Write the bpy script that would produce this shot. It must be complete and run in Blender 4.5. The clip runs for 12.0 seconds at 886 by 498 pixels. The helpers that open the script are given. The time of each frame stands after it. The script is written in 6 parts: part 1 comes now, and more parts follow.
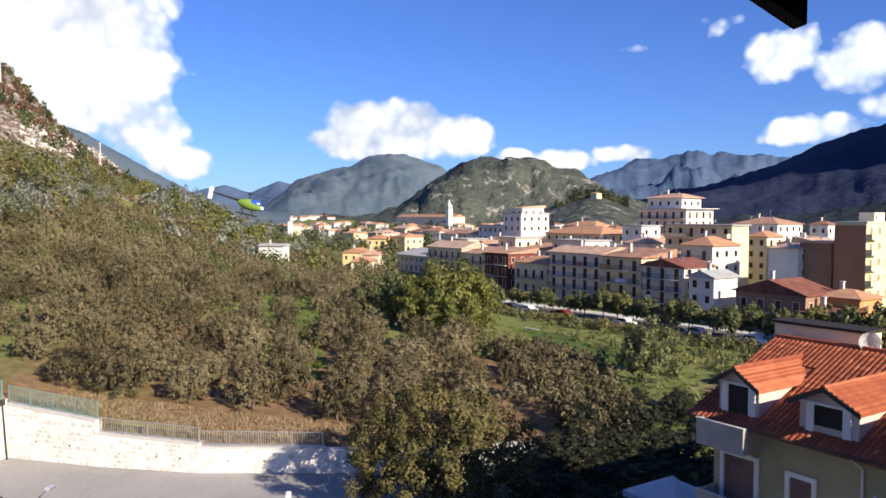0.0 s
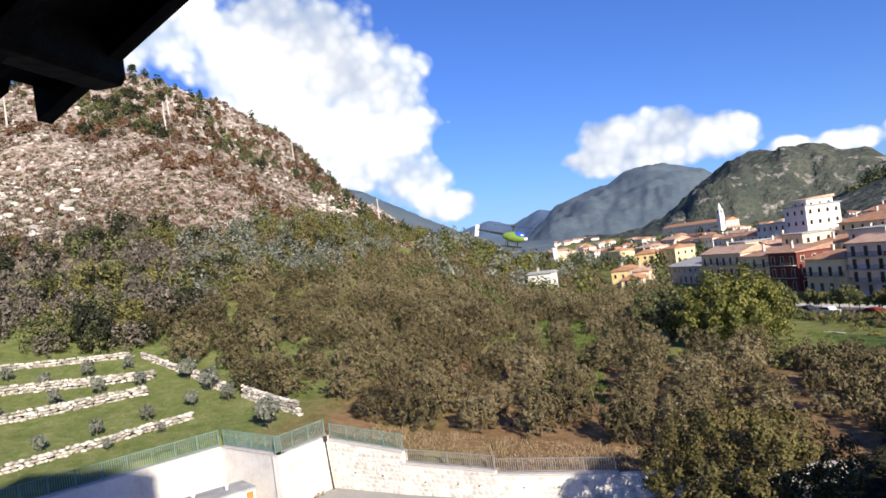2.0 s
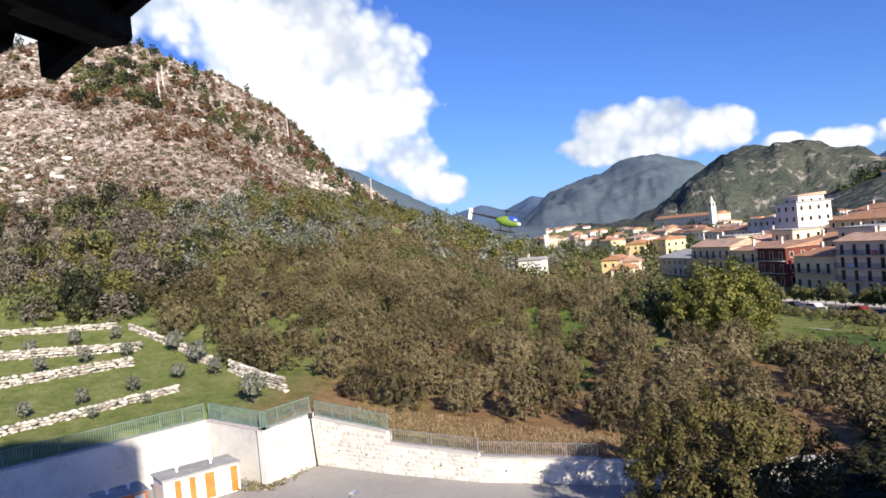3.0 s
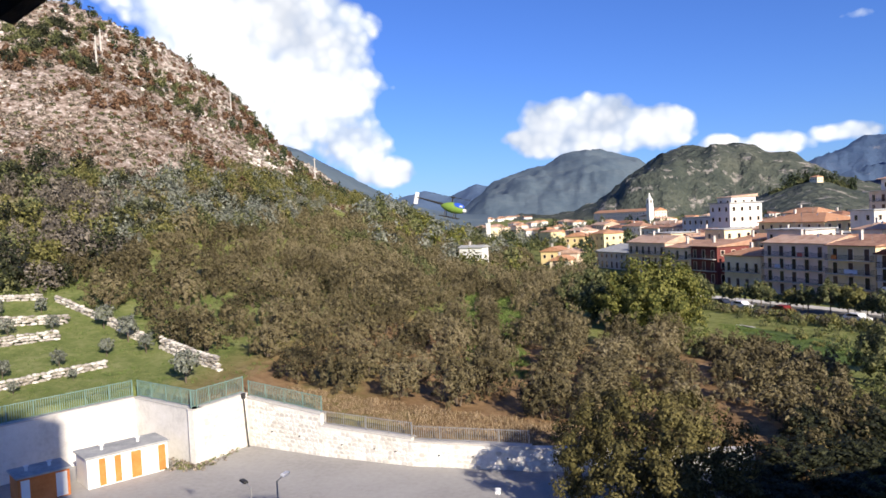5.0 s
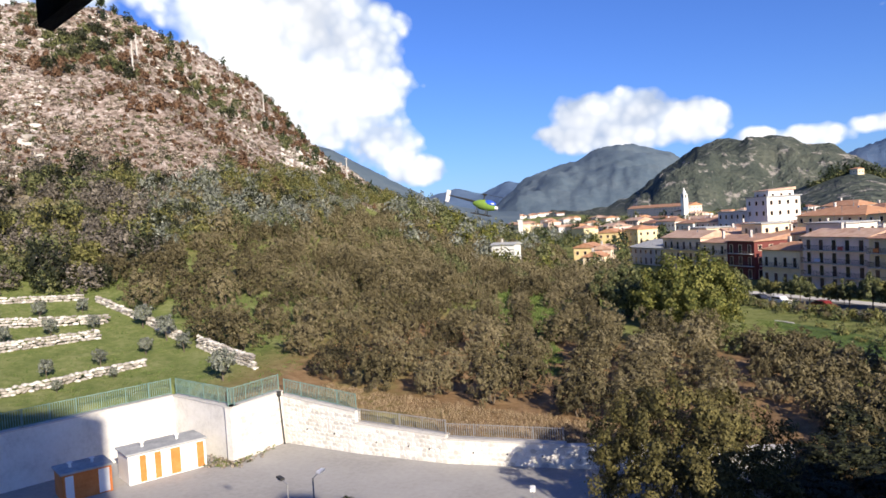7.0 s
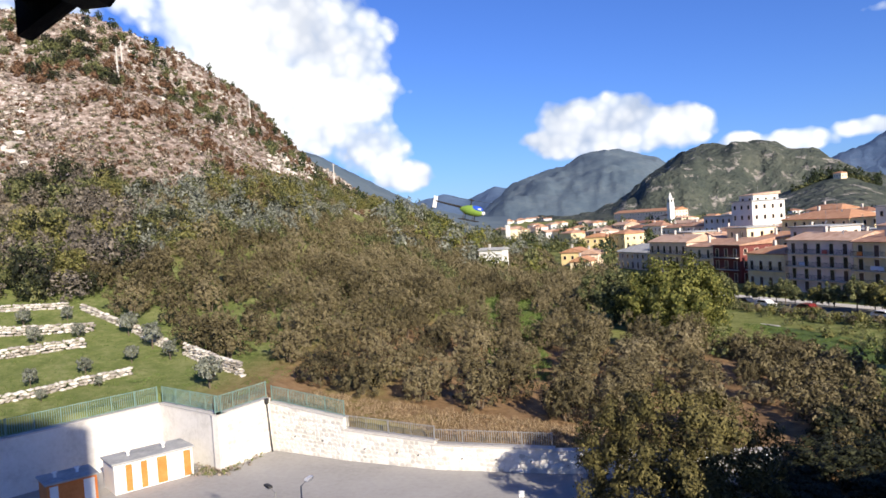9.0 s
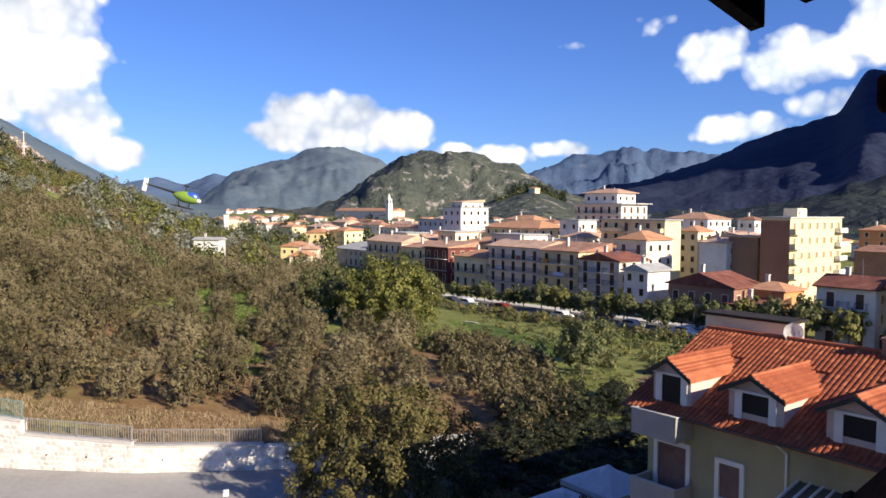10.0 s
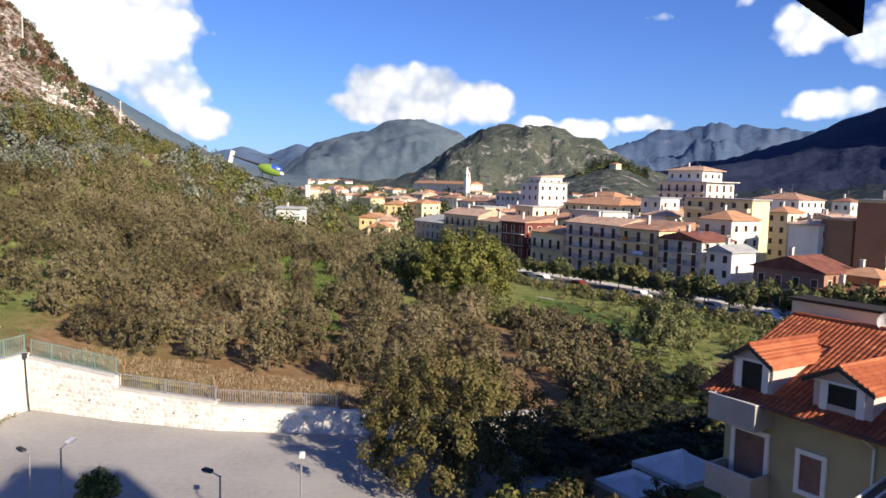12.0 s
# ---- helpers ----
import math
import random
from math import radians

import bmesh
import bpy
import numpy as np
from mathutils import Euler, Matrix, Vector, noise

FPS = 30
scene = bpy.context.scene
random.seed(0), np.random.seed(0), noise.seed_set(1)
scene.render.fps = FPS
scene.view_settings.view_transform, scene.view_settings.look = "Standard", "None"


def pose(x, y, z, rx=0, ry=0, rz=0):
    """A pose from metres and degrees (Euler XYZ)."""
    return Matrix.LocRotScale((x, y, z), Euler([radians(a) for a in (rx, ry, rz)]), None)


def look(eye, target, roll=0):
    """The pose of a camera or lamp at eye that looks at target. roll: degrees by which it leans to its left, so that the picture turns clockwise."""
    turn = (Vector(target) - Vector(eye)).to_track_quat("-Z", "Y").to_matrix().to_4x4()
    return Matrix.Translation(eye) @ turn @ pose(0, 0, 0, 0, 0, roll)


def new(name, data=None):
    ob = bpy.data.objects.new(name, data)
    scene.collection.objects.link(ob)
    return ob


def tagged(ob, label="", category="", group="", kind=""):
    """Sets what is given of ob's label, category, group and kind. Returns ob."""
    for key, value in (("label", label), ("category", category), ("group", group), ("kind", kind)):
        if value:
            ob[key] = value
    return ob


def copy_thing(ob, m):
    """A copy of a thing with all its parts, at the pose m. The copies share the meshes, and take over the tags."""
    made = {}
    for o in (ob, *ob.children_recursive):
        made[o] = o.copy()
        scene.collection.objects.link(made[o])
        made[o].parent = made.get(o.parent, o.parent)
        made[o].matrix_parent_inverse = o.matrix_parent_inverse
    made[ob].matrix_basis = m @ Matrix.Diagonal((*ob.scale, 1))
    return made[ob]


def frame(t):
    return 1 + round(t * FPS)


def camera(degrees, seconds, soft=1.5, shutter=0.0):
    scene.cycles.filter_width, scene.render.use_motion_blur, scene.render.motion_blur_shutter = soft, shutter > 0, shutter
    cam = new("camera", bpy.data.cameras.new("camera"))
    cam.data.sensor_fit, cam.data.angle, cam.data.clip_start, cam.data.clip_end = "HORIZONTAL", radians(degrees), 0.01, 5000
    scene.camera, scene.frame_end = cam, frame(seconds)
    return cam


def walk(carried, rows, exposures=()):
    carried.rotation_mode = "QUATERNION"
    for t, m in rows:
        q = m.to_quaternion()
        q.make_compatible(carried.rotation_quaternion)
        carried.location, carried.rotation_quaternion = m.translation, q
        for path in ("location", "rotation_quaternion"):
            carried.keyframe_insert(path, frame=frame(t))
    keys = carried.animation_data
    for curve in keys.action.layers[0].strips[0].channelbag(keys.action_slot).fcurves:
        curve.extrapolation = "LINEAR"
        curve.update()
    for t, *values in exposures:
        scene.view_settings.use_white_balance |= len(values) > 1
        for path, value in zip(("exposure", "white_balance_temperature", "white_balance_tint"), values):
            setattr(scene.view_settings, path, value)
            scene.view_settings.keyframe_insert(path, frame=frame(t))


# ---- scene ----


def aim(yaw, pitch, roll, x=0.0, y=0.0, z=20.0):
    """The camera's pose: heading to the left of +y, upward tilt and lean, all in degrees."""
    return pose(x, y, z, 0, 0, yaw) @ pose(0, 0, 0, 90 + pitch, 0, 0) @ pose(0, 0, 0, 0, 0, roll)


cam = camera(62.0, 12.0, 1.6)
# seconds, heading, tilt, lean, metres to the right, height of the eye
PATH = [
    (0.0, 0.29, -2.58, 0.01, 0.056, 20.0), (0.5, 3.89, -0.36, -0.28, 0.09, 19.985), (1.0, 10.55, 0.68, -2.1, 0.1, 19.985),
    (1.5, 16.86, 0.7, -4.9, 0.08, 20.0), (2.0, 20.55, 0.59, -7.57, 0.06, 20.015), (2.5, 20.84, 0.4, -6.28, 0.06, 20.015),
    (2.7, 20.62, -0.12, -5.86, 0.05, 20.01), (4.3, 17.1, -1.94, -3.62, -0.02, 19.99), (4.5, 16.43, -1.69, -3.5, -0.02, 19.99),
    (5.0, 15.58, -2.28, -2.76, -0.04, 19.985), (5.5, 16.61, -1.71, -3.37, -0.04, 19.985), (6.0, 16.44, -2.28, -2.97, -0.04, 19.985),
    (6.5, 17.54, -2.24, -3.47, -0.04, 19.985), (7.0, 18.08, -2.33, -3.44, -0.04, 19.985), (7.2, 18.07, -2.69, -3.45, -0.04, 19.985),
    (8.8, 18.86, -2.48, -3.67, -0.03, 19.99), (9.0, 17.1, -1.96, -3.72, -0.03, 19.99), (9.5, 7.99, -2.49, -1.41, 0.0, 20.0),
    (10.0, -4.39, -3.04, 0.27, 0.0, 20.0), (10.5, -15.33, -3.25, 1.62, -0.02, 19.98), (11.0, -16.18, -3.19, 0.98, -0.06, 20.01),
    (11.5, -8.96, -3.35, 0.85, -0.06, 20.045), (12.0, 1.52, -5.17, 1.45, 0.01, 20.065)]
walk(cam, [(t, aim(yaw, pitch, roll, x, 0.0, z)) for t, yaw, pitch, roll, x, z in PATH],
     [(0.0, 0.86, 6650, 10), (2.0, 0.76, 6500, 10), (9.0, 0.77, 6500, 10), (10.3, 0.83, 6850, 10), (11.3, 0.83, 6850, 10), (12.0, 0.83, 6850, 10)])
EYE_Z = 20.0

# ---- light ----
SUN_AZ, SUN_EL = 136.0, 25.0      # degrees clockwise from +y, and above the horizon
sun_way = Vector((math.sin(radians(SUN_AZ)) * math.cos(radians(SUN_EL)),
                  math.cos(radians(SUN_AZ)) * math.cos(radians(SUN_EL)), math.sin(radians(SUN_EL))))
sun = new("sun", bpy.data.lights.new("sun", "SUN"))
sun.data.energy, sun.data.angle, sun.data.color = 5.0, radians(0.6), (1.0, 0.875, 0.71)
sun.matrix_world = look(sun_way * 100, (0, 0, 0))


class Nodes:
    """A small builder of shader node trees."""

    def __init__(self, tree, clear=True):
        self.tree = tree
        if clear:
            tree.nodes.clear()

    def add(self, kind):
        return self.tree.nodes.new(kind)

    def put(self, socket, value):
        if hasattr(value, "is_output"):
            self.tree.links.new(value, socket)
        else:
            socket.default_value = value

    def math(self, op, a, b=0.0, c=0.0, clamp=False):
        node = self.add("ShaderNodeMath")
        node.operation, node.use_clamp = op, clamp
        for k, value in enumerate((a, b, c)):
            self.put(node.inputs[k], value)
        return node.outputs[0]

    def noise(self, vector, scale, detail=4.0, rough=0.55):
        node = self.add("ShaderNodeTexNoise")
        self.put(node.inputs["Vector"], vector)
        node.inputs["Scale"].default_value = scale
        node.inputs["Detail"].default_value = detail
        node.inputs["Roughness"].default_value = rough
        return node.outputs["Fac"]

    def ramp(self, fac, stops):
        node = self.add("ShaderNodeValToRGB")
        self.put(node.inputs[0], fac)
        ramp = node.color_ramp
        while len(ramp.elements) < len(stops):
            ramp.elements.new(0.5)
        for el, (at, col) in zip(ramp.elements, stops):
            el.position, el.color = at, (*col, 1)
        return node.outputs[0]

    def mix(self, fac, a, b, blend="MIX"):
        node = self.add("ShaderNodeMix")
        node.data_type, node.blend_type = "RGBA", blend
        for k, value in ((0, fac), (6, a), (7, b)):
            if isinstance(value, tuple) and len(value) == 3:
                value = (*value, 1)
            self.put(node.inputs[k], value)
        return node.outputs[2]


def make_world():
    world = bpy.data.worlds.new("sky")
    world.use_nodes = True
    scene.world = world
    n = Nodes(world.node_tree)
    sky = n.add("ShaderNodeTexSky")
    sky.sky_type, sky.sun_disc, sky.altitude = "NISHITA", False, 200.0
    sky.sun_elevation, sky.sun_rotation = radians(SUN_EL), radians(SUN_AZ)
    sky.air_density, sky.dust_density, sky.ozone_density = 1.0, 0.3, 2.5
    co = n.add("ShaderNodeTexCoord").outputs["Generated"]
    sep = n.add("ShaderNodeSeparateXYZ")
    n.put(sep.inputs[0], co)
    x, y, z = sep.outputs
    flat = n.math("MAXIMUM", n.math("SQRT", n.math("ADD", n.math("MULTIPLY", x, x), n.math("MULTIPLY", y, y))), 0.05)
    across = n.math("ARCTAN2", x, y)          # to the right, radians
    up = n.math("DIVIDE", z, flat)
    wob = n.math("SUBTRACT", n.noise(co, 9.0, 6.0, 0.58), 0.5)
    wob2 = n.math("SUBTRACT", n.noise(co, 34.0, 5.0, 0.6), 0.5)
    # rounded puffs at three sizes
    puff, edge = None, n.math("MULTIPLY", wob, 0.95)
    for size, much in ((13.0, 0.42), (31.0, 0.36), (74.0, 0.2)):
        cell = n.add("ShaderNodeTexVoronoi")
        cell.feature = "SMOOTH_F1"
        cell.inputs["Scale"].default_value, cell.inputs["Smoothness"].default_value = size, 0.35
        n.put(cell.inputs["Vector"], co)
        bulge = n.math("MULTIPLY", n.math("SUBTRACT", 0.42, cell.outputs["Distance"]), much)
        edge = n.math("ADD", edge, bulge)
        puff = bulge if puff is None else n.math("ADD", puff, bulge)
    # cumulus heaps: heading and height of the middle, half width and half height, in degrees
    heaps = ((30.5, 16.0, 7.2, 6.2, 1.35), (25.2, 14.2, 5.2, 5.0, 1.15), (24.6, 9.6, 5.0, 4.4, 1.15), (33, 10.5, 6.5, 5.0, 1.35), (22.2, 6.2, 3.4, 2.6, 1.1), (28.0, 11.5, 5.0, 6.0, 1.2),
             (19.6, 3.9, 3.0, 1.5, 0.95), (44, 20.0, 12, 7.0, 1),
             (6.4, 7.2, 3.0, 2.0, 1), (2.8, 7.0, 3.4, 2.2, 1.1), (-0.4, 6.0, 3.4, 1.8, 1.1), (3.6, 5.6, 6.8, 1.7, 1.15), (9.0, 5.9, 2.6, 0.8, 0.7),
             (-5.2, 4.5, 1.7, 0.9, 0.9), (-8.6, 4.2, 3.0, 1.1, 0.8), (-14.0, 4.7, 3.6, 0.9, 0.7),
             (-24.2, 11.3, 3.0, 2.3, 1), (-29.3, 10.2, 4.2, 2.6, 1), (-35.5, 13.0, 3.8, 4.0, 0.9), (-26.5, 6.0, 4.4, 1.4, 0.9), (-31.5, 7.4, 3.5, 1.6, 0.8),
             (-40, 9.5, 5, 4.0, 0.8), (-14.3, 12.2, 2.2, 1.0, 0.12), (-20.6, 13.6, 2.6, 1.8, 0.2))
    best = None
    for az, el, wide, high, full in heaps:
        a = n.math("MULTIPLY", n.math("ADD", across, radians(az)), 1 / radians(wide))
        b = n.math("MULTIPLY", n.math("SUBTRACT", up, math.tan(radians(el))), 1 / radians(high))
        d = n.math("SUBTRACT", float(full), n.math("ADD", n.math("MULTIPLY", a, a), n.math("MULTIPLY", b, b)))
        best = d if best is None else n.math("SMOOTH_MAX", best, d, 0.25)
    body = n.math("ADD", best, n.math("MULTIPLY", edge, 1.55))
    # elsewhere, out of sight, scattered clouds
    rest = n.math("MULTIPLY", n.math("SUBTRACT", n.noise(co, 2.4, 7.0, 0.6), 0.68), 6.0)
    behind = n.math("MULTIPLY", n.math("SUBTRACT", 0.0, y), 3.0, clamp=True)
    body = n.math("ADD", body, n.math("MULTIPLY", n.math("MAXIMUM", n.math("SUBTRACT", rest, body), 0.0), behind))
    cover = n.math("MULTIPLY", n.math("SUBTRACT", body, -0.02), 2.6, clamp=True)
    cover = n.math("MULTIPLY", cover, n.math("MULTIPLY", n.math("ADD", up, 0.02), 40.0, clamp=True))
    thick = n.math("ADD", n.math("MULTIPLY", body, 0.6), n.math("MULTIPLY", puff, 1.0), clamp=True)
    tint = n.ramp(thick, [(0.0, (0.66, 0.75, 0.9)), (0.3, (0.9, 0.93, 0.98)), (0.6, (1.0, 1.0, 1.0))])
    # grey undersides, where the sun behind the camera does not reach into the heap
    low = n.math("ADD", n.noise(co, 5.5, 3.0), n.math("MULTIPLY", puff, 0.45))
    shade = n.ramp(low, [(0.3, (0.62, 0.66, 0.74)), (0.42, (0.86, 0.88, 0.92)), (0.5, (1, 1, 1))])
    tint = n.mix(0.9, tint, n.mix(1.0, tint, shade, "MULTIPLY"))
    bg1, bg2 = n.add("ShaderNodeBackground"), n.add("ShaderNodeBackground")
    n.put(bg1.inputs[0], n.mix(1.0, sky.outputs[0], (0.56, 0.85, 1.64), "MULTIPLY"))
    bg1.inputs[1].default_value = 0.0545
    n.put(bg2.inputs[0], tint)
    bg2.inputs[1].default_value = 0.7
    mixer = n.add("ShaderNodeMixShader")
    n.put(mixer.inputs[0], cover)
    n.tree.links.new(bg1.outputs[0], mixer.inputs[1])
    n.tree.links.new(bg2.outputs[0], mixer.inputs[2])
    n.tree.links.new(mixer.outputs[0], n.add("ShaderNodeOutputWorld").inputs[0])


make_world()


# ---- materials ----
def surface(name, stops, scale=1.0, rough=0.85, bump=0.3, bump_scale=8.0, random_by="", spread=0.15, metal=0.0, coord="Object", fine=6.0, transl=0.0, spec=0.3):
    """A plain surface: colours along two scales of noise, fine relief, and a change from piece to piece."""
    m = bpy.data.materials.new(name)
    m.use_nodes = True
    n = Nodes(m.node_tree)
    tex = n.add("ShaderNodeTexCoord").outputs[coord] if coord != "World" else n.add("ShaderNodeNewGeometry").outputs["Position"]
    big, small = n.noise(tex, scale, 5.0), n.noise(tex, scale * fine, 6.0, 0.65)
    fac = n.math("ADD", n.math("MULTIPLY", big, 0.6), n.math("MULTIPLY", small, 0.4))
    if random_by:
        if random_by == "object":
            rnd = n.add("ShaderNodeObjectInfo").outputs["Random"]
        elif random_by == "both":
            rnd = n.math("ADD", n.math("MULTIPLY", n.add("ShaderNodeObjectInfo").outputs["Random"], 0.55), n.math("MULTIPLY", n.add("ShaderNodeNewGeometry").outputs["Random Per Island"], 0.45))
        else:
            rnd = n.add("ShaderNodeNewGeometry").outputs["Random Per Island"]
        fac = n.math("ADD", fac, n.math("MULTIPLY", n.math("SUBTRACT", rnd, 0.5), spread * 2))
    lo, hi = 0.3, 0.7
    k = len(stops) - 1
    col = n.ramp(fac, [(lo + (hi - lo) * i / k, c) for i, c in enumerate(stops)])
    b = n.add("ShaderNodeBsdfPrincipled")
    n.put(b.inputs["Base Color"], col)
    b.inputs["Roughness"].default_value = rough
    b.inputs["Metallic"].default_value = metal
    b.inputs["Specular IOR Level"].default_value = spec
    if bump:
        bp = n.add("ShaderNodeBump")
        bp.inputs["Strength"].default_value = bump
        bp.inputs["Distance"].default_value = 0.05
        n.put(bp.inputs["Height"], n.noise(tex, bump_scale, 5.0, 0.6))
        n.put(b.inputs["Normal"], bp.outputs[0])
    out = n.add("ShaderNodeOutputMaterial")
    if transl:
        t = n.add("ShaderNodeBsdfTranslucent")
        n.put(t.inputs[0], col)
        mixer = n.add("ShaderNodeMixShader")
        mixer.inputs[0].default_value = transl
        n.tree.links.new(b.outputs[0], mixer.inputs[1])
        n.tree.links.new(t.outputs[0], mixer.inputs[2])
        n.tree.links.new(mixer.outputs[0], out.inputs[0])
    else:
        n.tree.links.new(b.outputs[0], out.inputs[0])
    return m


def ground_material():
    """Meadow, orchard soil, rocky burnt hillside: one sheet, told apart by place and height."""
    m = bpy.data.materials.new("land")
    m.use_nodes = True
    n = Nodes(m.node_tree)
    pos = n.add("ShaderNodeNewGeometry").outputs["Position"]
    sep = n.add("ShaderNodeSeparateXYZ")
    n.put(sep.inputs[0], pos)
    a, b, c = n.noise(pos, 0.05, 6.0), n.noise(pos, 0.35, 6.0, 0.65), n.noise(pos, 1.2, 7.0, 0.75)
    detail = n.math("ADD", n.math("MULTIPLY", b, 0.5), n.math("MULTIPLY", c, 0.5))
    grass = n.ramp(detail, [(0.36, (0.086, 0.107, 0.0301)), (0.5, (0.163, 0.185, 0.0559)), (0.64, (0.267, 0.258, 0.112))])
    lush = n.ramp(detail, [(0.36, (0.085, 0.118, 0.034)), (0.5, (0.15, 0.18, 0.06)), (0.64, (0.235, 0.245, 0.11))])
    soil = n.ramp(detail, [(0.3, (0.0888, 0.0592, 0.0296)), (0.5, (0.222, 0.141, 0.074)), (0.72, (0.34, 0.244, 0.141))])
    rock = n.ramp(detail, [(0.41, (0.0914, 0.0752, 0.0624)), (0.48, (0.236, 0.188, 0.156)), (0.54, (0.365, 0.306, 0.269)), (0.6, (0.62, 0.58, 0.549))])
    burnt = n.ramp(detail, [(0.4, (0.0752, 0.0559, 0.0451)), (0.5, (0.215, 0.159, 0.126)), (0.6, (0.43, 0.365, 0.323))])
    rock = n.mix(n.math("MULTIPLY", n.math("SUBTRACT", a, 0.45), 5.0, clamp=True), rock, burnt)
    left = n.add("ShaderNodeMapRange")
    left.inputs[1].default_value, left.inputs[2].default_value = -38.0, -46.0
    n.put(left.inputs[0], sep.outputs[0])
    orchard = n.add("ShaderNodeMapRange")
    orchard.inputs[1].default_value, orchard.inputs[2].default_value = 16.0, 11.0
    n.put(orchard.inputs[0], n.math("ADD", sep.outputs[0], n.math("MULTIPLY", n.math("SUBTRACT", b, 0.5), 10.0)))
    near = n.math("MULTIPLY", n.math("SUBTRACT", 112.0, sep.outputs[1]), 0.08, clamp=True)
    col = n.mix(n.math("MULTIPLY", orchard.outputs[0], near), grass, n.mix(n.math("MULTIPLY", n.math("SUBTRACT", a, 0.55), 8.0, clamp=True), soil, grass))
    col = n.mix(n.math("MULTIPLY", left.outputs[0], near), col, lush)
    high = n.math("MULTIPLY", n.math("SUBTRACT", n.math("ADD", sep.outputs[2], n.math("MULTIPLY", n.math("SUBTRACT", a, 0.5), 20.0)), 24.0), 0.12, clamp=True)
    col = n.mix(high, col, rock)
    s = n.add("ShaderNodeBsdfPrincipled")
    n.put(s.inputs["Base Color"], col)
    s.inputs["Roughness"].default_value = 0.95
    s.inputs["Specular IOR Level"].default_value = 0.1
    bp = n.add("ShaderNodeBump")
    bp.inputs["Strength"].default_value, bp.inputs["Distance"].default_value = 0.8, 0.5
    n.put(bp.inputs["Height"], detail)
    n.put(s.inputs["Normal"], bp.outputs[0])
    n.tree.links.new(s.outputs[0], n.add("ShaderNodeOutputMaterial").inputs[0])
    return m


def glassy(name, col, rough=0.12):
    m = bpy.data.materials.new(name)
    m.use_nodes = True
    b = m.node_tree.nodes["Principled BSDF"]
    b.inputs["Base Color"].default_value = (*col, 1)
    b.inputs["Roughness"].default_value = rough
    b.inputs["IOR"].default_value = 1.5
    return m


LAND = ground_material()
STONE = surface("limestone", [(0.5, 0.48, 0.44), (0.64, 0.62, 0.58), (0.78, 0.76, 0.72)], 0.6, 0.9, 0.6, 6.0, "object", 0.2, coord="World")
MORTAR = surface("lime_mortar", [(0.5, 0.48, 0.45), (0.68, 0.66, 0.62), (0.78, 0.76, 0.73)], 0.5, 0.95, 0.5, 5.0, coord="World")
DRYSTONE = surface("dry_stone", [(0.3, 0.275, 0.245), (0.45, 0.42, 0.38), (0.64, 0.61, 0.57)], 1.2, 0.95, 0.6, 5.0, "island", 0.3)
ASPHALT = surface("pale_asphalt", [(0.243, 0.236, 0.225), (0.333, 0.324, 0.31), (0.396, 0.387, 0.373)], 0.12, 0.95, 0.3, 20.0, coord="World", fine=18.0)
ROADWAY = surface("road_asphalt", [(0.09, 0.09, 0.09), (0.14, 0.14, 0.135), (0.2, 0.2, 0.19)], 0.2, 0.95, 0.2, 8.0, coord="World")
CONCRETE = surface("concrete", [(0.38, 0.37, 0.35), (0.52, 0.5, 0.47), (0.6, 0.58, 0.55)], 0.8, 0.9, 0.3, 10.0)
HAZEL = surface("hazel_leaves", [(0.0299, 0.0257, 0.0116), (0.0938, 0.0789, 0.0373), (0.158, 0.133, 0.0706), (0.228, 0.193, 0.111)], 0.25, 0.75, 0, random_by="both", spread=0.22, coord="World", transl=0.08)
BIGHAZEL = surface("big_hazel_leaves", [(0.0349, 0.0332, 0.00996), (0.093, 0.083, 0.0266), (0.154, 0.133, 0.0481)], 0.3, 0.75, 0, random_by="island", spread=0.22, coord="World", transl=0.14)
BRAMBLE = surface("grey_bramble", [(0.0744, 0.0659, 0.0531), (0.148, 0.129, 0.104), (0.234, 0.207, 0.17)], 0.3, 0.85, 0, random_by="island", spread=0.25, coord="World", transl=0.12)
WALNUT = surface("walnut_leaves", [(0.0581, 0.0706, 0.0166), (0.141, 0.154, 0.0332), (0.241, 0.237, 0.0664)], 0.3, 0.75, 0, random_by="island", spread=0.4, coord="World", transl=0.3)
GREEN = surface("green_leaves", [(0.0477, 0.0616, 0.0255), (0.111, 0.127, 0.0489), (0.202, 0.207, 0.0904)], 0.3, 0.75, 0, random_by="island", spread=0.4, coord="World", transl=0.25)
OLIVE = surface("olive_leaves", [(0.0956, 0.106, 0.085), (0.18, 0.197, 0.159), (0.287, 0.303, 0.25)], 0.3, 0.7, 0, random_by="island", spread=0.25, coord="World", transl=0.15)
RUSTY = surface("scorched_leaves", [(0.083, 0.0456, 0.0266), (0.158, 0.0871, 0.0515), (0.224, 0.137, 0.083)], 0.3, 0.85, 0, random_by="island", spread=0.4, coord="World", transl=0.15)
SCRUB = surface("dry_scrub", [(0.106, 0.0892, 0.0701), (0.244, 0.204, 0.161), (0.415, 0.356, 0.292)], 0.2, 0.9, 0, random_by="island", spread=0.5, coord="World", transl=0.15)
YELLOWISH = surface("yellowing_leaves", [(0.0848, 0.089, 0.0262), (0.17, 0.165, 0.0504), (0.246, 0.232, 0.0859)], 0.3, 0.8, 0, random_by="island", spread=0.4, coord="World", transl=0.25)
CYPRESS = surface("dark_conifer", [(0.015, 0.025, 0.012), (0.03, 0.045, 0.02), (0.05, 0.07, 0.03)], 0.3, 0.8, 0, random_by="island", spread=0.4, coord="World")
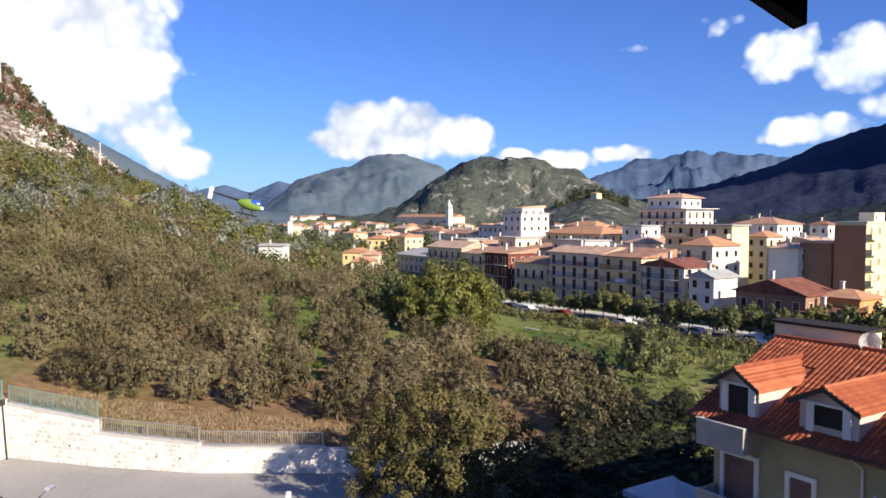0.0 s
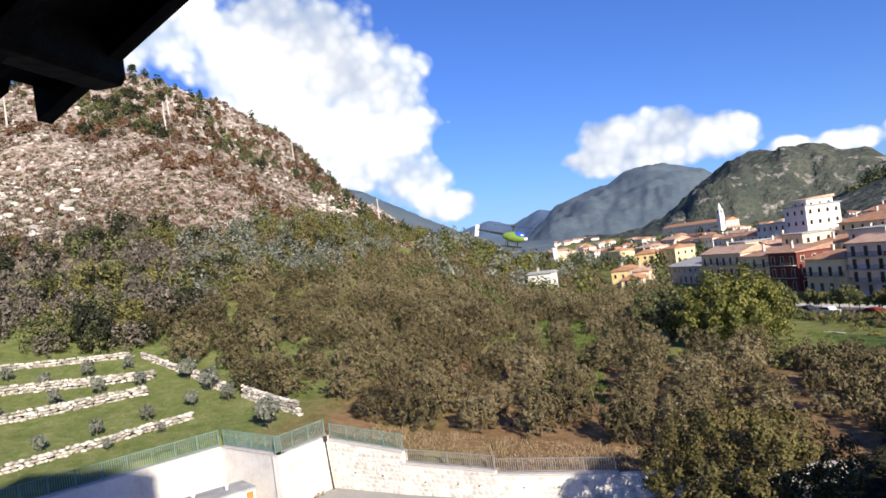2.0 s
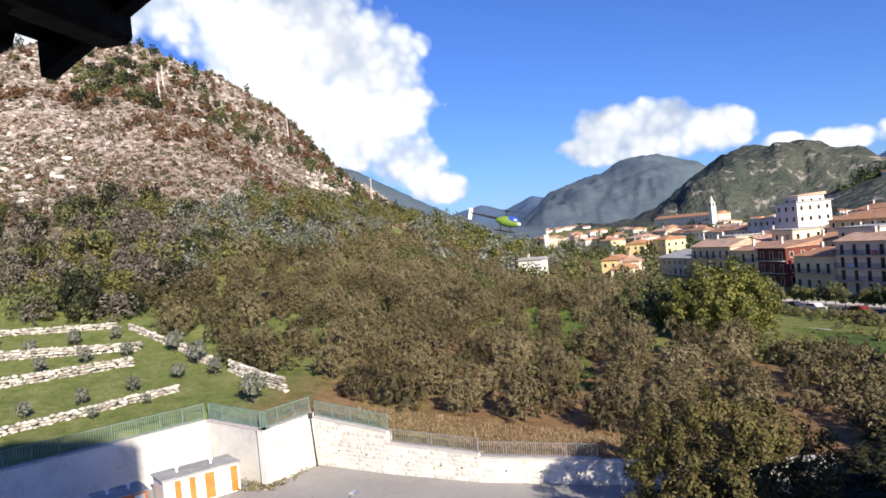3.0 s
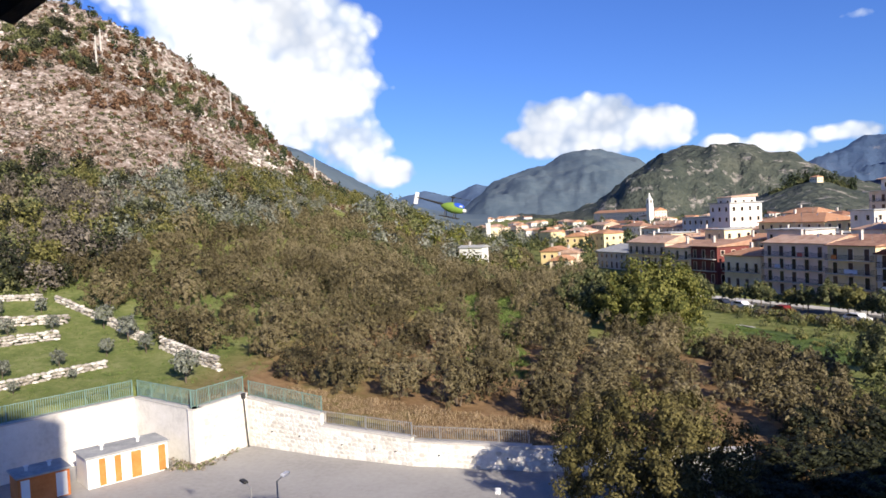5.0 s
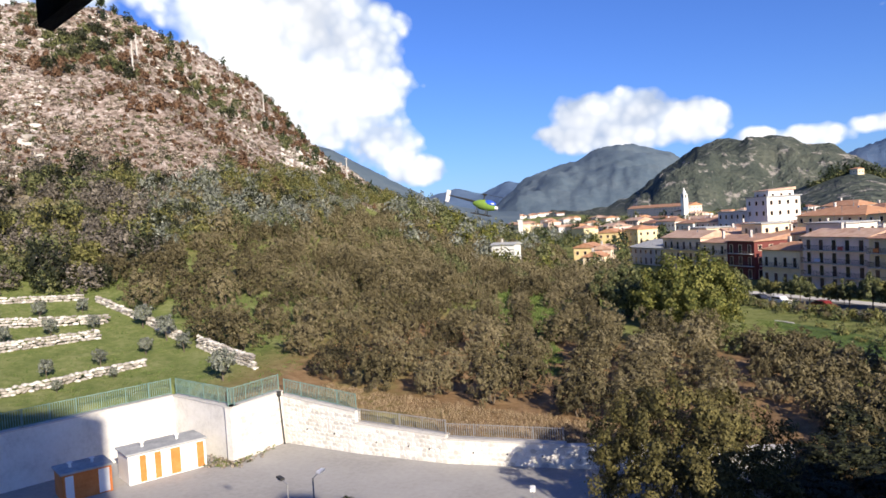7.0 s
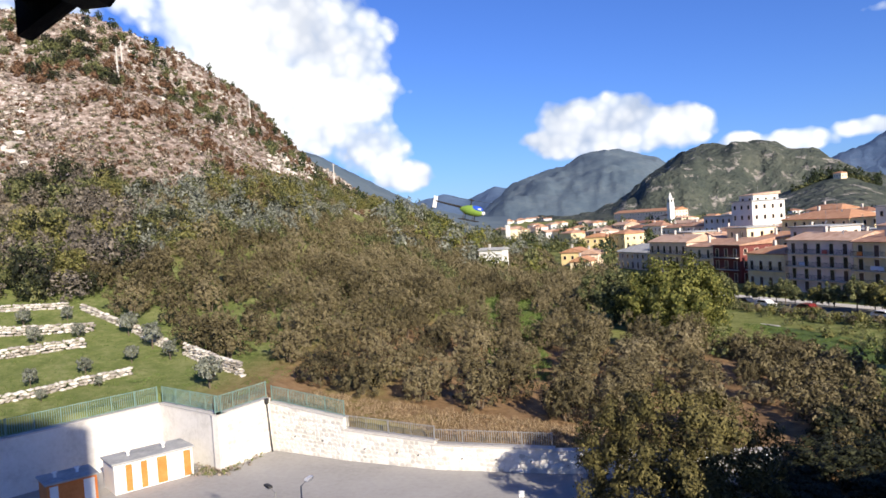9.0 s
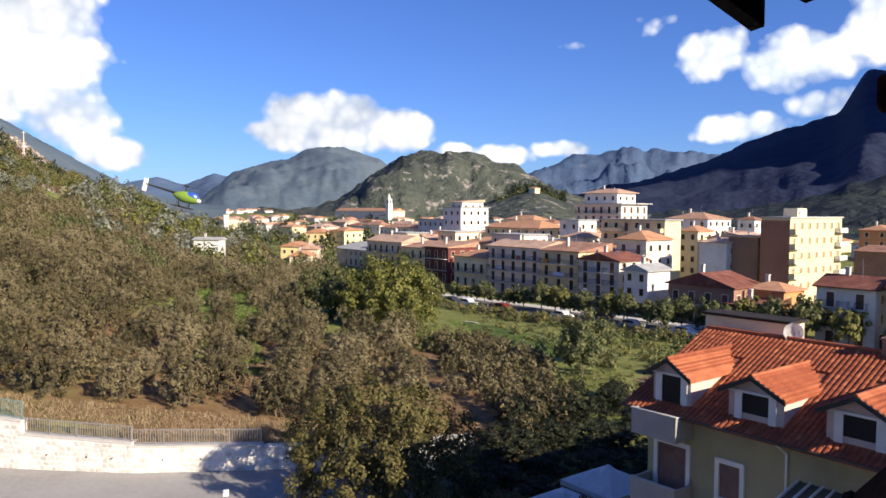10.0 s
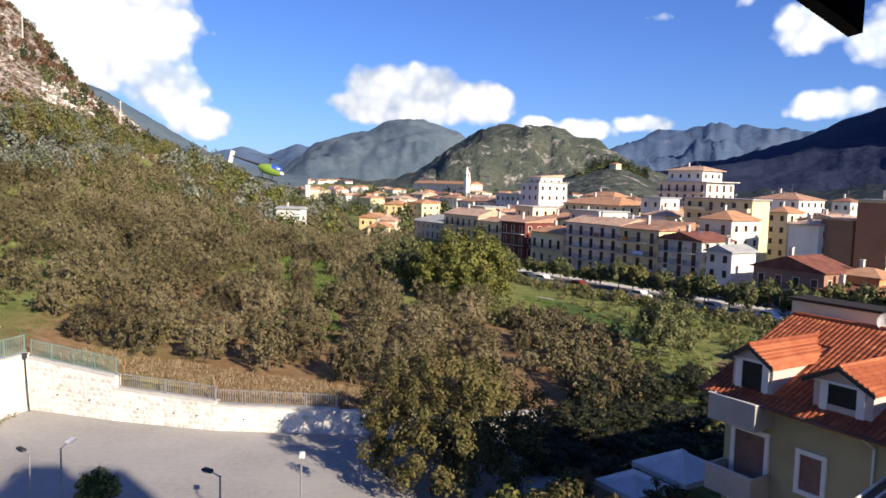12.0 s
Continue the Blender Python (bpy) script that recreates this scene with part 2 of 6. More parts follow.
# leaf colour lowered to carry the thicket's shade; dark bushes share it
SHADELEAF = surface("shade_dark_leaves", [(0.01, 0.014, 0.007), (0.024, 0.03, 0.013), (0.045, 0.05, 0.022)], 0.3, 0.75, 0, random_by="island", spread=0.4, coord="World", transl=0.15)
DRYGRASS = surface("dry_grass", [(0.16, 0.11, 0.06), (0.28, 0.205, 0.12), (0.39, 0.3, 0.19)], 0.6, 0.9, 0, random_by="island", spread=0.4, coord="World", transl=0.1)
MEADOW = surface("meadow_grass", [(0.083, 0.108, 0.0332), (0.149, 0.183, 0.0539), (0.241, 0.249, 0.0996)], 0.4, 0.9, 0, random_by="island", spread=0.4, coord="World", transl=0.2)
LUSH = surface("lush_grass", [(0.0664, 0.108, 0.0249), (0.116, 0.174, 0.0415), (0.174, 0.232, 0.0747)], 0.4, 0.9, 0, random_by="island", spread=0.3, coord="World", transl=0.2)
BARK = surface("bark", [(0.07, 0.055, 0.04), (0.14, 0.11, 0.08), (0.2, 0.17, 0.13)], 2.0, 0.95, 0.6, 14.0)
TILE = surface("roof_tile", [(0.22, 0.056, 0.026), (0.33, 0.096, 0.044), (0.43, 0.152, 0.074)], 1.4, 0.75, 0.2, 18.0, "object", 0.2)
OLDTILE = surface("old_roof_tile", [(0.24, 0.12, 0.08), (0.42, 0.25, 0.17), (0.56, 0.4, 0.3)], 0.6, 0.9, 0.5, 3.0, "object", 0.2, coord="World")
ORANGETILE = surface("orange_roof_tile", [(0.34, 0.16, 0.085), (0.46, 0.245, 0.14), (0.55, 0.35, 0.23)], 0.6, 0.9, 0.5, 3.0, coord="World")
DARKTILE = surface("dark_red_roof_tile", [(0.1, 0.035, 0.025), (0.19, 0.07, 0.05), (0.29, 0.13, 0.095)], 0.6, 0.9, 0.5, 3.0, coord="World")
DARKWOOD = surface("dark_stained_wood", [(0.03, 0.006, 0.002), (0.085, 0.016, 0.004), (0.15, 0.032, 0.008)], 3.0, 0.5, 0.2, 22.0)
EAVEWOOD = surface("weathered_shaded_board", [(0.012, 0.01, 0.009), (0.028, 0.022, 0.018), (0.05, 0.04, 0.03)], 2.0, 0.8, 0.3, 16.0)
FENCE = surface("green_fence_metal", [(0.1, 0.19, 0.17), (0.17, 0.27, 0.245), (0.24, 0.33, 0.3)], 1.0, 0.6, 0.0, metal=0.0)
GREYMETAL = surface("grey_metal", [(0.2, 0.2, 0.2), (0.32, 0.32, 0.32), (0.4, 0.4, 0.4)], 1.0, 0.5, 0.0, metal=0.4)
BLACKMETAL = surface("black_metal", [(0.015, 0.015, 0.016), (0.03, 0.03, 0.03), (0.05, 0.05, 0.05)], 1.0, 0.5, 0.0)
WHITEPAINT = surface("white_paint", [(0.68, 0.68, 0.66), (0.78, 0.78, 0.76), (0.84, 0.84, 0.82)], 0.8, 0.6, 0.1, 8.0)
CANVAS = surface("white_canvas", [(0.46, 0.47, 0.48), (0.58, 0.58, 0.58), (0.64, 0.64, 0.64)], 0.6, 0.75, 0.2, 3.0)
ORANGEPAINT = surface("orange_panel", [(0.5, 0.14, 0.03), (0.62, 0.2, 0.05), (0.7, 0.26, 0.08)], 0.8, 0.6, 0.1, 8.0)
ROOFFELT = surface("grey_roof_felt", [(0.24, 0.25, 0.25), (0.36, 0.37, 0.37), (0.5, 0.5, 0.49)], 0.7, 0.9, 0.3, 5.0)
DARKPANE = glassy("dark_pane", (0.03, 0.028, 0.028), 0.2)
# near black stands for the darkness of unlit insides
DARKROOM = surface("unlit_inside", [(0.02, 0.018, 0.016), (0.03, 0.027, 0.024), (0.04, 0.036, 0.03)], 1.0, 0.9, 0.0)
SHUTTER = surface("brown_shutter", [(0.06, 0.035, 0.025), (0.1, 0.06, 0.045), (0.15, 0.095, 0.07)], 1.5, 0.7, 0.1, 12.0)


def plaster(name, col, stain=0.75):
    """Painted plaster in a base colour, with faded and stained patches."""
    dark = tuple(c * stain for c in col)
    pale = tuple(min(0.85, c * 1.1) for c in col)
    return surface(name, [dark, col, pale], 0.25, 0.92, 0.15, 4.0, coord="World", fine=5.0)


PLASTER = {k: plaster(k + "_plaster", c) for k, c in dict(
    white=(0.72, 0.72, 0.7), cream=(0.8, 0.68, 0.47), pink=(0.84, 0.66, 0.57), grey=(0.62, 0.575, 0.52), yellow=(0.74, 0.64, 0.38), lemon=(0.7, 0.62, 0.37), brick=(0.34, 0.17, 0.11), cheek=(0.56, 0.47, 0.43),
    ochre=(0.72, 0.58, 0.36), brown=(0.3, 0.18, 0.13), orange=(0.6, 0.28, 0.12), red=(0.16, 0.05, 0.045), pale=(0.72, 0.68, 0.62),
    olive=(0.38, 0.345, 0.21), aged=(0.4, 0.385, 0.365), blue=(0.62, 0.64, 0.66), sand=(0.82, 0.67, 0.52), brightyellow=(0.76, 0.6, 0.3)).items()}


# ---- building helpers ----
def mesh_of(name, bm, material):
    me = bpy.data.meshes.new(name)
    bm.to_mesh(me)
    bm.free()
    for mat in (material if isinstance(material, (list, tuple)) else [material]):
        me.materials.append(mat)
    return me


def part(name, bm, material, parent=None, label=""):
    """Links a bmesh (or a ready mesh) as one object, under a thing or a part when given."""
    me = bm if isinstance(bm, bpy.types.Mesh) else mesh_of(name, bm, material)
    ob = new(name, me)
    ob.parent = parent
    if label:
        ob["label"] = label
    return ob


def empty(name, m=None):
    ob = new(name)
    if m is not None:
        ob.matrix_world = m
    return ob


def box(bm, x0, x1, y0, y1, z0, z1, m=None, bevel=0.0):
    made = bmesh.ops.create_cube(bm, size=1.0)["verts"]
    for q in made:
        q.co = Vector((x0 + (q.co.x + 0.5) * (x1 - x0), y0 + (q.co.y + 0.5) * (y1 - y0), z0 + (q.co.z + 0.5) * (z1 - z0)))
        if m is not None:
            q.co = m @ q.co
    if bevel:
        es = {e for q in made for e in q.link_edges}
        bmesh.ops.bevel(bm, geom=list(es), offset=bevel, segments=1, affect="EDGES")
    return bm


def boxes(*rows, m=None, bevel=0.0):
    bm = bmesh.new()
    for r in rows:
        box(bm, *r, m=m, bevel=bevel)
    return bm


def prism(bm, outline, axis_from, axis_to, m=None):
    """A solid with the outline [(a, b)...] in the x-z plane, from y = axis_from to axis_to."""
    ring = []
    for y in (axis_from, axis_to):
        row = []
        for a, b in outline:
            co = Vector((a, y, b))
            row.append(bm.verts.new(m @ co if m is not None else co))
        ring.append(row)
    k = len(outline)
    bm.faces.new(ring[0])
    bm.faces.new(list(reversed(ring[1])))
    for i in range(k):
        bm.faces.new((ring[0][i], ring[1][i], ring[1][(i + 1) % k], ring[0][(i + 1) % k]))
    bmesh.ops.recalc_face_normals(bm, faces=bm.faces)
    return bm


def tube(bm, a, b, r0, r1=None, sides=8):
    a, b = Vector(a), Vector(b)
    r1 = r0 if r1 is None else r1
    made = bmesh.ops.create_cone(bm, cap_ends=True, segments=sides, radius1=r0, radius2=r1, depth=(b - a).length)["verts"]
    m = Matrix.Translation((a + b) / 2) @ (b - a).to_track_quat("Z", "Y").to_matrix().to_4x4()
    for q in made:
        q.co = m @ q.co
    return bm


# ---- the land ----
def smooth(a, b, t):
    t = np.clip((np.asarray(t, float) - a) / (b - a), 0, 1)
    return t * t * (3 - 2 * t)


WALL = [(-64, 24), (-52.3, 46.2), (-46.6, 57.7), (-37.8, 54.1), (-36.3, 60.0), (-28.0, 57.9), (-19.3, 56.4), (-8.0, 56.6), (7.0, 58.5)]
YARD = WALL + [(10, 46), (12, 10), (60, -60), (-90, -60), (-84, -2)]


def inside_yard(x, y):
    inn = np.zeros(np.shape(x), bool)
    for (ax, ay), (bx, by) in zip(YARD, YARD[1:] + YARD[:1]):
        hit = ((ay > y) != (by > y))
        with np.errstate(divide="ignore", invalid="ignore"):
            cross = ax + (y - ay) * (bx - ax) / ((by - ay) if by != ay else 1e-9)
        inn ^= hit & (x < cross)
    return inn


def wall_gap(x, y):
    best = np.full(np.shape(x), 1e9)
    for (ax, ay), (bx, by) in zip(YARD, YARD[1:] + YARD[:1]):
        dx, dy = bx - ax, by - ay
        t = np.clip(((x - ax) * dx + (y - ay) * dy) / (dx * dx + dy * dy), 0, 1)
        best = np.minimum(best, np.hypot(x - ax - t * dx, y - ay - t * dy))
    return best


def height(x, y):
    """The land's height over the yard, without the yard itself sunk in."""
    x, y = np.asarray(x, float), np.asarray(y, float)
    az, d = np.degrees(np.arctan2(-x, y)), np.hypot(x, y)
    low = 4.7 * np.clip((18 - x) / 54, 0, 1.05) ** 1.6 * smooth(-40, 20, y)
    azc = np.clip(az, 0, 46)
    crest = 15.8 / (1 + np.exp(-(azc - 28.9) / 3.9)) - 0.09 * np.clip(az - 42, 0, 40)
    far = 330 + 6 * np.clip(40 - az, 0, 30)
    top = 20 + far * np.tan(np.radians(crest))
    s = np.clip((d - 70) / (far - 70), 0, 1)
    hill = low + (top - low) * s ** 1.4 - np.clip(d - far, 0, 400) * 0.35
    hill = np.maximum(hill, low)
    w = smooth(9, 21, az) * (1 - smooth(85, 130, az))
    valley = low * (1 - smooth(110, 260, d)) + np.clip(d - 260, 0, 5000) * 0.0125
    return valley * (1 - w) + hill * w


def land(x, y):
    """The land's height, with the yard cut into it."""
    h = height(x, y)
    gap = wall_gap(np.asarray(x, float), np.asarray(y, float))
    rise = np.where(inside_yard(np.asarray(x, float), np.asarray(y, float)), 0.0, np.clip((gap - 0.75) / 0.4, 0, 1))
    return h * rise


def build_ground():
    r = np.concatenate([np.arange(0.5, 40, 4), np.arange(40, 78, 0.75), np.arange(78, 150, 2.2), np.arange(150, 460, 6), 460 * 1.09 ** np.arange(0, 28)])
    az = np.concatenate([np.arange(-180, -60, 6), np.arange(-60, 76, 0.5), np.arange(76, 180, 6)])
    A, D = np.meshgrid(np.radians(az), r)
    X, Y = -np.sin(A) * D, np.cos(A) * D
    Z = land(X, Y)
    rough = smooth(120, 230, D) * smooth(14, 26, np.degrees(A))
    bump = np.array([[noise.fractal(Vector((x * 0.02, y * 0.02, 3.0)), 1.0, 2.1, 5) if k > 0.01 else 0.0 for x, y, k in zip(*q)] for q in zip(X, Y, rough)])
    Z = Z + bump * rough * 5.5 - 0.03
    rows, cols = X.shape
    verts = np.stack([X, Y, Z], -1).reshape(-1, 3).tolist()
    faces = []
    for i in range(rows - 1):
        for j in range(cols):
            k = (j + 1) % cols
            faces.append((i * cols + j, i * cols + k, (i + 1) * cols + k, (i + 1) * cols + j))
    faces.append(tuple(range(cols))[::-1])
    me = bpy.data.meshes.new("ground")
    me.from_pydata(verts, [], faces)
    me.materials.append(LAND)
    for p in me.polygons:
        p.use_smooth = True
    return tagged(new("ground", me), "grassy and rocky valley land rising to a hillside", "ground", kind="structure")


ground = build_ground()


def hill_bump(x, y):
    """What the rough hillside adds to height()."""
    d, az = math.hypot(x, y), math.degrees(math.atan2(-x, y))
    k = float(smooth(120, 230, d) * smooth(14, 26, az))
    return noise.fractal(Vector((x * 0.02, y * 0.02, 3.0)), 1.0, 2.1, 5) * k * 5.5 if k > 0.01 else 0.0


def spot(x, y):
    return float(height(x, y) if y > 75 else land(x, y)) + hill_bump(x, y) - 0.03


# ---- mountains ----
def bell(az, mid, left, right, power=2.0):
    """A hill's outline over the heading: wider or narrower on each side, flat-topped with a higher power."""
    w = np.where(az > mid, left, right)
    return np.exp(-np.abs((az - mid) / w) ** power)


def build_mountain(name, label, az0, az1, base, ridge, outline, material, seed, relief, rows=26, step=0.2, ground_z=0.0, rough=0.12):
    """A range seen from the valley: rises from the distance base to ridge, by outline(heading) in degrees."""
    az = np.arange(az0, az1 + step, step)
    el = outline(az)
    jag = rough * np.array([noise.fractal(Vector((a * 0.55, seed, 0.5)), 0.7, 2.2, 5) for a in az])
    verts, faces = [], []
    for i in range(rows):
        s = i / (rows - 1) * 1.25
        for a, e, j in zip(az, el, jag):
            d = base + (ridge - base) * s
            crest = EYE_Z + ridge * math.tan(radians(max(e, 0.0)))
            t = min(s, 1.0)
            z = ground_z + (crest - ground_z) * (t ** 1.25) - max(0.0, s - 1.0) * (crest - ground_z) * 1.2
            z += ridge * math.tan(radians(j)) * t ** 5
            x, y = -math.sin(radians(a)) * d, math.cos(radians(a)) * d
            k = 900.0 / ridge
            rug = noise.ridged_multi_fractal(Vector((x * 0.006 * k, y * 0.006 * k, seed)), 0.9, 2.1, 6, 1.0, 2.0) - 1.0
            fine = noise.fractal(Vector((x * 0.03 * k, y * 0.03 * k, seed + 5)), 0.8, 2.1, 4)
            amp = relief * (1 - t) ** 0.7 * min(1.0, s * 4) * min(1.0, max(e, 0.0) / 2.2) if s < 1 else 0.0
            z += (rug * amp + fine * relief * 0.07) * ridge / 1000
            verts.append((x, y, z))
    n = len(az)
    for i in range(rows - 1):
        for j in range(n - 1):
            faces.append((i * n + j, i * n + j + 1, (i + 1) * n + j + 1, (i + 1) * n + j))
    me = bpy.data.meshes.new(name)
    me.from_pydata(verts, [], faces)
    me.materials.append(material)
    for p in me.polygons:
        p.use_smooth = True
    me.update()
    if me.polygons[0].normal.z < 0:
        me.flip_normals()
    return tagged(new(name, me), label, "mountain", kind="structure")


def mountain_material(name, stops, scale, rock=(0.3, 0.3, 0.3), rocky=0.0, relief=12.0):
    m = surface(name, stops, scale, 0.95, 1.0, scale * 4, coord="World", fine=7.0, spec=0.1)
    n = Nodes(m.node_tree, False)
    b = next(q for q in n.tree.nodes if q.type == "BSDF_PRINCIPLED")
    bp = next(q for q in n.tree.nodes if q.type == "BUMP")
    bp.inputs["Distance"].default_value = relief
    pos = n.add("ShaderNodeNewGeometry").outputs["Position"]
    if rocky:
        old = b.inputs["Base Color"].links[0].from_socket
        fac = n.math("MULTIPLY", n.math("SUBTRACT", n.noise(pos, scale * 2.2, 7.0, 0.7), 1 - rocky), 14.0, clamp=True)
        n.put(b.inputs["Base Color"], n.mix(fac, old, rock))
    return m


M_WOOD = mountain_material("wooded_slope", [(0.0361, 0.0482, 0.0482), (0.0757, 0.0903, 0.0757), (0.129, 0.138, 0.112)], 0.02, (0.31, 0.292, 0.267), 0.43)
# distance haze is mixed into the blue of the next three slope colours
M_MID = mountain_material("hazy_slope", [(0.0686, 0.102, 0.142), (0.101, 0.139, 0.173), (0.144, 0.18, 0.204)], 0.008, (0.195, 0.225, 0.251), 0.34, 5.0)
M_BLUE = mountain_material("haze_blue_slope", [(0.0645, 0.103, 0.172), (0.086, 0.133, 0.215), (0.112, 0.163, 0.249)], 0.003)
M_CRAG = mountain_material("haze_blue_crag", [(0.045, 0.08, 0.15), (0.068, 0.108, 0.185), (0.11, 0.145, 0.22)], 0.004, (0.19, 0.2, 0.23), 0.38)
# cloud shade and haze are put into this dark navy
M_DARK = mountain_material("shade_navy_slope", [(0.0163, 0.0232, 0.0516), (0.0232, 0.0318, 0.0654), (0.0318, 0.0413, 0.0757)], 0.004)
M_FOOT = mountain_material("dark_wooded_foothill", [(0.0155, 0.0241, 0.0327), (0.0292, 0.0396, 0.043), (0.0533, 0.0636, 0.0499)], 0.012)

build_mountain("mountain", "far mountain ridge coloured haze-blue at the valley's end", 4, 26, 3300, 4300,
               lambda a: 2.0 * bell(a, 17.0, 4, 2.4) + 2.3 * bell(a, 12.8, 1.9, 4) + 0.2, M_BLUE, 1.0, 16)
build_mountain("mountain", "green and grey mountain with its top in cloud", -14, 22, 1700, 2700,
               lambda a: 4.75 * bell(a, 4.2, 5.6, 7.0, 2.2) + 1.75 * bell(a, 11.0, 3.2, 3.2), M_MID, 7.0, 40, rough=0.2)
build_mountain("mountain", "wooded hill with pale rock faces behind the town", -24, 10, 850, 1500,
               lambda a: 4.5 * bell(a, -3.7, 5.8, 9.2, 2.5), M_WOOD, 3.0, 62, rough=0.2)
build_mountain("mountain", "far craggy range coloured haze blue-grey under the clouds", -46, -2, 2700, 3900,
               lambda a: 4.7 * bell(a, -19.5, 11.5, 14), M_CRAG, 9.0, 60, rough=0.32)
build_mountain("mountain", "wooded mountain with a steep horn-shaped peak, coloured dark for cloud shade", -72, -6, 1000, 2200,
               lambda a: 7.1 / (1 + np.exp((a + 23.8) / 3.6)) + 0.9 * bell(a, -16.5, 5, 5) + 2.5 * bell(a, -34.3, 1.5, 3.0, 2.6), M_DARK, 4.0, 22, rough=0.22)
# out of view, added to keep the sun off the horn-peaked slope
build_mountain("mountain", "unseen high mountain shoulder added to shade the horn-peaked mountain", -118, -46, 1300, 2300,
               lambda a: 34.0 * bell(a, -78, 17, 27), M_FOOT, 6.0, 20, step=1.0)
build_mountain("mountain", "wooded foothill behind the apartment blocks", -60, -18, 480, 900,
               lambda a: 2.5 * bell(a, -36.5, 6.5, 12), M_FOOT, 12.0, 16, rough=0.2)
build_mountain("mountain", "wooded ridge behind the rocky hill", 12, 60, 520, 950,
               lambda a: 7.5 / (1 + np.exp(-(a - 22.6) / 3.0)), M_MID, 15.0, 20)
build_mountain("mountain", "low wooded hillock with a villa at the town's edge", -18, -4, 520, 800,
               lambda a: 1.75 * bell(a, -11.2, 3.2, 3.0), M_WOOD, 18.0, 10)


# ---- yard, walls and fences ----
def flat_sheet(name, outline, z, material, label, category):
    bm = bmesh.new()
    top = [bm.verts.new((x, y, z)) for x, y in outline]
    low = [bm.verts.new((x, y, z - 0.25)) for x, y in outline]
    bm.faces.new(top)
    for i in range(len(top)):
        j = (i + 1) % len(top)
        bm.faces.new((top[i], low[i], low[j], top[j]))
    bmesh.ops.recalc_face_normals(bm, faces=bm.faces)
    return tagged(part(name, bm, material), label, category, kind="structure")


flat_sheet("pavement", [(-64, 24), (-52.3, 46.2), (-46.6, 57.7), (-37.8, 54.1), (-36.3, 60.0), (-28.0, 57.9), (-19.3, 56.4), (-8.0, 56.6), (6, 58.3), (8.5, 44), (10, 10), (-60, 5)],
           0.0, ASPHALT, "pale worn asphalt of a parking yard", "pavement")

# height of the wall's top at both ends of each stretch
STRETCHES = [((-64, 24), (-52.3, 46.2), 4.9, 4.9), ((-52.3, 46.2), (-46.6, 57.7), 4.9, 4.9), ((-46.6, 57.7), (-37.8, 54.1), 4.9, 4.9),
             ((-37.8, 54.1), (-36.3, 60.0), 4.9, 4.9), ((-36.3, 60.0), (-28.0, 57.9), 4.55, 3.75), ((-28.0, 57.9), (-19.3, 56.4), 2.75, 2.35),
             ((-19.3, 56.4), (-9.6, 56.5), 2.1, 1.95), ((-9.6, 56.5), (7.0, 58.5), 1.8, 1.7)]
walls = []
for k, (a, b, ha, hb) in enumerate(STRETCHES):
    a, b = Vector(a), Vector(b)
    run = (b - a).length
    yaw = math.atan2(b.y - a.y, b.x - a.x)
    place = Matrix.Translation((a.x, a.y, 0)) @ Matrix.Rotation(yaw, 4, "Z")
    bm = bmesh.new()
    prism(bm, [(-0.1, -0.1), (run + 0.1, -0.1), (run + 0.1, hb - 0.12), (-0.1, ha - 0.12)], 0.0, 0.7)
    wall = part(f"wall_{k + 1}", bm, MORTAR)
    wall.matrix_world = place
    tagged(wall, "pale limestone retaining wall of the yard", "retaining wall", kind="structure")
    cap = bmesh.new()
    prism(cap, [(-0.14, ha - 0.12), (run + 0.14, hb - 0.12), (run + 0.14, hb), (-0.14, ha)], -0.06, 0.76)
    part("coping", cap, CONCRETE, wall, "grey concrete coping")
    walls.append((wall, run, ha, hb))


def build_fence(k, a, b, za, zb, tall, material, label):
    """A railing of posts, rails and close bars, on top of a wall."""
    a, b = Vector(a), Vector(b)
    run = (b - a).length
    fence = empty("fence", Matrix.Translation((a.x, a.y, 0)) @ Matrix.Rotation(math.atan2(b.y - a.y, b.x - a.x), 4, "Z"))
    tagged(fence, label, "fence", "fences on the yard walls")
    slope = (zb - za) / run
    posts = max(2, int(run / 2.0) + 1)
    pm = mesh_of("post", boxes((-0.03, 0.03, 0.31, 0.37, 0, tall)), material)
    for i in range(posts):
        s = run * i / (posts - 1)
        part("post", pm, None, fence).location = (s, 0, za + slope * s)
    for h in (0.12, tall - 0.1):
        bm = bmesh.new()
        prism(bm, [(0, za + h), (run, zb + h), (run, zb + h + 0.045), (0, za + h + 0.045)], 0.32, 0.36)
        part("rail", bm, material, fence)
    bm = bmesh.new()
    n = int(run / 0.19)
    for i in range(n):
        s = run * (i + 0.5) / n
        box(bm, s - 0.02, s + 0.02, 0.325, 0.355, za + slope * s + 0.1, za + slope * s + tall)
    bars = part("infill", bm, material, fence)
    bars["kind"] = "stuff"


for k, (a, b, ha, hb) in enumerate(STRETCHES[:4]):
    build_fence(k, a, b, ha, hb, 1.55, FENCE, "green metal railing on the tall retaining wall")
for k, (a, b, ha, hb) in enumerate(STRETCHES[4:7]):
    build_fence(k, a, b, ha, hb, 1.2 if k else 1.45, FENCE if k == 0 else GREYMETAL, "grey-green metal railing on the lower retaining wall")

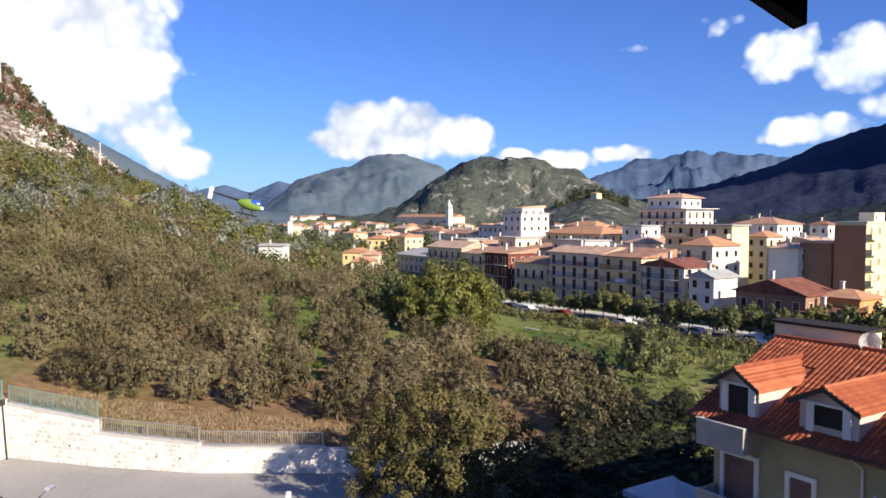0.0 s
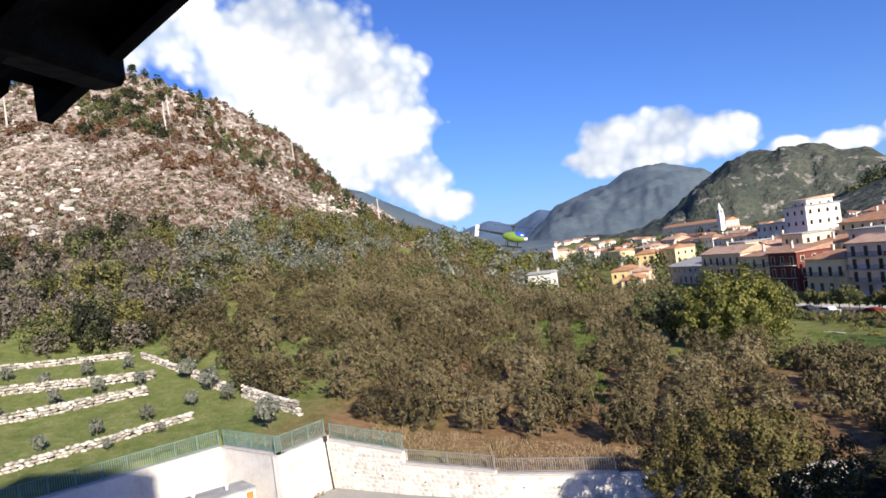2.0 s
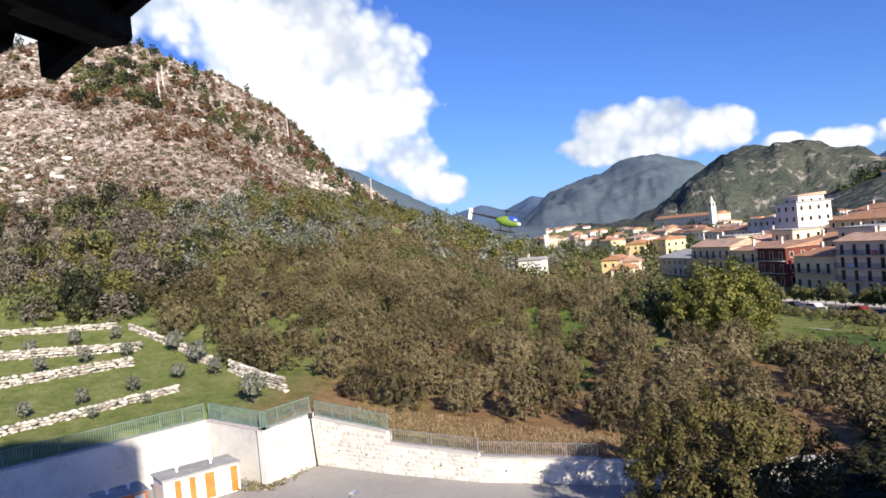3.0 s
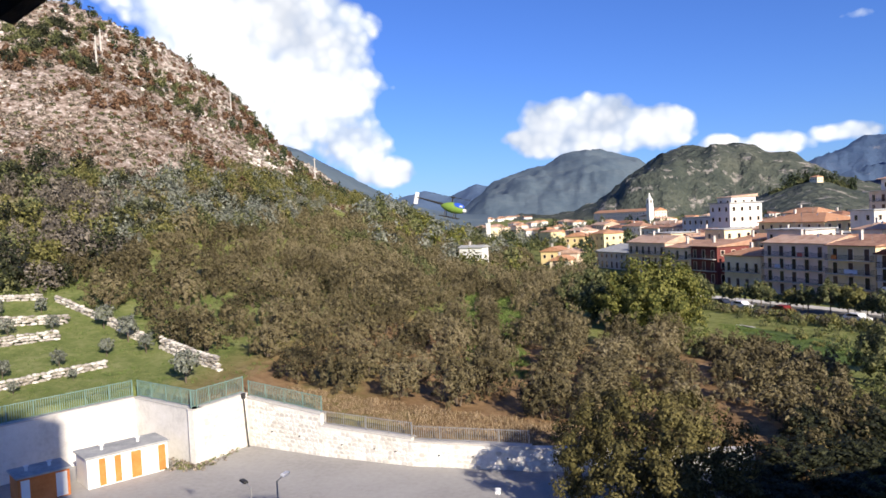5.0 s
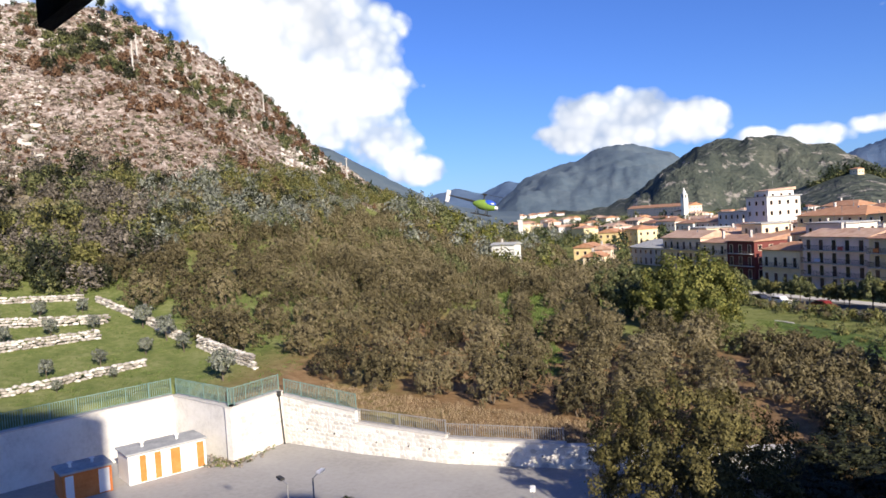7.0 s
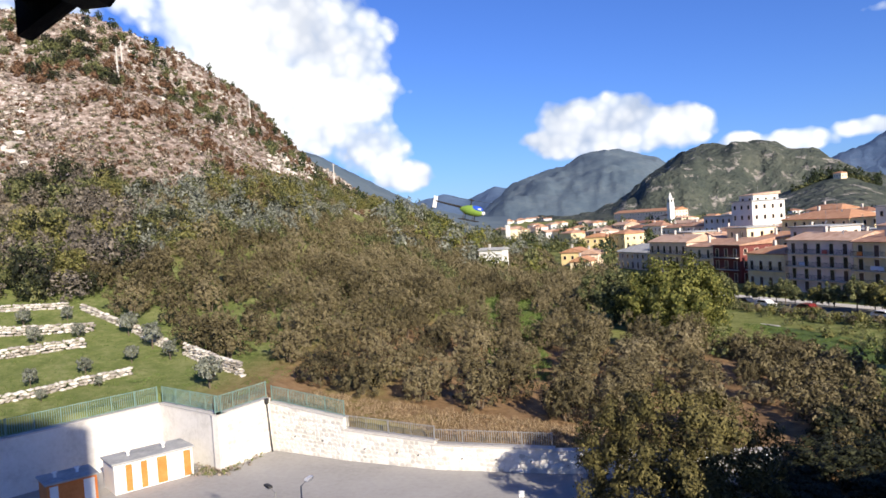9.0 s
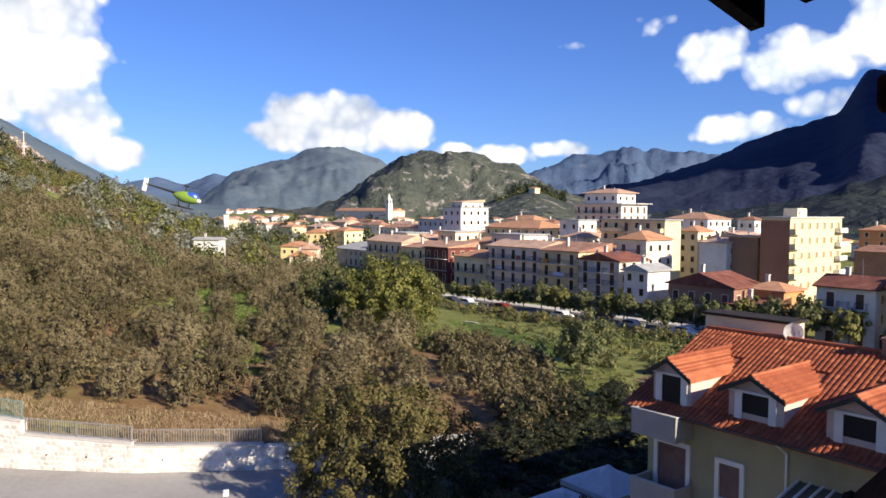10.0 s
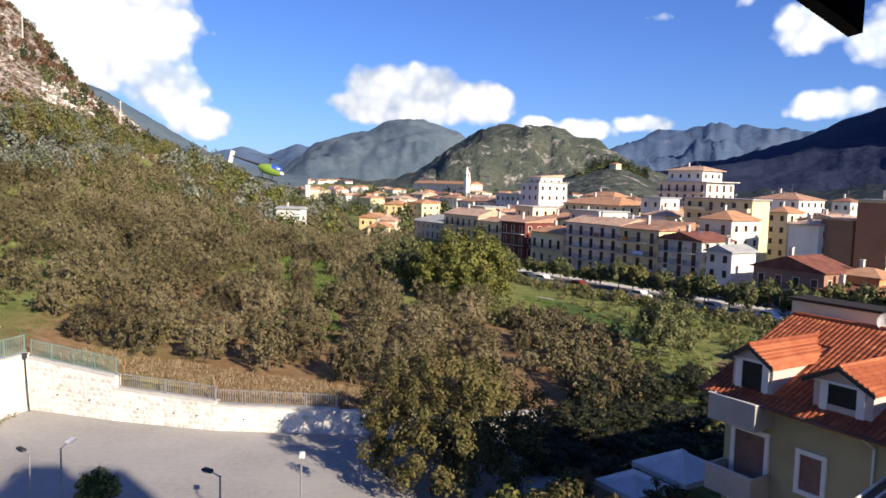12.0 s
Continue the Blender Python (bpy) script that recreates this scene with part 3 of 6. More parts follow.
# drain holes in the wall
for k, s_, z_ in ((4, 3.0, 1.6), (4, 6.2, 1.5), (5, 2.2, 1.2), (5, 5.4, 1.15), (5, 7.4, 1.1), (6, 2.4, 1.0), (6, 5.2, 1.0), (6, 8.0, 0.95)):
    wall = walls[k][0]
    part("drain_pipe", tube(bmesh.new(), (s_, -0.12, z_), (s_, 0.2, z_), 0.06), BLACKMETAL, wall, "dark drain spout").matrix_parent_inverse = Matrix()


# squared stones, proud of the mortar, on the walls nearest the yard
def stone_meshes():
    rows = []
    for k in range(6):
        r = random.Random(k)
        bm = bmesh.new()
        n = 6
        back = [bm.verts.new((math.cos(i * math.tau / n) * 0.5 * r.uniform(0.85, 1.1), 0.03, math.sin(i * math.tau / n) * 0.5 * r.uniform(0.8, 1.1))) for i in range(n)]
        face = [bm.verts.new((q.co.x * 0.84, -0.035 * r.uniform(0.6, 1.4), q.co.z * 0.84)) for q in back]
        bm.faces.new(face)
        for i in range(n):
            bm.faces.new((back[i], back[(i + 1) % n], face[(i + 1) % n], face[i]))
        bmesh.ops.recalc_face_normals(bm, faces=bm.faces)
        rows.append(mesh_of("stone", bm, STONE))
    return rows


def face_with_stones():
    meshes, r = stone_meshes(), random.Random(8)
    for wall, run, ha, hb in walls[3:]:
        at, z = [], 0.18
        while z < max(ha, hb) - 0.3:
            s = r.uniform(0.1, 0.4)
            while s < run - 0.2:
                w = r.uniform(0.4, 0.72)
                if z < ha + (hb - ha) * s / run - 0.32:
                    at.append((s + w / 2, z + r.uniform(-0.05, 0.05), w, r.uniform(0.34, 0.46)))
                s += w * 0.98
            z += 0.385
        for x, z, w, h in at[:300]:
            ob = part("stone", meshes[r.randrange(6)], None, wall)
            ob.matrix_basis = pose(x, 0.0, z, 0, r.choice((0, 180)) + r.uniform(-6, 6), 0) @ Matrix.Diagonal((w * 1.06, 1, h * 1.1, 1))


# ---- trees ----
def leaves_mesh(name, count, lobes, size, material, seed, hollow=0.35, drop=0.3):
    """A crown: small bent leaf sprays gathered in many clumps (x, y, z, radius, height)."""
    rng = np.random.default_rng(seed)
    lobes = np.array(lobes)
    vol = lobes[:, 3] ** 2
    which = rng.choice(len(lobes), count, p=vol / vol.sum())
    L = lobes[which]
    mid = np.array([0, 0, lobes[:, 2].min() * 0.7 + lobes[:, 2].max() * 0.3])
    away = L[:, :3] - mid
    away /= np.linalg.norm(away, axis=1)[:, None] + 1e-6
    v = rng.normal(size=(count, 3))
    v /= np.linalg.norm(v, axis=1)[:, None]
    rad = hollow + (1 - hollow) * rng.random(count) ** 0.6
    rad *= 1 + 0.35 * np.abs(rng.normal(size=count)) * (rng.random(count) < 0.3)
    c = L[:, :3] + v * rad[:, None] * np.stack([L[:, 3], L[:, 3], L[:, 4]], -1)
    s = size * (0.6 + 0.8 * rng.random(count))
    out = v * 0.9 + away * 0.5 + rng.normal(size=(count, 3)) * 0.2
    out[:, 2] += 0.2
    out /= np.linalg.norm(out, axis=1)[:, None]
    side = np.cross(out, rng.normal(size=(count, 3)))
    side /= np.linalg.norm(side, axis=1)[:, None]
    along = np.cross(out, side)
    along[:, 2] -= drop
    w = s * (0.75 + 0.45 * rng.random(count))
    p0 = c - along * s[:, None] * 0.5
    p1 = c + side * w[:, None] * 0.5 + out * s[:, None] * 0.12
    p2 = c + along * s[:, None] * 0.5
    verts = np.stack([p0 - side * w[:, None] * 0.35, p1, p2], 1).reshape(-1, 3)
    verts[:, 2] = np.maximum(verts[:, 2], 0.05)
    idx = np.arange(count) * 3
    faces = np.stack([idx, idx + 1, idx + 2], -1)
    me = bpy.data.meshes.new(name)
    me.from_pydata(verts.tolist(), [], faces.tolist())
    if material:
        me.materials.append(material)
    return me


def trunk_mesh(tall, r, limbs, seed, stems=1, spread=0.4):
    rng = random.Random(seed)
    bm = bmesh.new()
    for s in range(stems):
        a = rng.random() * 6.28
        lean = spread * (0.3 + rng.random()) if stems > 1 else 0.08
        foot = Vector((math.cos(a) * 0.15 * (stems > 1), math.sin(a) * 0.15 * (stems > 1), -0.15))
        mid = foot + Vector((math.cos(a) * lean * tall * 0.4, math.sin(a) * lean * tall * 0.4, tall * 0.55))
        end = mid + Vector((math.cos(a) * lean * tall * 0.35, math.sin(a) * lean * tall * 0.35, tall * 0.45))
        rr = r / math.sqrt(stems)
        tube(bm, foot, mid, rr, rr * 0.7, 7)
        tube(bm, mid, end, rr * 0.7, rr * 0.3, 6)
        for q in range(max(1, limbs // stems)):
            b = rng.random() * 6.28
            start = foot.lerp(end, 0.35 + 0.5 * rng.random())
            reach = tall * (0.25 + 0.25 * rng.random())
            tube(bm, start, start + Vector((math.cos(b) * reach, math.sin(b) * reach, reach * 0.7)), rr * 0.35, rr * 0.1, 5)
    return mesh_of("trunk", bm, BARK)


def make_lobes(rng, wide, tall, n, low):
    """Clumps of foliage that make up a crown with an uneven outline, from the height low to tall."""
    rows, many = [], n * 3
    mid = low + (tall - low) * 0.38
    sway = [rng.uniform(0.8, 1.15) for _ in range(7)]
    for i in range(many):
        a, t = i * 2.39996 + rng.uniform(-0.25, 0.25), (i + 0.5) / many
        up = 1 - 1.55 * t
        r = wide * rng.uniform(0.55, 1.0) * 0.36 / math.sqrt(many) * 1.9
        far = rng.uniform(0.6, 1.06) * sway[int(a * 7 / math.tau) % 7]
        flat = math.sqrt(max(0.0, 1 - up * up)) if up > 0 else 1 - 0.35 * up * up
        reach = (wide * 0.5 - r * 0.6) * far
        z = mid + up * ((tall - mid - r) * far if up > 0 else (mid - low - r * 0.5) / 0.55)
        rows.append((math.cos(a) * flat * reach, math.sin(a) * flat * reach, max(z, low + r * 0.5), r, r * rng.uniform(0.8, 1.35)))
    rows.append((0, 0, low + (tall - low) * 0.42, wide * 0.27, (tall - low) * 0.32))
    return rows


def make_tree(name, label, category, wide, tall, low, count, size, material, seed, trunk_r=0.12, stems=1, n=8, group=""):
    rng = random.Random(seed)
    tree = empty(name)
    tagged(tree, label, category, group)
    part("trunk", trunk_mesh(max(low + (tall - low) * 0.45, 0.8), trunk_r, 6, seed, stems), None, tree)
    part("crown", leaves_mesh("crown", count, make_lobes(rng, wide, tall, n, low), size, material, seed), None, tree)
    return tree


def stand(tree, x, y, turn=0.0, scale=1.0, zs=1.0, sink=0.0):
    tree.matrix_world = Matrix.Translation((x, y, spot(x, y) - sink)) @ Matrix.Rotation(turn, 4, "Z") @ Matrix.Diagonal((scale, scale, scale * zs, 1))
    return tree


def plant(tree, x, y, turn=0.0, scale=1.0, zs=1.0):
    m = Matrix.Translation((x, y, spot(x, y))) @ Matrix.Rotation(turn, 4, "Z") @ Matrix.Diagonal((scale, scale, scale * zs, 1))
    keep = tree.scale.copy()
    tree.scale = (1, 1, 1)
    made = copy_thing(tree, m)
    tree.scale = keep
    return made


def scatter_mesh(name, label, category, places, sorts, seed):
    """Many far plants or stones as one joined mesh: every place takes one of the sorts (numpy verts, faces, material slot)."""
    rng = np.random.default_rng(seed)
    V, Fa, Mi, at = [], [], [], 0
    for (x, y, z, s), k in zip(places, rng.integers(0, len(sorts), len(places))):
        v, f, mi = sorts[k]
        t = rng.random() * 6.28
        c, sn = math.cos(t), math.sin(t)
        w = v * s
        w = np.stack([w[:, 0] * c - w[:, 1] * sn + x, w[:, 0] * sn + w[:, 1] * c + y, w[:, 2] * (0.8 + 0.4 * rng.random()) + z], -1)
        V.append(w)
        Fa.append(f + at)
        Mi += [mi] * len(f)
        at += len(v)
    me = bpy.data.meshes.new(name)
    me.from_pydata(np.concatenate(V).tolist(), [], np.concatenate(Fa).tolist())
    me.polygons.foreach_set("material_index", Mi)
    return tagged(new(name, me), label, category, kind="stuff")


def tuft(count, wide, tall, size, seed, slot=0, low=0.0, n=4):
    """The bare arrays of a small crown for scatter_mesh."""
    me = leaves_mesh("tuft", count, make_lobes(random.Random(seed), wide, tall, n, low), size, None, seed)
    v = np.empty(len(me.vertices) * 3)
    me.vertices.foreach_get("co", v)
    f = np.array([p.vertices[:] for p in me.polygons])
    bpy.data.meshes.remove(me)
    return v.reshape(-1, 3), f, slot


def in_orchard(x, y):
    """The hazel orchard: behind the yard wall, up to the hill's scrub, with a grassy gap and a strip of bare rows."""
    az, d = math.degrees(math.atan2(-x, y)), math.hypot(x, y)
    if y < 63.5 + max(0, -x - 20) * 0.12 or x > 17 or d > 360:
        return False
    if x < -38 and y < 68.5 + (-43 - x) * 0.42:           # the terraces beside it
        return False
    if az > 43.5 or (az > 12 and spot(x, y) > (19 - max(0, az - 33) * 0.5 if az > 27 else 23)):
        return False
    if 10.0 < az < 14.2 and 90 < d < 142:                  # the grassy gap
        return False
    if abs(x - (8.2 - (y - 64) * 0.19)) < 1.6 and 60 < y < 90:   # the bare strip between the rows
        return False
    if x > 8.5 and y < 76:
        return False
    if y > 88 and x > 16.5 - (y - 95) * 0.26:
        return False
    if (y > 112 and x > -15) or (y > 106 and -13 < x < 10):
        return False
    if 11.4 < az < 15.2 and 222 < d < 262:              # the clearing of the farm building
        return False
    if az < 9 and d > 250:
        return False
    return True


rng = random.Random(5)
hazels = [make_tree("hazel_tree", "bushy hazel tree with browning autumn leaves in the orchard", "tree", w, t, 0.3, 3600, 0.235, HAZEL, 40 + i, 0.2, 4, 22, "hazel orchard trees")
          for i, (w, t) in enumerate(((6.0, 5.2), (5.6, 4.8), (6.3, 5.0), (5.5, 5.5)))]
near_spots, far_spots = [], []
for i in range(-36, 12):
    for j in range(0, 54):
        x, y = i * 6.1 + rng.uniform(-1.1, 1.1) + 1.5, 65.8 + j * 6.5 + rng.uniform(-1.1, 1.1)
        if in_orchard(x, y):
            (near_spots if math.hypot(x, y) < 158 else far_spots).append((x, y))
near_spots.sort(key=lambda q: math.hypot(*q))
far_spots += near_spots[290:]
near_spots = near_spots[:290]
for k, (x, y) in enumerate(near_spots):
    if k < 4:
        stand(hazels[k], x, y, rng.random() * 6.28)
    else:
        plant(hazels[k % 4], x, y, rng.random() * 6.28, rng.uniform(0.72, 1.14) * (0.66 if x > 5 else 1.0), rng.uniform(0.82, 1.08) * (0.8 if x > -14 and y < 84 else 1.0))
for k in range(11):                                    # one row of small trees down the middle of the gap
    d = 90 + k * 5.6
    plant(hazels[k % 4], -math.sin(radians(12.3)) * d + rng.uniform(-0.5, 0.5), math.cos(radians(12.3)) * d, rng.random() * 6.28, rng.uniform(0.55, 0.75), 1.0)
sorts = [tuft(720, 5.8, 4.9, 0.4, 70 + i, 0, 0.2, 10) for i in range(6)] + [tuft(720, 5.4, 4.6, 0.4, 80, 1, 0.2, 10)]
wood = scatter_mesh("orchard_trees", "rows of browning hazel trees up the slope", "trees", [(x, y, spot(x, y) - 0.2, rng.uniform(0.85, 1.15)) for x, y in far_spots], sorts, 3)
for m in (HAZEL, GREEN):
    wood.data.materials.append(m)

# ---- single trees ----
big = make_tree("hazel_tree", "large spreading hazel tree beside the yard wall", "tree", 14.6, 8.9, 0.2, 36000, 0.22, BIGHAZEL, 11, 0.4, 5, 52)
stand(big, -0.3, 48.8)
leafy = [make_tree("hazel_tree", "sunlit leafy hazel tree below the windows", "tree", 4.6, 5.2, 0.3, 5200, 0.2, BIGHAZEL, 44 + i, 0.2, 4, 24) for i in range(2)]
stand(leafy[0], 2.6, 32.4, 0.5, 0.95, 1.2)
stand(leafy[1], 7.2, 32.6, 2.5, 1.0, 1.25)
bush = make_tree("shrub", "leafy green shrub at the yard's edge", "shrub", 3.0, 2.8, 0.2, 1800, 0.24, WALNUT, 12, 0.08, 3, 6)
stand(bush, 6.0, 42.5)
plant(bush, -21.5, 42.0, 1.0, 1.0)
plant(bush, 2.9, 35.6, 2.0, 1.6, 1.2)
for k, (x, y, s, zs) in enumerate(((3.9, 30.8, 1.15, 1.3), (6.1, 30.2, 1.2, 1.22), (8.0, 29.6, 1.05, 1.3), (9.6, 28.6, 1.0, 1.35), (5.4, 34.0, 1.0, 1.25), (11.4, 39.2, 0.84, 1.0), (7.0, 43.0, 0.7, 1.0))):
    plant(leafy[k % 2], x, y, x, s, zs)
walnut = make_tree("walnut_tree", "broad yellow-green walnut tree behind the orchard", "tree", 18.5, 12.8, 1.2, 15000, 0.46, WALNUT, 13, 0.4, 1, 22)
stand(walnut, 1.2, 118)
second = make_tree("walnut_tree", "smaller green walnut tree beside the broad one", "tree", 12.0, 10.0, 1.0, 8000, 0.46, GREEN, 14, 0.3, 1, 16)
stand(second, -9.5, 127)
young = make_tree("lime_tree", "green leafy tree at the meadow's edge", "tree", 7.4, 8.0, 0.8, 5600, 0.34, GREEN, 15, 0.18, 1, 10)
stand(young, 23.5, 86.5)
maple = make_tree("street_tree", "green street tree along the road", "tree", 5.2, 6.5, 1.6, 1800, 0.4, GREEN, 16, 0.12, 1, 8, "street trees")
stand(maple, 45.0, 117)
yellow_tree = make_tree("street_tree", "yellowing street tree along the road", "tree", 4.6, 5.6, 1.4, 1700, 0.4, YELLOWISH, 17, 0.1, 1, 8, "street trees")
stand(yellow_tree, 33.5, 139)
for k in range(26):
    s = k / 25
    x, y = 7 + 48 * s + rng.uniform(-1.2, 1.2), 172 - 60 * s + rng.uniform(-1.2, 1.2)
    plant(yellow_tree if k % 4 == 1 else maple, x, y, rng.random() * 6, rng.uniform(0.6, 1.05))
for x, y, s in ((57, 112, 1.25), (59, 107, 1.2), (62, 104, 1.3), (66, 100, 1.2), (52, 110, 1.0), (71, 96, 0.9), (75, 92, 0.85), (26, 94, 0.55), (29, 98, 0.5)):
    plant(maple if rng.random() < 0.6 else yellow_tree, x, y, rng.random() * 6, s)

# hedge and thicket between the yard and the neighbouring house, shade put into the leaf colour
thick = make_tree("thicket_tree", "dense green thicket tree with leaves darkened to stand for shade", "tree", 6.5, 6.2, 0.3, 3400, 0.34, SHADELEAF, 18, 0.15, 3, 10, "thicket trees")
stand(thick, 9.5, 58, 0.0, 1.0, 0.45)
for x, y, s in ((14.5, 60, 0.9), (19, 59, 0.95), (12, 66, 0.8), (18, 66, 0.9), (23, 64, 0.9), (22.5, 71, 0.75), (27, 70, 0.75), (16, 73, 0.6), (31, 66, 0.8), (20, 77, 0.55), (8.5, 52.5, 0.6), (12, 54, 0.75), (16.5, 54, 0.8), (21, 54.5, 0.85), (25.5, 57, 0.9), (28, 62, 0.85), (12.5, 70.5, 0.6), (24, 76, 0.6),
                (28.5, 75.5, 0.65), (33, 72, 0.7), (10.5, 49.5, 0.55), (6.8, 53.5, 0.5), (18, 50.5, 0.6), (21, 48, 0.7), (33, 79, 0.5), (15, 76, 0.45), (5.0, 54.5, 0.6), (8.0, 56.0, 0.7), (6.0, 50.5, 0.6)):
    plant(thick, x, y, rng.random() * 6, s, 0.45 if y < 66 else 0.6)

# young olive trees on the terraces
olive = make_tree("olive_tree", "young olive tree on a grassy terrace", "tree", 1.9, 2.5, 0.7, 800, 0.19, OLIVE, 19, 0.06, 1, 6, "young olive trees")
stand(olive, -53, 68.0)
for x, y, s in ((-43.5, 61.3, 1.5), (-57.0, 70.2, 1.4), (-62.2, 72.6, 1.3), (-63, 52, 0.85), (-60.5, 56.5, 0.9), (-58, 61, 0.85), (-56, 65.5, 0.9), (-66.5, 47, 0.9),
                (-72, 62, 0.95), (-69.5, 66, 1.0), (-66.5, 69.4, 0.9), (-75, 57, 0.9), (-78, 66, 0.9), (-75.2, 70, 1.0), (-72, 73.5, 0.9), (-56.5, 53.8, 0.6), (-54.2, 58.6, 0.55), (-84, 66, 0.9), (-81, 61, 0.9)):
    plant(olive, x, y, rng.random() * 6, s)

# ---- scrub and rocks of the hill ----
def hill_spots(count, test, seed, size, az_range=(13, 62), d_range=(110, 420)):
    r, rows = random.Random(seed), []
    while len(rows) < count:
        az, d = r.uniform(*az_range), d_range[0] * (d_range[1] / d_range[0]) ** r.random()
        x, y = -math.sin(radians(az)) * d, math.cos(radians(az)) * d
        z = spot(x, y)
        if test(x, y, z, az, d):
            rows.append((x, y, z - 0.15, r.uniform(*size)))
    return rows


def on_slope(x, y, z, az, d):
    return z > 27 + 6 * noise.noise(Vector((x * 0.03, y * 0.03, 0)))


def scrub_belt(x, y, z, az, d):
    return (az > 24 and 6 < z < 33 + 6 * noise.noise(Vector((x * 0.04, y * 0.04, 2)))) and not in_orchard(x, y) and y > (71 + (-43 - x) * 0.42 if x > -75 else 81 - (-75 - x) * 0.67) and d > 84


def patches(level, seed, scale=0.025):
    return lambda x, y, z, az, d: on_slope(x, y, z, az, d) and noise.noise(Vector((x * scale, y * scale, seed))) > level


def near_crest(x, y, z, az, d):
    """A band a little below the hill's skyline, in patches."""
    s = (d - 70) / (260 + 6 * min(30, max(0, 40 - az)))
    return 0.74 < s < 0.97 and z > 40 and noise.noise(Vector((x * 0.035, y * 0.035, 6))) > -0.12


def put_stuff(name, label, category, spots, sorts, mats, seed):
    ob = scatter_mesh(name, label, category, spots, sorts, seed)
    for m in mats:
        ob.data.materials.append(m)


def stone(seed):
    bm = bmesh.new()
    bmesh.ops.create_icosphere(bm, subdivisions=1, radius=0.5)
    r = random.Random(seed)
    for q in bm.verts:
        q.co = q.co * r.uniform(0.65, 1.2)
        q.co.z *= 0.75
    v = np.array([q.co[:] for q in bm.verts])
    f = np.array([[q.index for q in p.verts] for p in bm.faces])
    bm.free()
    return v, f, 0


def belt(low, high):
    return lambda x, y, z, az, d: low < az < high and scrub_belt(x, y, z, az, d)


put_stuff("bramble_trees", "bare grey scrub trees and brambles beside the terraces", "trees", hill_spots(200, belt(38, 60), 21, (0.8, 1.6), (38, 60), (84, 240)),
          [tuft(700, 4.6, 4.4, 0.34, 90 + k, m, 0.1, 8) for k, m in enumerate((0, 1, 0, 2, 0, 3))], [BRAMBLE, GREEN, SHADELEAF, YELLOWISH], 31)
put_stuff("slope_olive_trees", "grey-green olive trees above the orchard", "trees", hill_spots(260, belt(20, 39.5), 30, (0.8, 1.45), (20, 39.5), (110, 400)),
          [tuft(700, 4.6, 4.5, 0.34, 80 + k, m, 0.1, 8) for k, m in enumerate((0, 1, 0, 2, 0, 3, 4))], [OLIVE, GREEN, HAZEL, SHADELEAF, YELLOWISH], 38)
put_stuff("yellowing_trees", "yellow-green trees at the foot of the rocky slope", "trees", hill_spots(130, lambda x, y, z, az, d: 21 < az < 34 and 27 < z < 36, 28, (0.9, 1.5), (21, 34)),
          [tuft(700, 4.6, 4.4, 0.34, 94, 0, 0.1, 8), tuft(700, 4.6, 4.4, 0.34, 95, 0, 0.1, 8), tuft(700, 4.6, 4.4, 0.34, 96, 1, 0.1, 8)], [YELLOWISH, GREEN], 37)
put_stuff("dark_bushes", "dark evergreen bushes high on the hillside", "bushes", hill_spots(90, lambda x, y, z, az, d: 39.5 < az < 47 and 262 < d < 318 and noise.noise(Vector((x * 0.04, y * 0.04, 3))) > -0.15, 71, (0.7, 1.5), (39.5, 47), (262, 318)) + hill_spots(60, lambda x, y, z, az, d: 33 < az < 38 and 275 < d < 325, 72, (0.5, 1.0), (33, 38), (275, 325)),
          [tuft(260, 4.2, 3.6, 0.5, 73, 0, 0, 6), tuft(260, 4.0, 3.2, 0.5, 74, 1, 0, 6)], [SHADELEAF, GREEN], 75)
put_stuff("dry_scrub", "dry grey-brown scrub on the burnt hillside", "scrub", hill_spots(13000, on_slope, 22, (0.3, 1.0)),
          [tuft(34, 2.2, 1.4, 0.7, 95, 0), tuft(34, 2.4, 1.2, 0.7, 96, 0), tuft(34, 2.4, 1.2, 0.7, 88, 0), tuft(34, 1.8, 1.5, 0.65, 97, 1), tuft(34, 2.0, 1.3, 0.65, 87, 2)], [SCRUB, RUSTY, GREEN], 32)
put_stuff("scorched_bushes", "rust-brown scorched bushes on the hillside", "bushes", hill_spots(260, patches(0.16, 4.0), 23, (0.6, 1.3)) + hill_spots(240, near_crest, 78, (0.5, 1.3), (20, 50), (220, 420)),
          [tuft(170, 3.2, 3.0, 0.55, 98, 0), tuft(170, 2.8, 3.4, 0.55, 99, 0)], [RUSTY], 33)
put_stuff("hill_pines", "small dark pines on the hill's crest", "pines", hill_spots(260, lambda x, y, z, az, d: on_slope(x, y, z, az, d) and d > 285 and d < 380 and noise.noise(Vector((x * 0.03, y * 0.03, 8))) > -0.1, 24, (0.7, 1.4)),
          [tuft(150, 2.6, 4.6, 0.55, 101, 0, 0.6), tuft(150, 3.4, 3.4, 0.55, 102, 1)], [CYPRESS, GREEN], 34)
put_stuff("hill_rocks", "pale limestone outcrops on the hillside", "rocks", hill_spots(5200, on_slope, 25, (0.25, 1.0)) + hill_spots(900, patches(0.22, 9.0, 0.02), 26, (0.6, 2.2)) + hill_spots(1900, lambda x, y, z, az, d: az > 31 and 275 < d < 350, 27, (0.5, 2.2), (31, 62), (275, 350)) + hill_spots(160, lambda x, y, z, az, d: az > 46 and 165 < d < 215, 29, (1.2, 3.6), (46, 62), (165, 215)) + hill_spots(420, lambda x, y, z, az, d: 24 < az < 30 and 42 < z < 54, 70, (0.9, 3.0), (24, 30), (200, 420)),
          [stone(1), stone(2), stone(3), stone(4)], [DRYSTONE], 35)
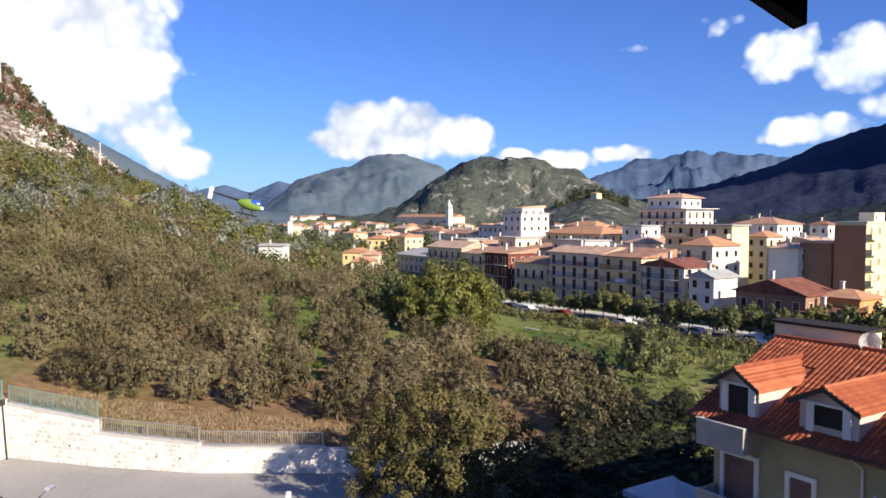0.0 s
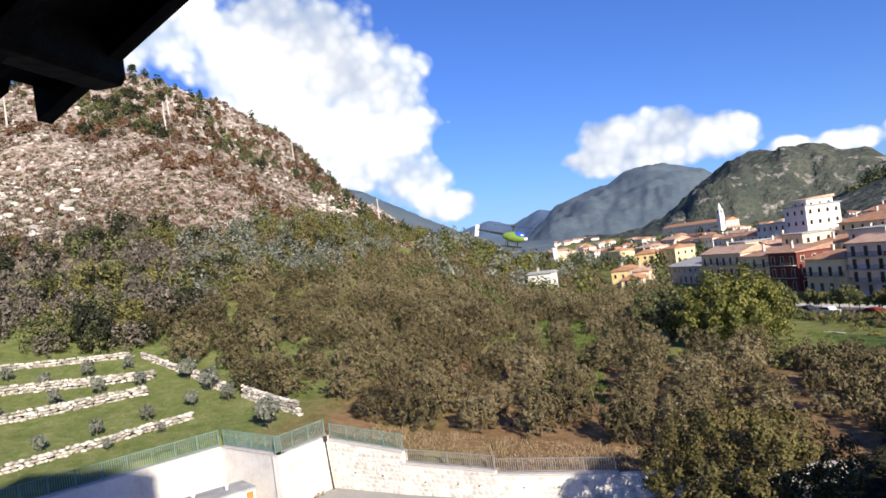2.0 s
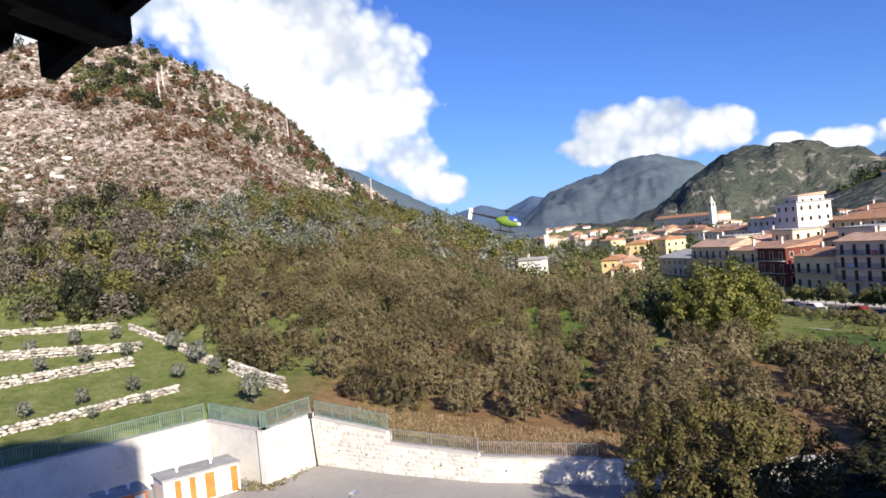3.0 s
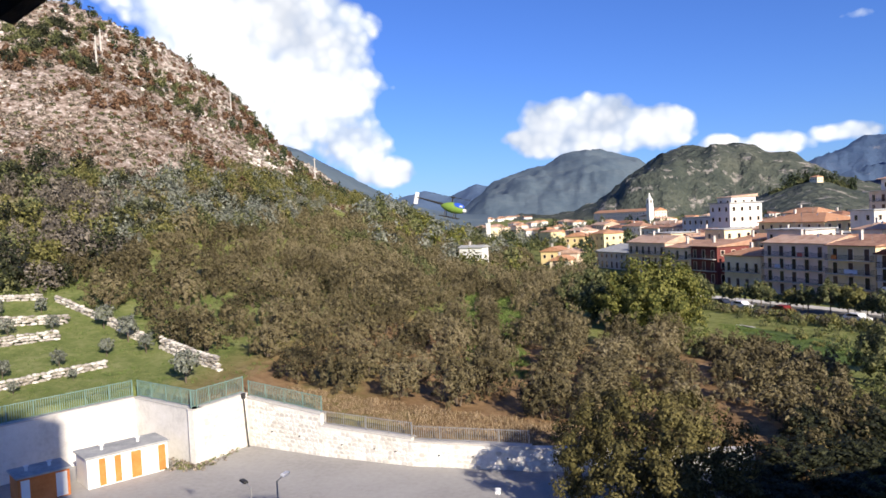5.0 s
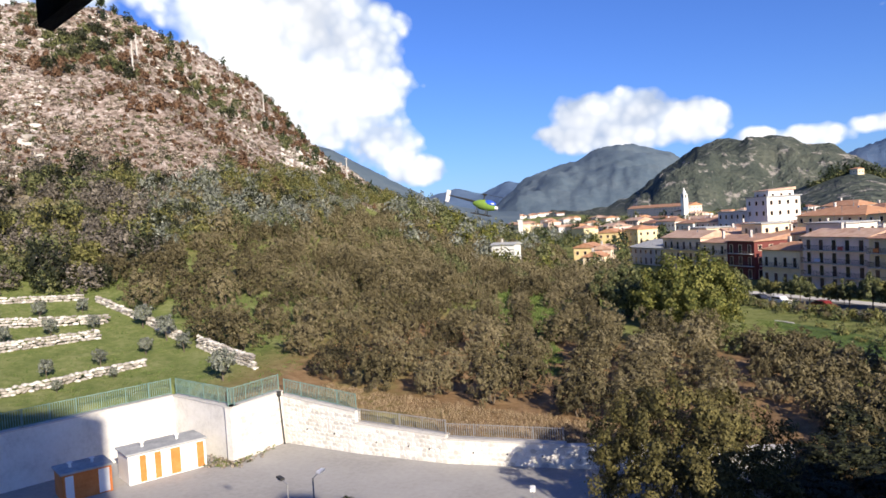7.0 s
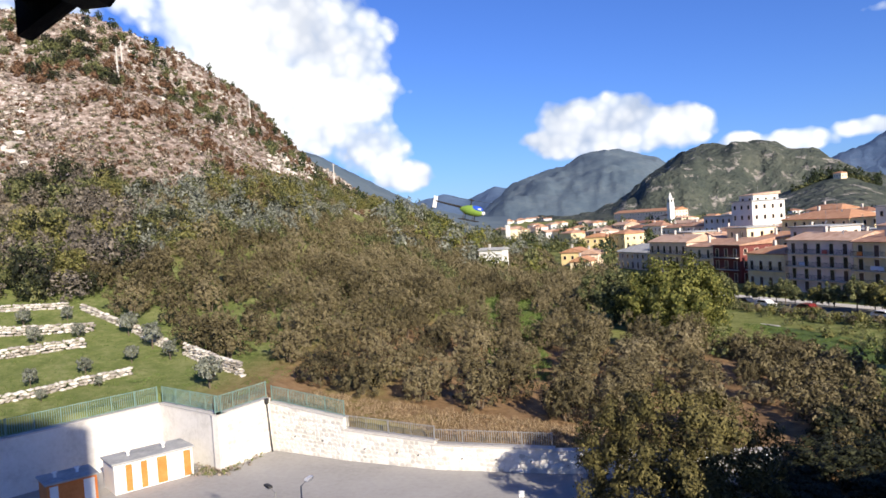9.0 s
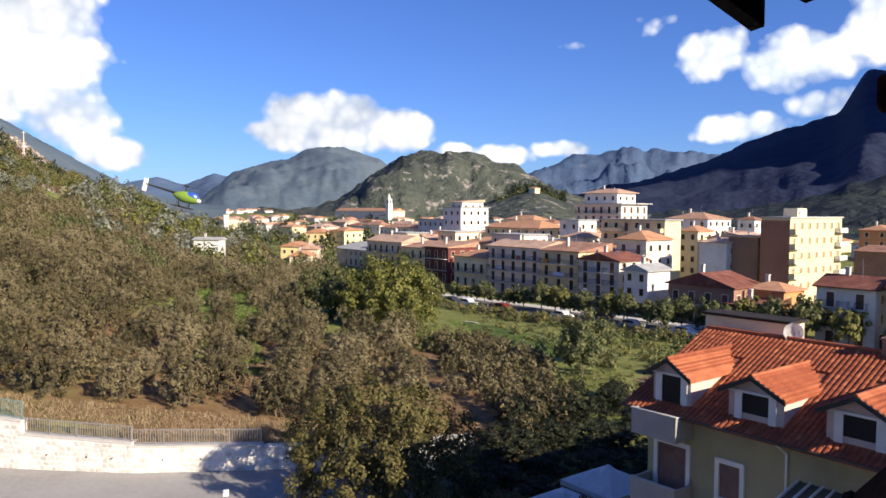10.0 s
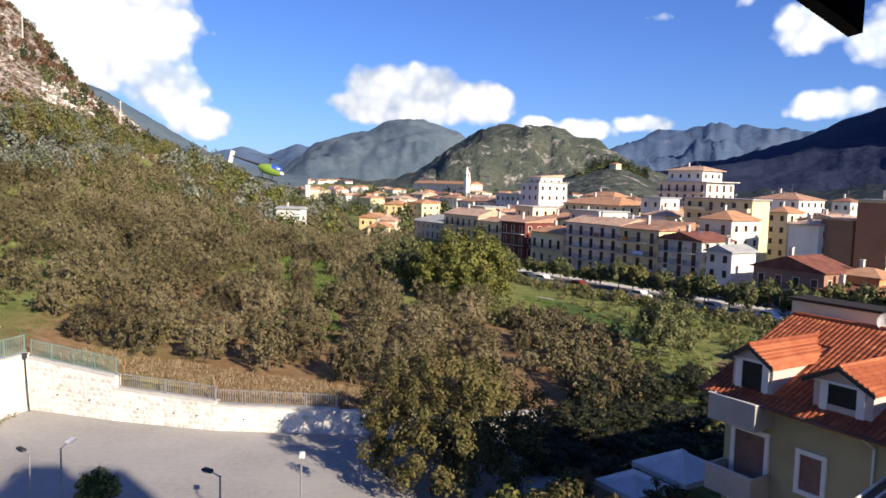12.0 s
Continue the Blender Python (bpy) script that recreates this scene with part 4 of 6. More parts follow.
put_stuff("valley_trees", "clumps of green trees in the valley before the town", "trees",
          [(x, y, spot(x, y) - 0.2, s) for x, y, s in ((rng.uniform(-150, -12), rng.uniform(200, 620), rng.uniform(1.0, 1.9)) for _ in range(420)) if -x / y < 0.42 and -x / y > 0.045 and (y > 330 or -x / y > 0.165)],
          [tuft(220, 5.0, 5.0, 0.7, 104, 0), tuft(220, 5.4, 5.6, 0.7, 105, 1), tuft(220, 4.8, 4.8, 0.7, 106, 2)], [GREEN, OLIVE, WALNUT], 36)


def blades(count, wide, tall, seed, slot=0):
    """The bare arrays of a tuft of grass blades for scatter_mesh."""
    r = np.random.default_rng(seed)
    a, d = r.random(count) * 6.28, wide * np.sqrt(r.random(count))
    foot = np.stack([np.cos(a) * d, np.sin(a) * d, np.zeros(count)], -1)
    b = r.random(count) * 6.28
    w = 0.03 + 0.03 * r.random(count)
    off = np.stack([np.cos(b) * w, np.sin(b) * w, np.zeros(count)], -1)
    tip = foot + np.stack([r.normal(size=count) * 0.25 * tall, r.normal(size=count) * 0.25 * tall, tall * (0.5 + 0.6 * r.random(count))], -1)
    v = np.stack([foot - off, foot + off, tip], 1).reshape(-1, 3)
    return v, np.arange(count * 3).reshape(-1, 3), slot


def grass_places(n, x0, x1, y0, y1, size, seed, test=lambda x, y: True):
    r = random.Random(seed)
    rows = [(r.uniform(x0, x1), r.uniform(y0, y1)) for _ in range(n)]
    return [(x, y, spot(x, y), r.uniform(*size)) for x, y in rows if test(x, y)]


put_stuff("dry_grass", "tall dry straw-coloured grass behind the wall", "grass", grass_places(900, -34, -4, 57.9, 64.5, (0.4, 1.0), 41, lambda x, y: y > 58.2 + max(0, -x - 19) * 0.15),
          [blades(26, 0.7, 0.42, 110), blades(26, 0.8, 0.3, 111)], [DRYGRASS], 42)
put_stuff("terrace_grass", "short green grass on the olive terraces", "grass", grass_places(5200, -100, -38, 46, 112, (0.35, 0.8), 43, lambda x, y: not bool(inside_yard(np.array(x), np.array(y))) and wall_gap(x, y) > 1.2),
          [blades(14, 0.7, 0.3, 112, 0), blades(14, 0.8, 0.22, 113, 1)], [LUSH, MEADOW], 44)
put_stuff("meadow_growth", "rough green and yellowing growth on the meadow", "grass", grass_places(1500, 4, 62, 74, 165, (0.5, 1.6), 45, lambda x, y: (x - 9) / 39 + (y - 112) / 55 < 0.92 and not (13 < x + (y - 100) * 0.25 < 25 and y > 86) and (y > 100 or x > 18)),
          [tuft(44, 1.4, 0.9, 0.28, 114, 0, 0, 3), tuft(44, 1.6, 1.1, 0.28, 115, 1, 0, 3), tuft(44, 1.5, 0.8, 0.28, 116, 2, 0, 3)], [MEADOW, GREEN, YELLOWISH], 46)
put_stuff("low_hazel_rows", "low close-planted hazel bushes in rows", "bushes", [(x, y, spot(x, y), s) for x, y, s in ((11.8 - (j * 2.9) * 0.1 + i * 2.5 + rng.uniform(-0.5, 0.5), 63 + j * 2.9 + rng.uniform(-0.5, 0.5), rng.uniform(0.75, 1.15)) for i in range(5) for j in range(15)) if x < 19.5 - max(0, y - 95) * 0.3 - max(0, 70 - y) * 0.8],
          [tuft(420, 2.5, 3.2, 0.3, 128 + k, 0, 0.2, 8) for k in range(4)], [HAZEL], 52)


lawn = flat_sheet("lawn", [(11.5, 129), (14.5, 130.5), (22.5, 118.5), (27.5, 107), (23.5, 98), (20.5, 103), (17.2, 113)], 0.05, LUSH, "bright green mown strip across the meadow", "grass")
put_stuff("strip_grass", "bright green grass of the mown strip", "grass", grass_places(1500, 11, 28, 98, 131, (0.4, 0.8), 76, lambda x, y: abs(x - 24.5 + (y - 102) * 0.46) < 2.6),
          [blades(20, 0.8, 0.35, 121)], [LUSH], 77)
put_stuff("gap_grass", "bright green grass between two orchard rows", "grass", grass_places(3000, -40, -12, 80, 150, (0.6, 1.1), 48, lambda x, y: 9.6 < math.degrees(math.atan2(-x, y)) < 14.4),
          [blades(26, 0.8, 0.5, 117)], [LUSH], 49)
put_stuff("wall_weeds", "weeds and grass at the foot of the wall", "weeds", [(x, y, 0.0, s) for x, y, s in ((-36.9 + rng.uniform(-1.5, 0.9) + rng.uniform(-3.2, 0.2), 57.2 + rng.uniform(-4.5, 1.6), rng.uniform(0.4, 0.9)) for _ in range(260)) if bool(inside_yard(np.array(x), np.array(y)))],
          [tuft(14, 1.0, 0.4, 0.26, 118, 0, 0, 2), tuft(14, 1.0, 0.5, 0.26, 119, 1, 0, 2)], [MEADOW, SCRUB], 50)
put_stuff("roadside_shrubs", "shrubs along the meadow side of the road", "shrubs", [(x, y, spot(x, y), s) for x, y, s in ((8 + 50 * t + rng.uniform(-3.5, 1.0), 158 - 62 * t + rng.uniform(-3.5, 1.0), rng.uniform(0.5, 1.0)) for t in [rng.random() for _ in range(150)])],
          [tuft(170, 2.6, 2.2, 0.32, 125, 0), tuft(170, 2.4, 2.4, 0.32, 126, 1), tuft(170, 2.8, 2.0, 0.32, 127, 2)], [GREEN, YELLOWISH, HAZEL], 51)


# ---- poles and a lone pine on the hill ----
def build_pole(x, y, tall):
    pole = empty("utility_pole", Matrix.Translation((x, y, spot(x, y) - 0.5)))
    tagged(pole, "tall pale utility pole on the hillside", "pole", "hillside poles")
    part("shaft", tube(bmesh.new(), (0, 0, 0), (0, 0, tall), 0.34, 0.22, 8), CONCRETE, pole)
    part("crossarm", boxes((-1.0, 1.0, -0.1, 0.1, tall - 0.9, tall - 0.7)), CONCRETE, pole)


for x, y, tall in ((-178.5, 213.2, 11.0), (-187.0, 226.0, 9.5), (-170.4, 283.4, 11.0), (-210.0, 176.0, 11.0), (-165.0, 352.0, 11.0)):
    build_pole(x, y, tall)
lone = make_tree("pine_tree", "lone small pine on the hill's top", "tree", 4.0, 8.0, 4.0, 500, 0.6, CYPRESS, 20, 0.14, 1, 6)
stand(lone, -214.0, 240.0)


# ---- dry-stone terrace walls ----
def stone_wall(label, a, b, tall, seed):
    """A dry-stone wall: courses of uneven stones along the land."""
    a, b = Vector(a), Vector(b)
    run = (b - a).length
    r = random.Random(seed)
    V, Fa, at = [], [], 0
    for course in range(max(2, int(tall / 0.32))):
        s = r.uniform(0, 0.3)
        while s < run:
            w = r.uniform(0.35, 0.75)
            p = a.lerp(b, s / run)
            v, f, _ = stone(r.randrange(9999))
            q = v * np.array([w * 1.35, 0.75, 0.52])
            ang = math.atan2(b.y - a.y, b.x - a.x)
            c, sn = math.cos(ang), math.sin(ang)
            q = np.stack([q[:, 0] * c - q[:, 1] * sn + p.x + r.uniform(-0.08, 0.08), q[:, 0] * sn + q[:, 1] * c + p.y + r.uniform(-0.08, 0.08),
                          q[:, 2] + spot(p.x, p.y) + 0.08 + course * 0.3 + r.uniform(-0.06, 0.06)], -1)
            V.append(q)
            Fa.append(f + at)
            at += len(v)
            s += w * 0.95
    me = bpy.data.meshes.new("terrace_wall")
    me.from_pydata(np.concatenate(V).tolist(), [], np.concatenate(Fa).tolist())
    me.materials.append(DRYSTONE)
    return tagged(new("terrace_wall", me), label, "stone wall", "dry-stone terrace walls")


for k, (a, b, tall) in enumerate((((-66, 41), (-53.8, 62.9), 1.1), ((-80, 49), (-64.1, 67.9), 1.3), ((-90, 57), (-66.8, 72.2), 1.3), ((-98, 62), (-75.0, 77.4), 1.0),
                                  ((-73.5, 77.6), (-64.5, 74.6), 1.0), ((-62.5, 73.8), (-54.5, 70.4), 1.3), ((-52.5, 70.0), (-42.6, 65.8), 1.6))):
    stone_wall("low dry-stone terrace wall of pale limestone" if k < 4 else "dry-stone boundary wall between terraces and orchard", a, b, tall, 60 + k)


# ---- sheds in the yard ----
def build_shed(label, corner, turn, long, deep, tall, stripes, base, side):
    shed = empty("shed", Matrix.Translation((*corner, 0)) @ Matrix.Rotation(radians(turn), 4, "Z"))
    tagged(shed, label, "shed", "prefabricated sheds in the yard")
    part("body", boxes((0, long, 0, deep, 0, tall), bevel=0.03), base, shed)
    part("roof", boxes((-0.15, long + 0.15, -0.15, deep + 0.15, tall, tall + 0.16), bevel=0.03), ROOFFELT, shed, "weathered grey flat roof")
    for x0, x1 in stripes:
        part("panel", boxes((x0, x1, -0.03, 0.0, 0.1, tall - 0.15), bevel=0.008), side, shed, "orange door panel")
    for x in (long * 0.25, long * 0.7):
        bm = tube(bmesh.new(), (x, deep * 0.5, tall + 0.14), (x, deep * 0.5, tall + 0.5), 0.12, 0.12, 10)
        tube(bm, (x, deep * 0.5, tall + 0.5), (x, deep * 0.5, tall + 0.58), 0.22, 0.2, 10)
        part("roof_vent", bm, WHITEPAINT, shed, "white roof vent")
    return shed


build_shed("white prefabricated shed with orange door panels beside the wall", (-43.3, 47.6), 57, 6.4, 3.0, 2.4,
           ((0.9, 1.4), (2.1, 2.6), (3.4, 4.2), (5.6, 6.2)), WHITEPAINT, ORANGEPAINT)
shed2 = build_shed("orange and white prefabricated shed with a flat grey roof", (-46.0, 43.6), 57, 3.6, 2.8, 2.1, ((0.2, 0.8), (2.6, 3.4)), ORANGEPAINT, WHITEPAINT)


# ---- lamps in the yard ----
def build_lamp(x, y, tall, turn, label):
    lamp = empty("street_lamp", Matrix.Translation((x, y, 0)) @ Matrix.Rotation(radians(turn), 4, "Z"))
    tagged(lamp, label, "street lamp", "yard lamps")
    part("base", tube(bmesh.new(), (0, 0, 0), (0, 0, 0.5), 0.11, 0.09, 10), GREYMETAL, lamp)
    part("pole", tube(bmesh.new(), (0, 0, 0.4), (0, 0, tall), 0.06, 0.045, 10), GREYMETAL, lamp)
    part("arm", tube(bmesh.new(), (0, 0, tall - 0.05), (0.55, 0, tall + 0.1), 0.035, 0.03, 8), GREYMETAL, lamp)
    head = bmesh.new()
    prism(head, [(0.45, tall + 0.05), (1.05, tall + 0.12), (1.0, tall + 0.24), (0.5, tall + 0.2)], -0.14, 0.14)
    bmesh.ops.bevel(head, geom=head.edges[:], offset=0.03, segments=1, affect="EDGES")
    hd = part("head", head, WHITEPAINT if "white" in label else BLACKMETAL, lamp)
    part("lens", boxes((0.55, 0.98, -0.1, 0.1, tall + 0.035, tall + 0.06)), WHITEPAINT, hd)


build_lamp(-11.3, 33.9, 5.8, 160, "dark yard lamp on a grey pole")
build_lamp(-7.8, 35.8, 5.8, 100, "white-headed yard lamp on a grey pole")
build_lamp(-21.6, 35.6, 5.8, 150, "dark yard lamp on a grey pole")
build_lamp(-20.6, 36.7, 5.8, 80, "white-headed yard lamp on a grey pole")
pipe = tagged(part("drain_pipe", tube(tube(bmesh.new(), (-36.05, 59.55, 0), (-36.3, 59.5, 4.6), 0.07), (-36.3, 59.5, 4.5), (-36.3, 59.5, 4.95), 0.2, 0.24, 10), BLACKMETAL),
              "black downpipe with a hopper in the wall's corner", "downpipe")


# ---- marquees ----
def build_marquee(label, x, y, half, eave, top, turn):
    tent = empty("marquee", Matrix.Translation((x, y, spot(x, y))) @ Matrix.Rotation(radians(turn), 4, "Z"))
    tagged(tent, label, "tent", "white marquees")
    bm = bmesh.new()
    n = 7
    grid = [[None] * n for _ in range(n)]
    for i in range(n):
        for j in range(n):
            a, b = i / (n - 1) * 2 - 1, j / (n - 1) * 2 - 1
            r = max(abs(a), abs(b))
            grid[i][j] = bm.verts.new((a * half, b * half, eave + (top - eave) * (1 - r) ** 1.35))
    for i in range(n - 1):
        for j in range(n - 1):
            bm.faces.new((grid[i][j], grid[i + 1][j], grid[i + 1][j + 1], grid[i][j + 1]))
    bmesh.ops.recalc_face_normals(bm, faces=bm.faces)
    bmesh.ops.solidify(bm, geom=bm.faces[:], thickness=0.02)
    part("canopy", bm, CANVAS, tent)
    for sx in (-1, 1):
        part("valance", boxes((sx * half - 0.02, sx * half + 0.02, -half, half, eave - 0.35, eave)), CANVAS, tent)
        part("valance", boxes((-half, half, sx * half - 0.02, sx * half + 0.02, eave - 0.35, eave)), CANVAS, tent)
        for sy in (-1, 1):
            part("pole", tube(bmesh.new(), (sx * half * 0.98, sy * half * 0.98, 0), (sx * half * 0.98, sy * half * 0.98, eave), 0.04), GREYMETAL, tent)


build_marquee("white peaked marquee beside the cream house", 14.6, 46.8, 2.2, 2.1, 3.3, 33)
build_marquee("low white marquee canopy under the trees", 11.0, 44.2, 1.7, 1.9, 2.5, 33)

# ---- road and the town ----
TURN = math.degrees(math.atan2(-0.835, 0.55))       # the streets' direction
U, V2 = Vector((0.55, -0.835)), Vector((0.835, 0.55))


def street_sheet(name, start, end, near, far, z, material, label, category):
    a, b = Vector(start), Vector(end)
    d = (b - a).normalized()
    q = Vector((-d.y, d.x))
    return flat_sheet(name, [tuple(a + q * near), tuple(a + q * far), tuple(b + q * far), tuple(b + q * near)], z, material, label, category)


street_sheet("road", (-4, 176), (90, 60), -1.0, 9.0, 0.06, ROADWAY, "asphalt road between the meadow and the town", "road")
street_sheet("pavement", (-4, 176), (90, 60), 9.0, 12.5, 0.18, CONCRETE, "concrete pavement along the front row of houses", "pavement")
flat_sheet("path", [(4.5, 138.6), (7.3, 137.2), (11.6, 134.2), (16.0, 129.4), (16.3, 128.6), (15.6, 128.2), (11.0, 132.8), (6.8, 135.6), (4.0, 137.0)], 0.05, CONCRETE, "pale trodden path across the meadow", "path")
flat_sheet("yard_patch", [(29, 84), (37, 92), (41, 86), (34, 78)], 0.05, DRYGRASS, "bare sandy patch beside the meadow", "ground")


P = PLASTER


def ring(x0, x1, z0, z1, t, y0, y1):
    """A frame of width t round an opening in the x-z plane, from depth y0 to y1."""
    bm = bmesh.new()
    rows = []
    for y in (y0, y1):
        for g in (t, 0.0):
            rows.append([bm.verts.new((x, y, z)) for x, z in ((x0 - g, z0 - g), (x1 + g, z0 - g), (x1 + g, z1 + g), (x0 - g, z1 + g))])
    for i in range(4):
        j = (i + 1) % 4
        for a, b in ((0, 1), (1, 3), (3, 2), (2, 0)):
            bm.faces.new((rows[a][i], rows[a][j], rows[b][j], rows[b][i]))
    bmesh.ops.recalc_face_normals(bm, faces=bm.faces)
    return bm


def window_meshes(w, h, tag):
    t = 0.09
    return mesh_of("window_frame", ring(-w / 2, w / 2, 0, h, t, -0.1, 0.02), P["sand"]), mesh_of("pane", boxes((-w / 2, w / 2, -0.02, 0.01, 0, h)), [DARKPANE])


WIN = {"window": window_meshes(1.0, 1.35, "w"), "door": window_meshes(1.1, 2.15, "d")}
BLIND = surface("beige_roller_blind", [(0.2, 0.16, 0.1), (0.28, 0.23, 0.14), (0.36, 0.3, 0.2)], 1.0, 0.8, 0.1, 8.0)
WIN["blind"] = WIN["window"][0], mesh_of("pane", boxes((-0.5, 0.5, -0.02, 0.01, 0, 1.35)), BLIND)
SHUT = mesh_of("shutter", boxes((-0.55, 0.55, -0.045, 0.0, 0, 2.15)), SHUTTER)
balcony_cache = {}


def balcony_meshes(run, solid=None):
    """A slab and a barred railing, or a solid parapet of the given material."""
    key = round(run * 2) / 2
    if solid is not None:
        return mesh_of("slab", boxes((-key / 2, key / 2, -1.25, 0.02, -0.18, 0.0), bevel=0.02), CONCRETE), mesh_of("parapet", boxes((-key / 2, key / 2, -1.25, -1.13, 0, 0.9), (-key / 2, -key / 2 + 0.12, -1.13, 0, 0, 0.9), (key / 2 - 0.12, key / 2, -1.13, 0, 0, 0.9), bevel=0.02), solid)
    if key not in balcony_cache:
        slab = mesh_of("slab", boxes((-key / 2, key / 2, -1.1, 0.02, -0.16, 0.0), bevel=0.02), CONCRETE)
        bm = boxes((-key / 2, key / 2, -1.1, -1.05, 0.95, 1.0))
        for i in range(int(key / 0.22) + 1):
            x = -key / 2 + 0.02 + i * (key - 0.04) / int(key / 0.22)
            box(bm, x - 0.012, x + 0.012, -1.09, -1.06, 0, 0.95)
        for sx in (-1, 1):
            box(bm, sx * key / 2 - 0.025, sx * key / 2 + 0.025, -1.1, 0, 0.95, 1.0)
            for i in range(4):
                box(bm, sx * key / 2 - 0.012, sx * key / 2 + 0.012, -0.95 + i * 0.25, -0.925 + i * 0.25, 0, 0.95)
        balcony_cache[key] = slab, mesh_of("railing", bm, BLACKMETAL)
    return balcony_cache[key]


def roof_bm(w, d, z, rise, over, kind):
    """A hip, gable (ridge along the front) or flat roof over a w x d block."""
    bm = bmesh.new()
    if kind == "flat":
        box(bm, -over, w + over, -over, d + over, z, z + 0.3)
        return bm
    x0, x1, y0, y1 = -over, w + over, -over, d + over
    if kind == "hip":
        inset = min(w, d) / 2 * 0.95
        ridge = [(x0 + inset, (y0 + y1) / 2), (x1 - inset, (y0 + y1) / 2)] if w >= d else [((x0 + x1) / 2, y0 + inset), ((x0 + x1) / 2, y1 - inset)]
    elif kind == "gable":
        ridge = [(x0, (y0 + y1) / 2), (x1, (y0 + y1) / 2)]
    elif kind == "front_gable":
        ridge = [((x0 + x1) / 2, y0), ((x0 + x1) / 2, y1)]
    else:                                           # one slope down to the front
        ridge = [(x0, y1), (x1, y1)]
    low = [bm.verts.new((x, y, z)) for x, y in ((x0, y0), (x1, y0), (x1, y1), (x0, y1))]
    eave = [bm.verts.new((x, y, z + 0.18)) for x, y in ((x0, y0), (x1, y0), (x1, y1), (x0, y1))]
    r = [bm.verts.new((x, y, z + 0.18 + rise)) for x, y in ridge]
    bm.faces.new(low[::-1])
    for i in range(4):
        bm.faces.new((low[i], low[(i + 1) % 4], eave[(i + 1) % 4], eave[i]))
    if kind in ("front_gable",) or (kind == "hip" and w < d):
        bm.faces.new((eave[0], eave[1], r[0]))
        bm.faces.new((eave[1], eave[2], r[1], r[0]))
        bm.faces.new((eave[2], eave[3], r[1]))
        bm.faces.new((eave[3], eave[0], r[0], r[1]))
    else:
        bm.faces.new((eave[0], eave[1], r[1], r[0]))
        bm.faces.new((eave[1], eave[2], r[1]))
        bm.faces.new((eave[2], eave[3], r[0], r[1]))
        bm.faces.new((eave[3], eave[0], r[0]))
    bmesh.ops.recalc_face_normals(bm, faces=bm.faces)
    return bm


town_rng = random.Random(77)
PLOTS = []                                          # (along, across, width, depth) of the houses in line with the streets


def build_house(label, x, y, w, d, h, wall_mat, roof_mat, kind="hip", rise=1.6, floors=0, balconies=False, base=None, turn=TURN, blank_side=False, blank_front=False, chimney=True, category="house", dishes=0, over=0.5, bays=0, front_doors=False, side_doors=False, solid=None, side_pane="", runs=((0.5, 0.94),)):
    z0 = (spot(x, y) if base is None else base) - 0.3
    if turn == TURN:
        PLOTS.append((Vector((x, y)).dot(U), Vector((x, y)).dot(V2), w, d))
    house = empty("house" if category == "house" else "apartment_building", Matrix.Translation((x, y, z0)) @ Matrix.Rotation(radians(turn), 4, "Z"))
    tagged(house, label, category, "houses of the town")
    h = h - z0
    bm = boxes((0, w, 0, d, 0, h))
    part("wall", bm, wall_mat, house)
    roof = part("roof", roof_bm(w, d, h, rise, over, kind), roof_mat, house)
    floors = floors or max(1, round((h - 0.4) / 3.1))
    step = (h - 0.5) / floors
    bays = bays or max(1, round(w / 3.5))
    side_bays = max(1, round(d / 3.4))
    for f in range(floors):
        zf = 0.45 + f * step
        for face, count, run in (("front", 0 if blank_front else bays, w), ("side", 0 if blank_side else side_bays, d)):
            for i in range(count):
                s = run * (i + 0.5) / count
                door = (front_doors if face == "front" else side_doors) or (balconies and face == "front") or f == 0
                sort = side_pane if side_pane and face == "side" else "door" if door else "window"
                fm, pm = WIN[sort]
                win = part("window", fm, None, house)
                win.matrix_basis = (pose(s, 0, zf + (0.1 if door else 0.85)) if face == "front" else pose(w, s, zf + (0.1 if door else 0.85), 0, 0, 90))
                part("pane", pm, None, win)
                if door and town_rng.random() < 0.5:
                    part("shutter", SHUT, None, win).location = (0, -0.03, 0)
        if balconies and f > 0:
            for mid, share in runs:
                slab, rail = balcony_meshes(w * share, solid)
                bal = part("balcony", slab, None, house)
                bal.location = (w * mid, 0, zf + 0.08)
                part("railing" if solid is None else "parapet", rail, None, bal)
    if chimney and kind != "flat":
        bm = boxes((w * 0.3, w * 0.3 + 0.6, d * 0.45, d * 0.45 + 0.6, h, h + rise + 1.2), (w * 0.3 - 0.08, w * 0.3 + 0.68, d * 0.45 - 0.08, d * 0.45 + 0.68, h + rise + 1.2, h + rise + 1.35))
        part("chimney", bm, CONCRETE, roof)
    if category != "convent" and h > 8 and bays < 12:
        bm = tube(bmesh.new(), (w * 0.62, d * 0.4, h), (w * 0.62, d * 0.4, h + rise + 2.6), 0.035, 0.03, 6)
        for i in range(4):
            box(bm, w * 0.62 - 0.5 + 0.08 * i, w * 0.62 + 0.5 - 0.08 * i, d * 0.4 - 0.02, d * 0.4 + 0.02, h + rise + 1.7 + 0.22 * i, h + rise + 1.74 + 0.22 * i)
        part("antenna", bm, GREYMETAL, roof)
    for k in range(dishes):
        dish(house, w * (0.25 + 0.5 * k / max(1, dishes - 1)) if dishes > 1 else w * 0.7, d * 0.3, h + (0.3 if kind == "flat" else rise * 0.6), 0.45)
    return house


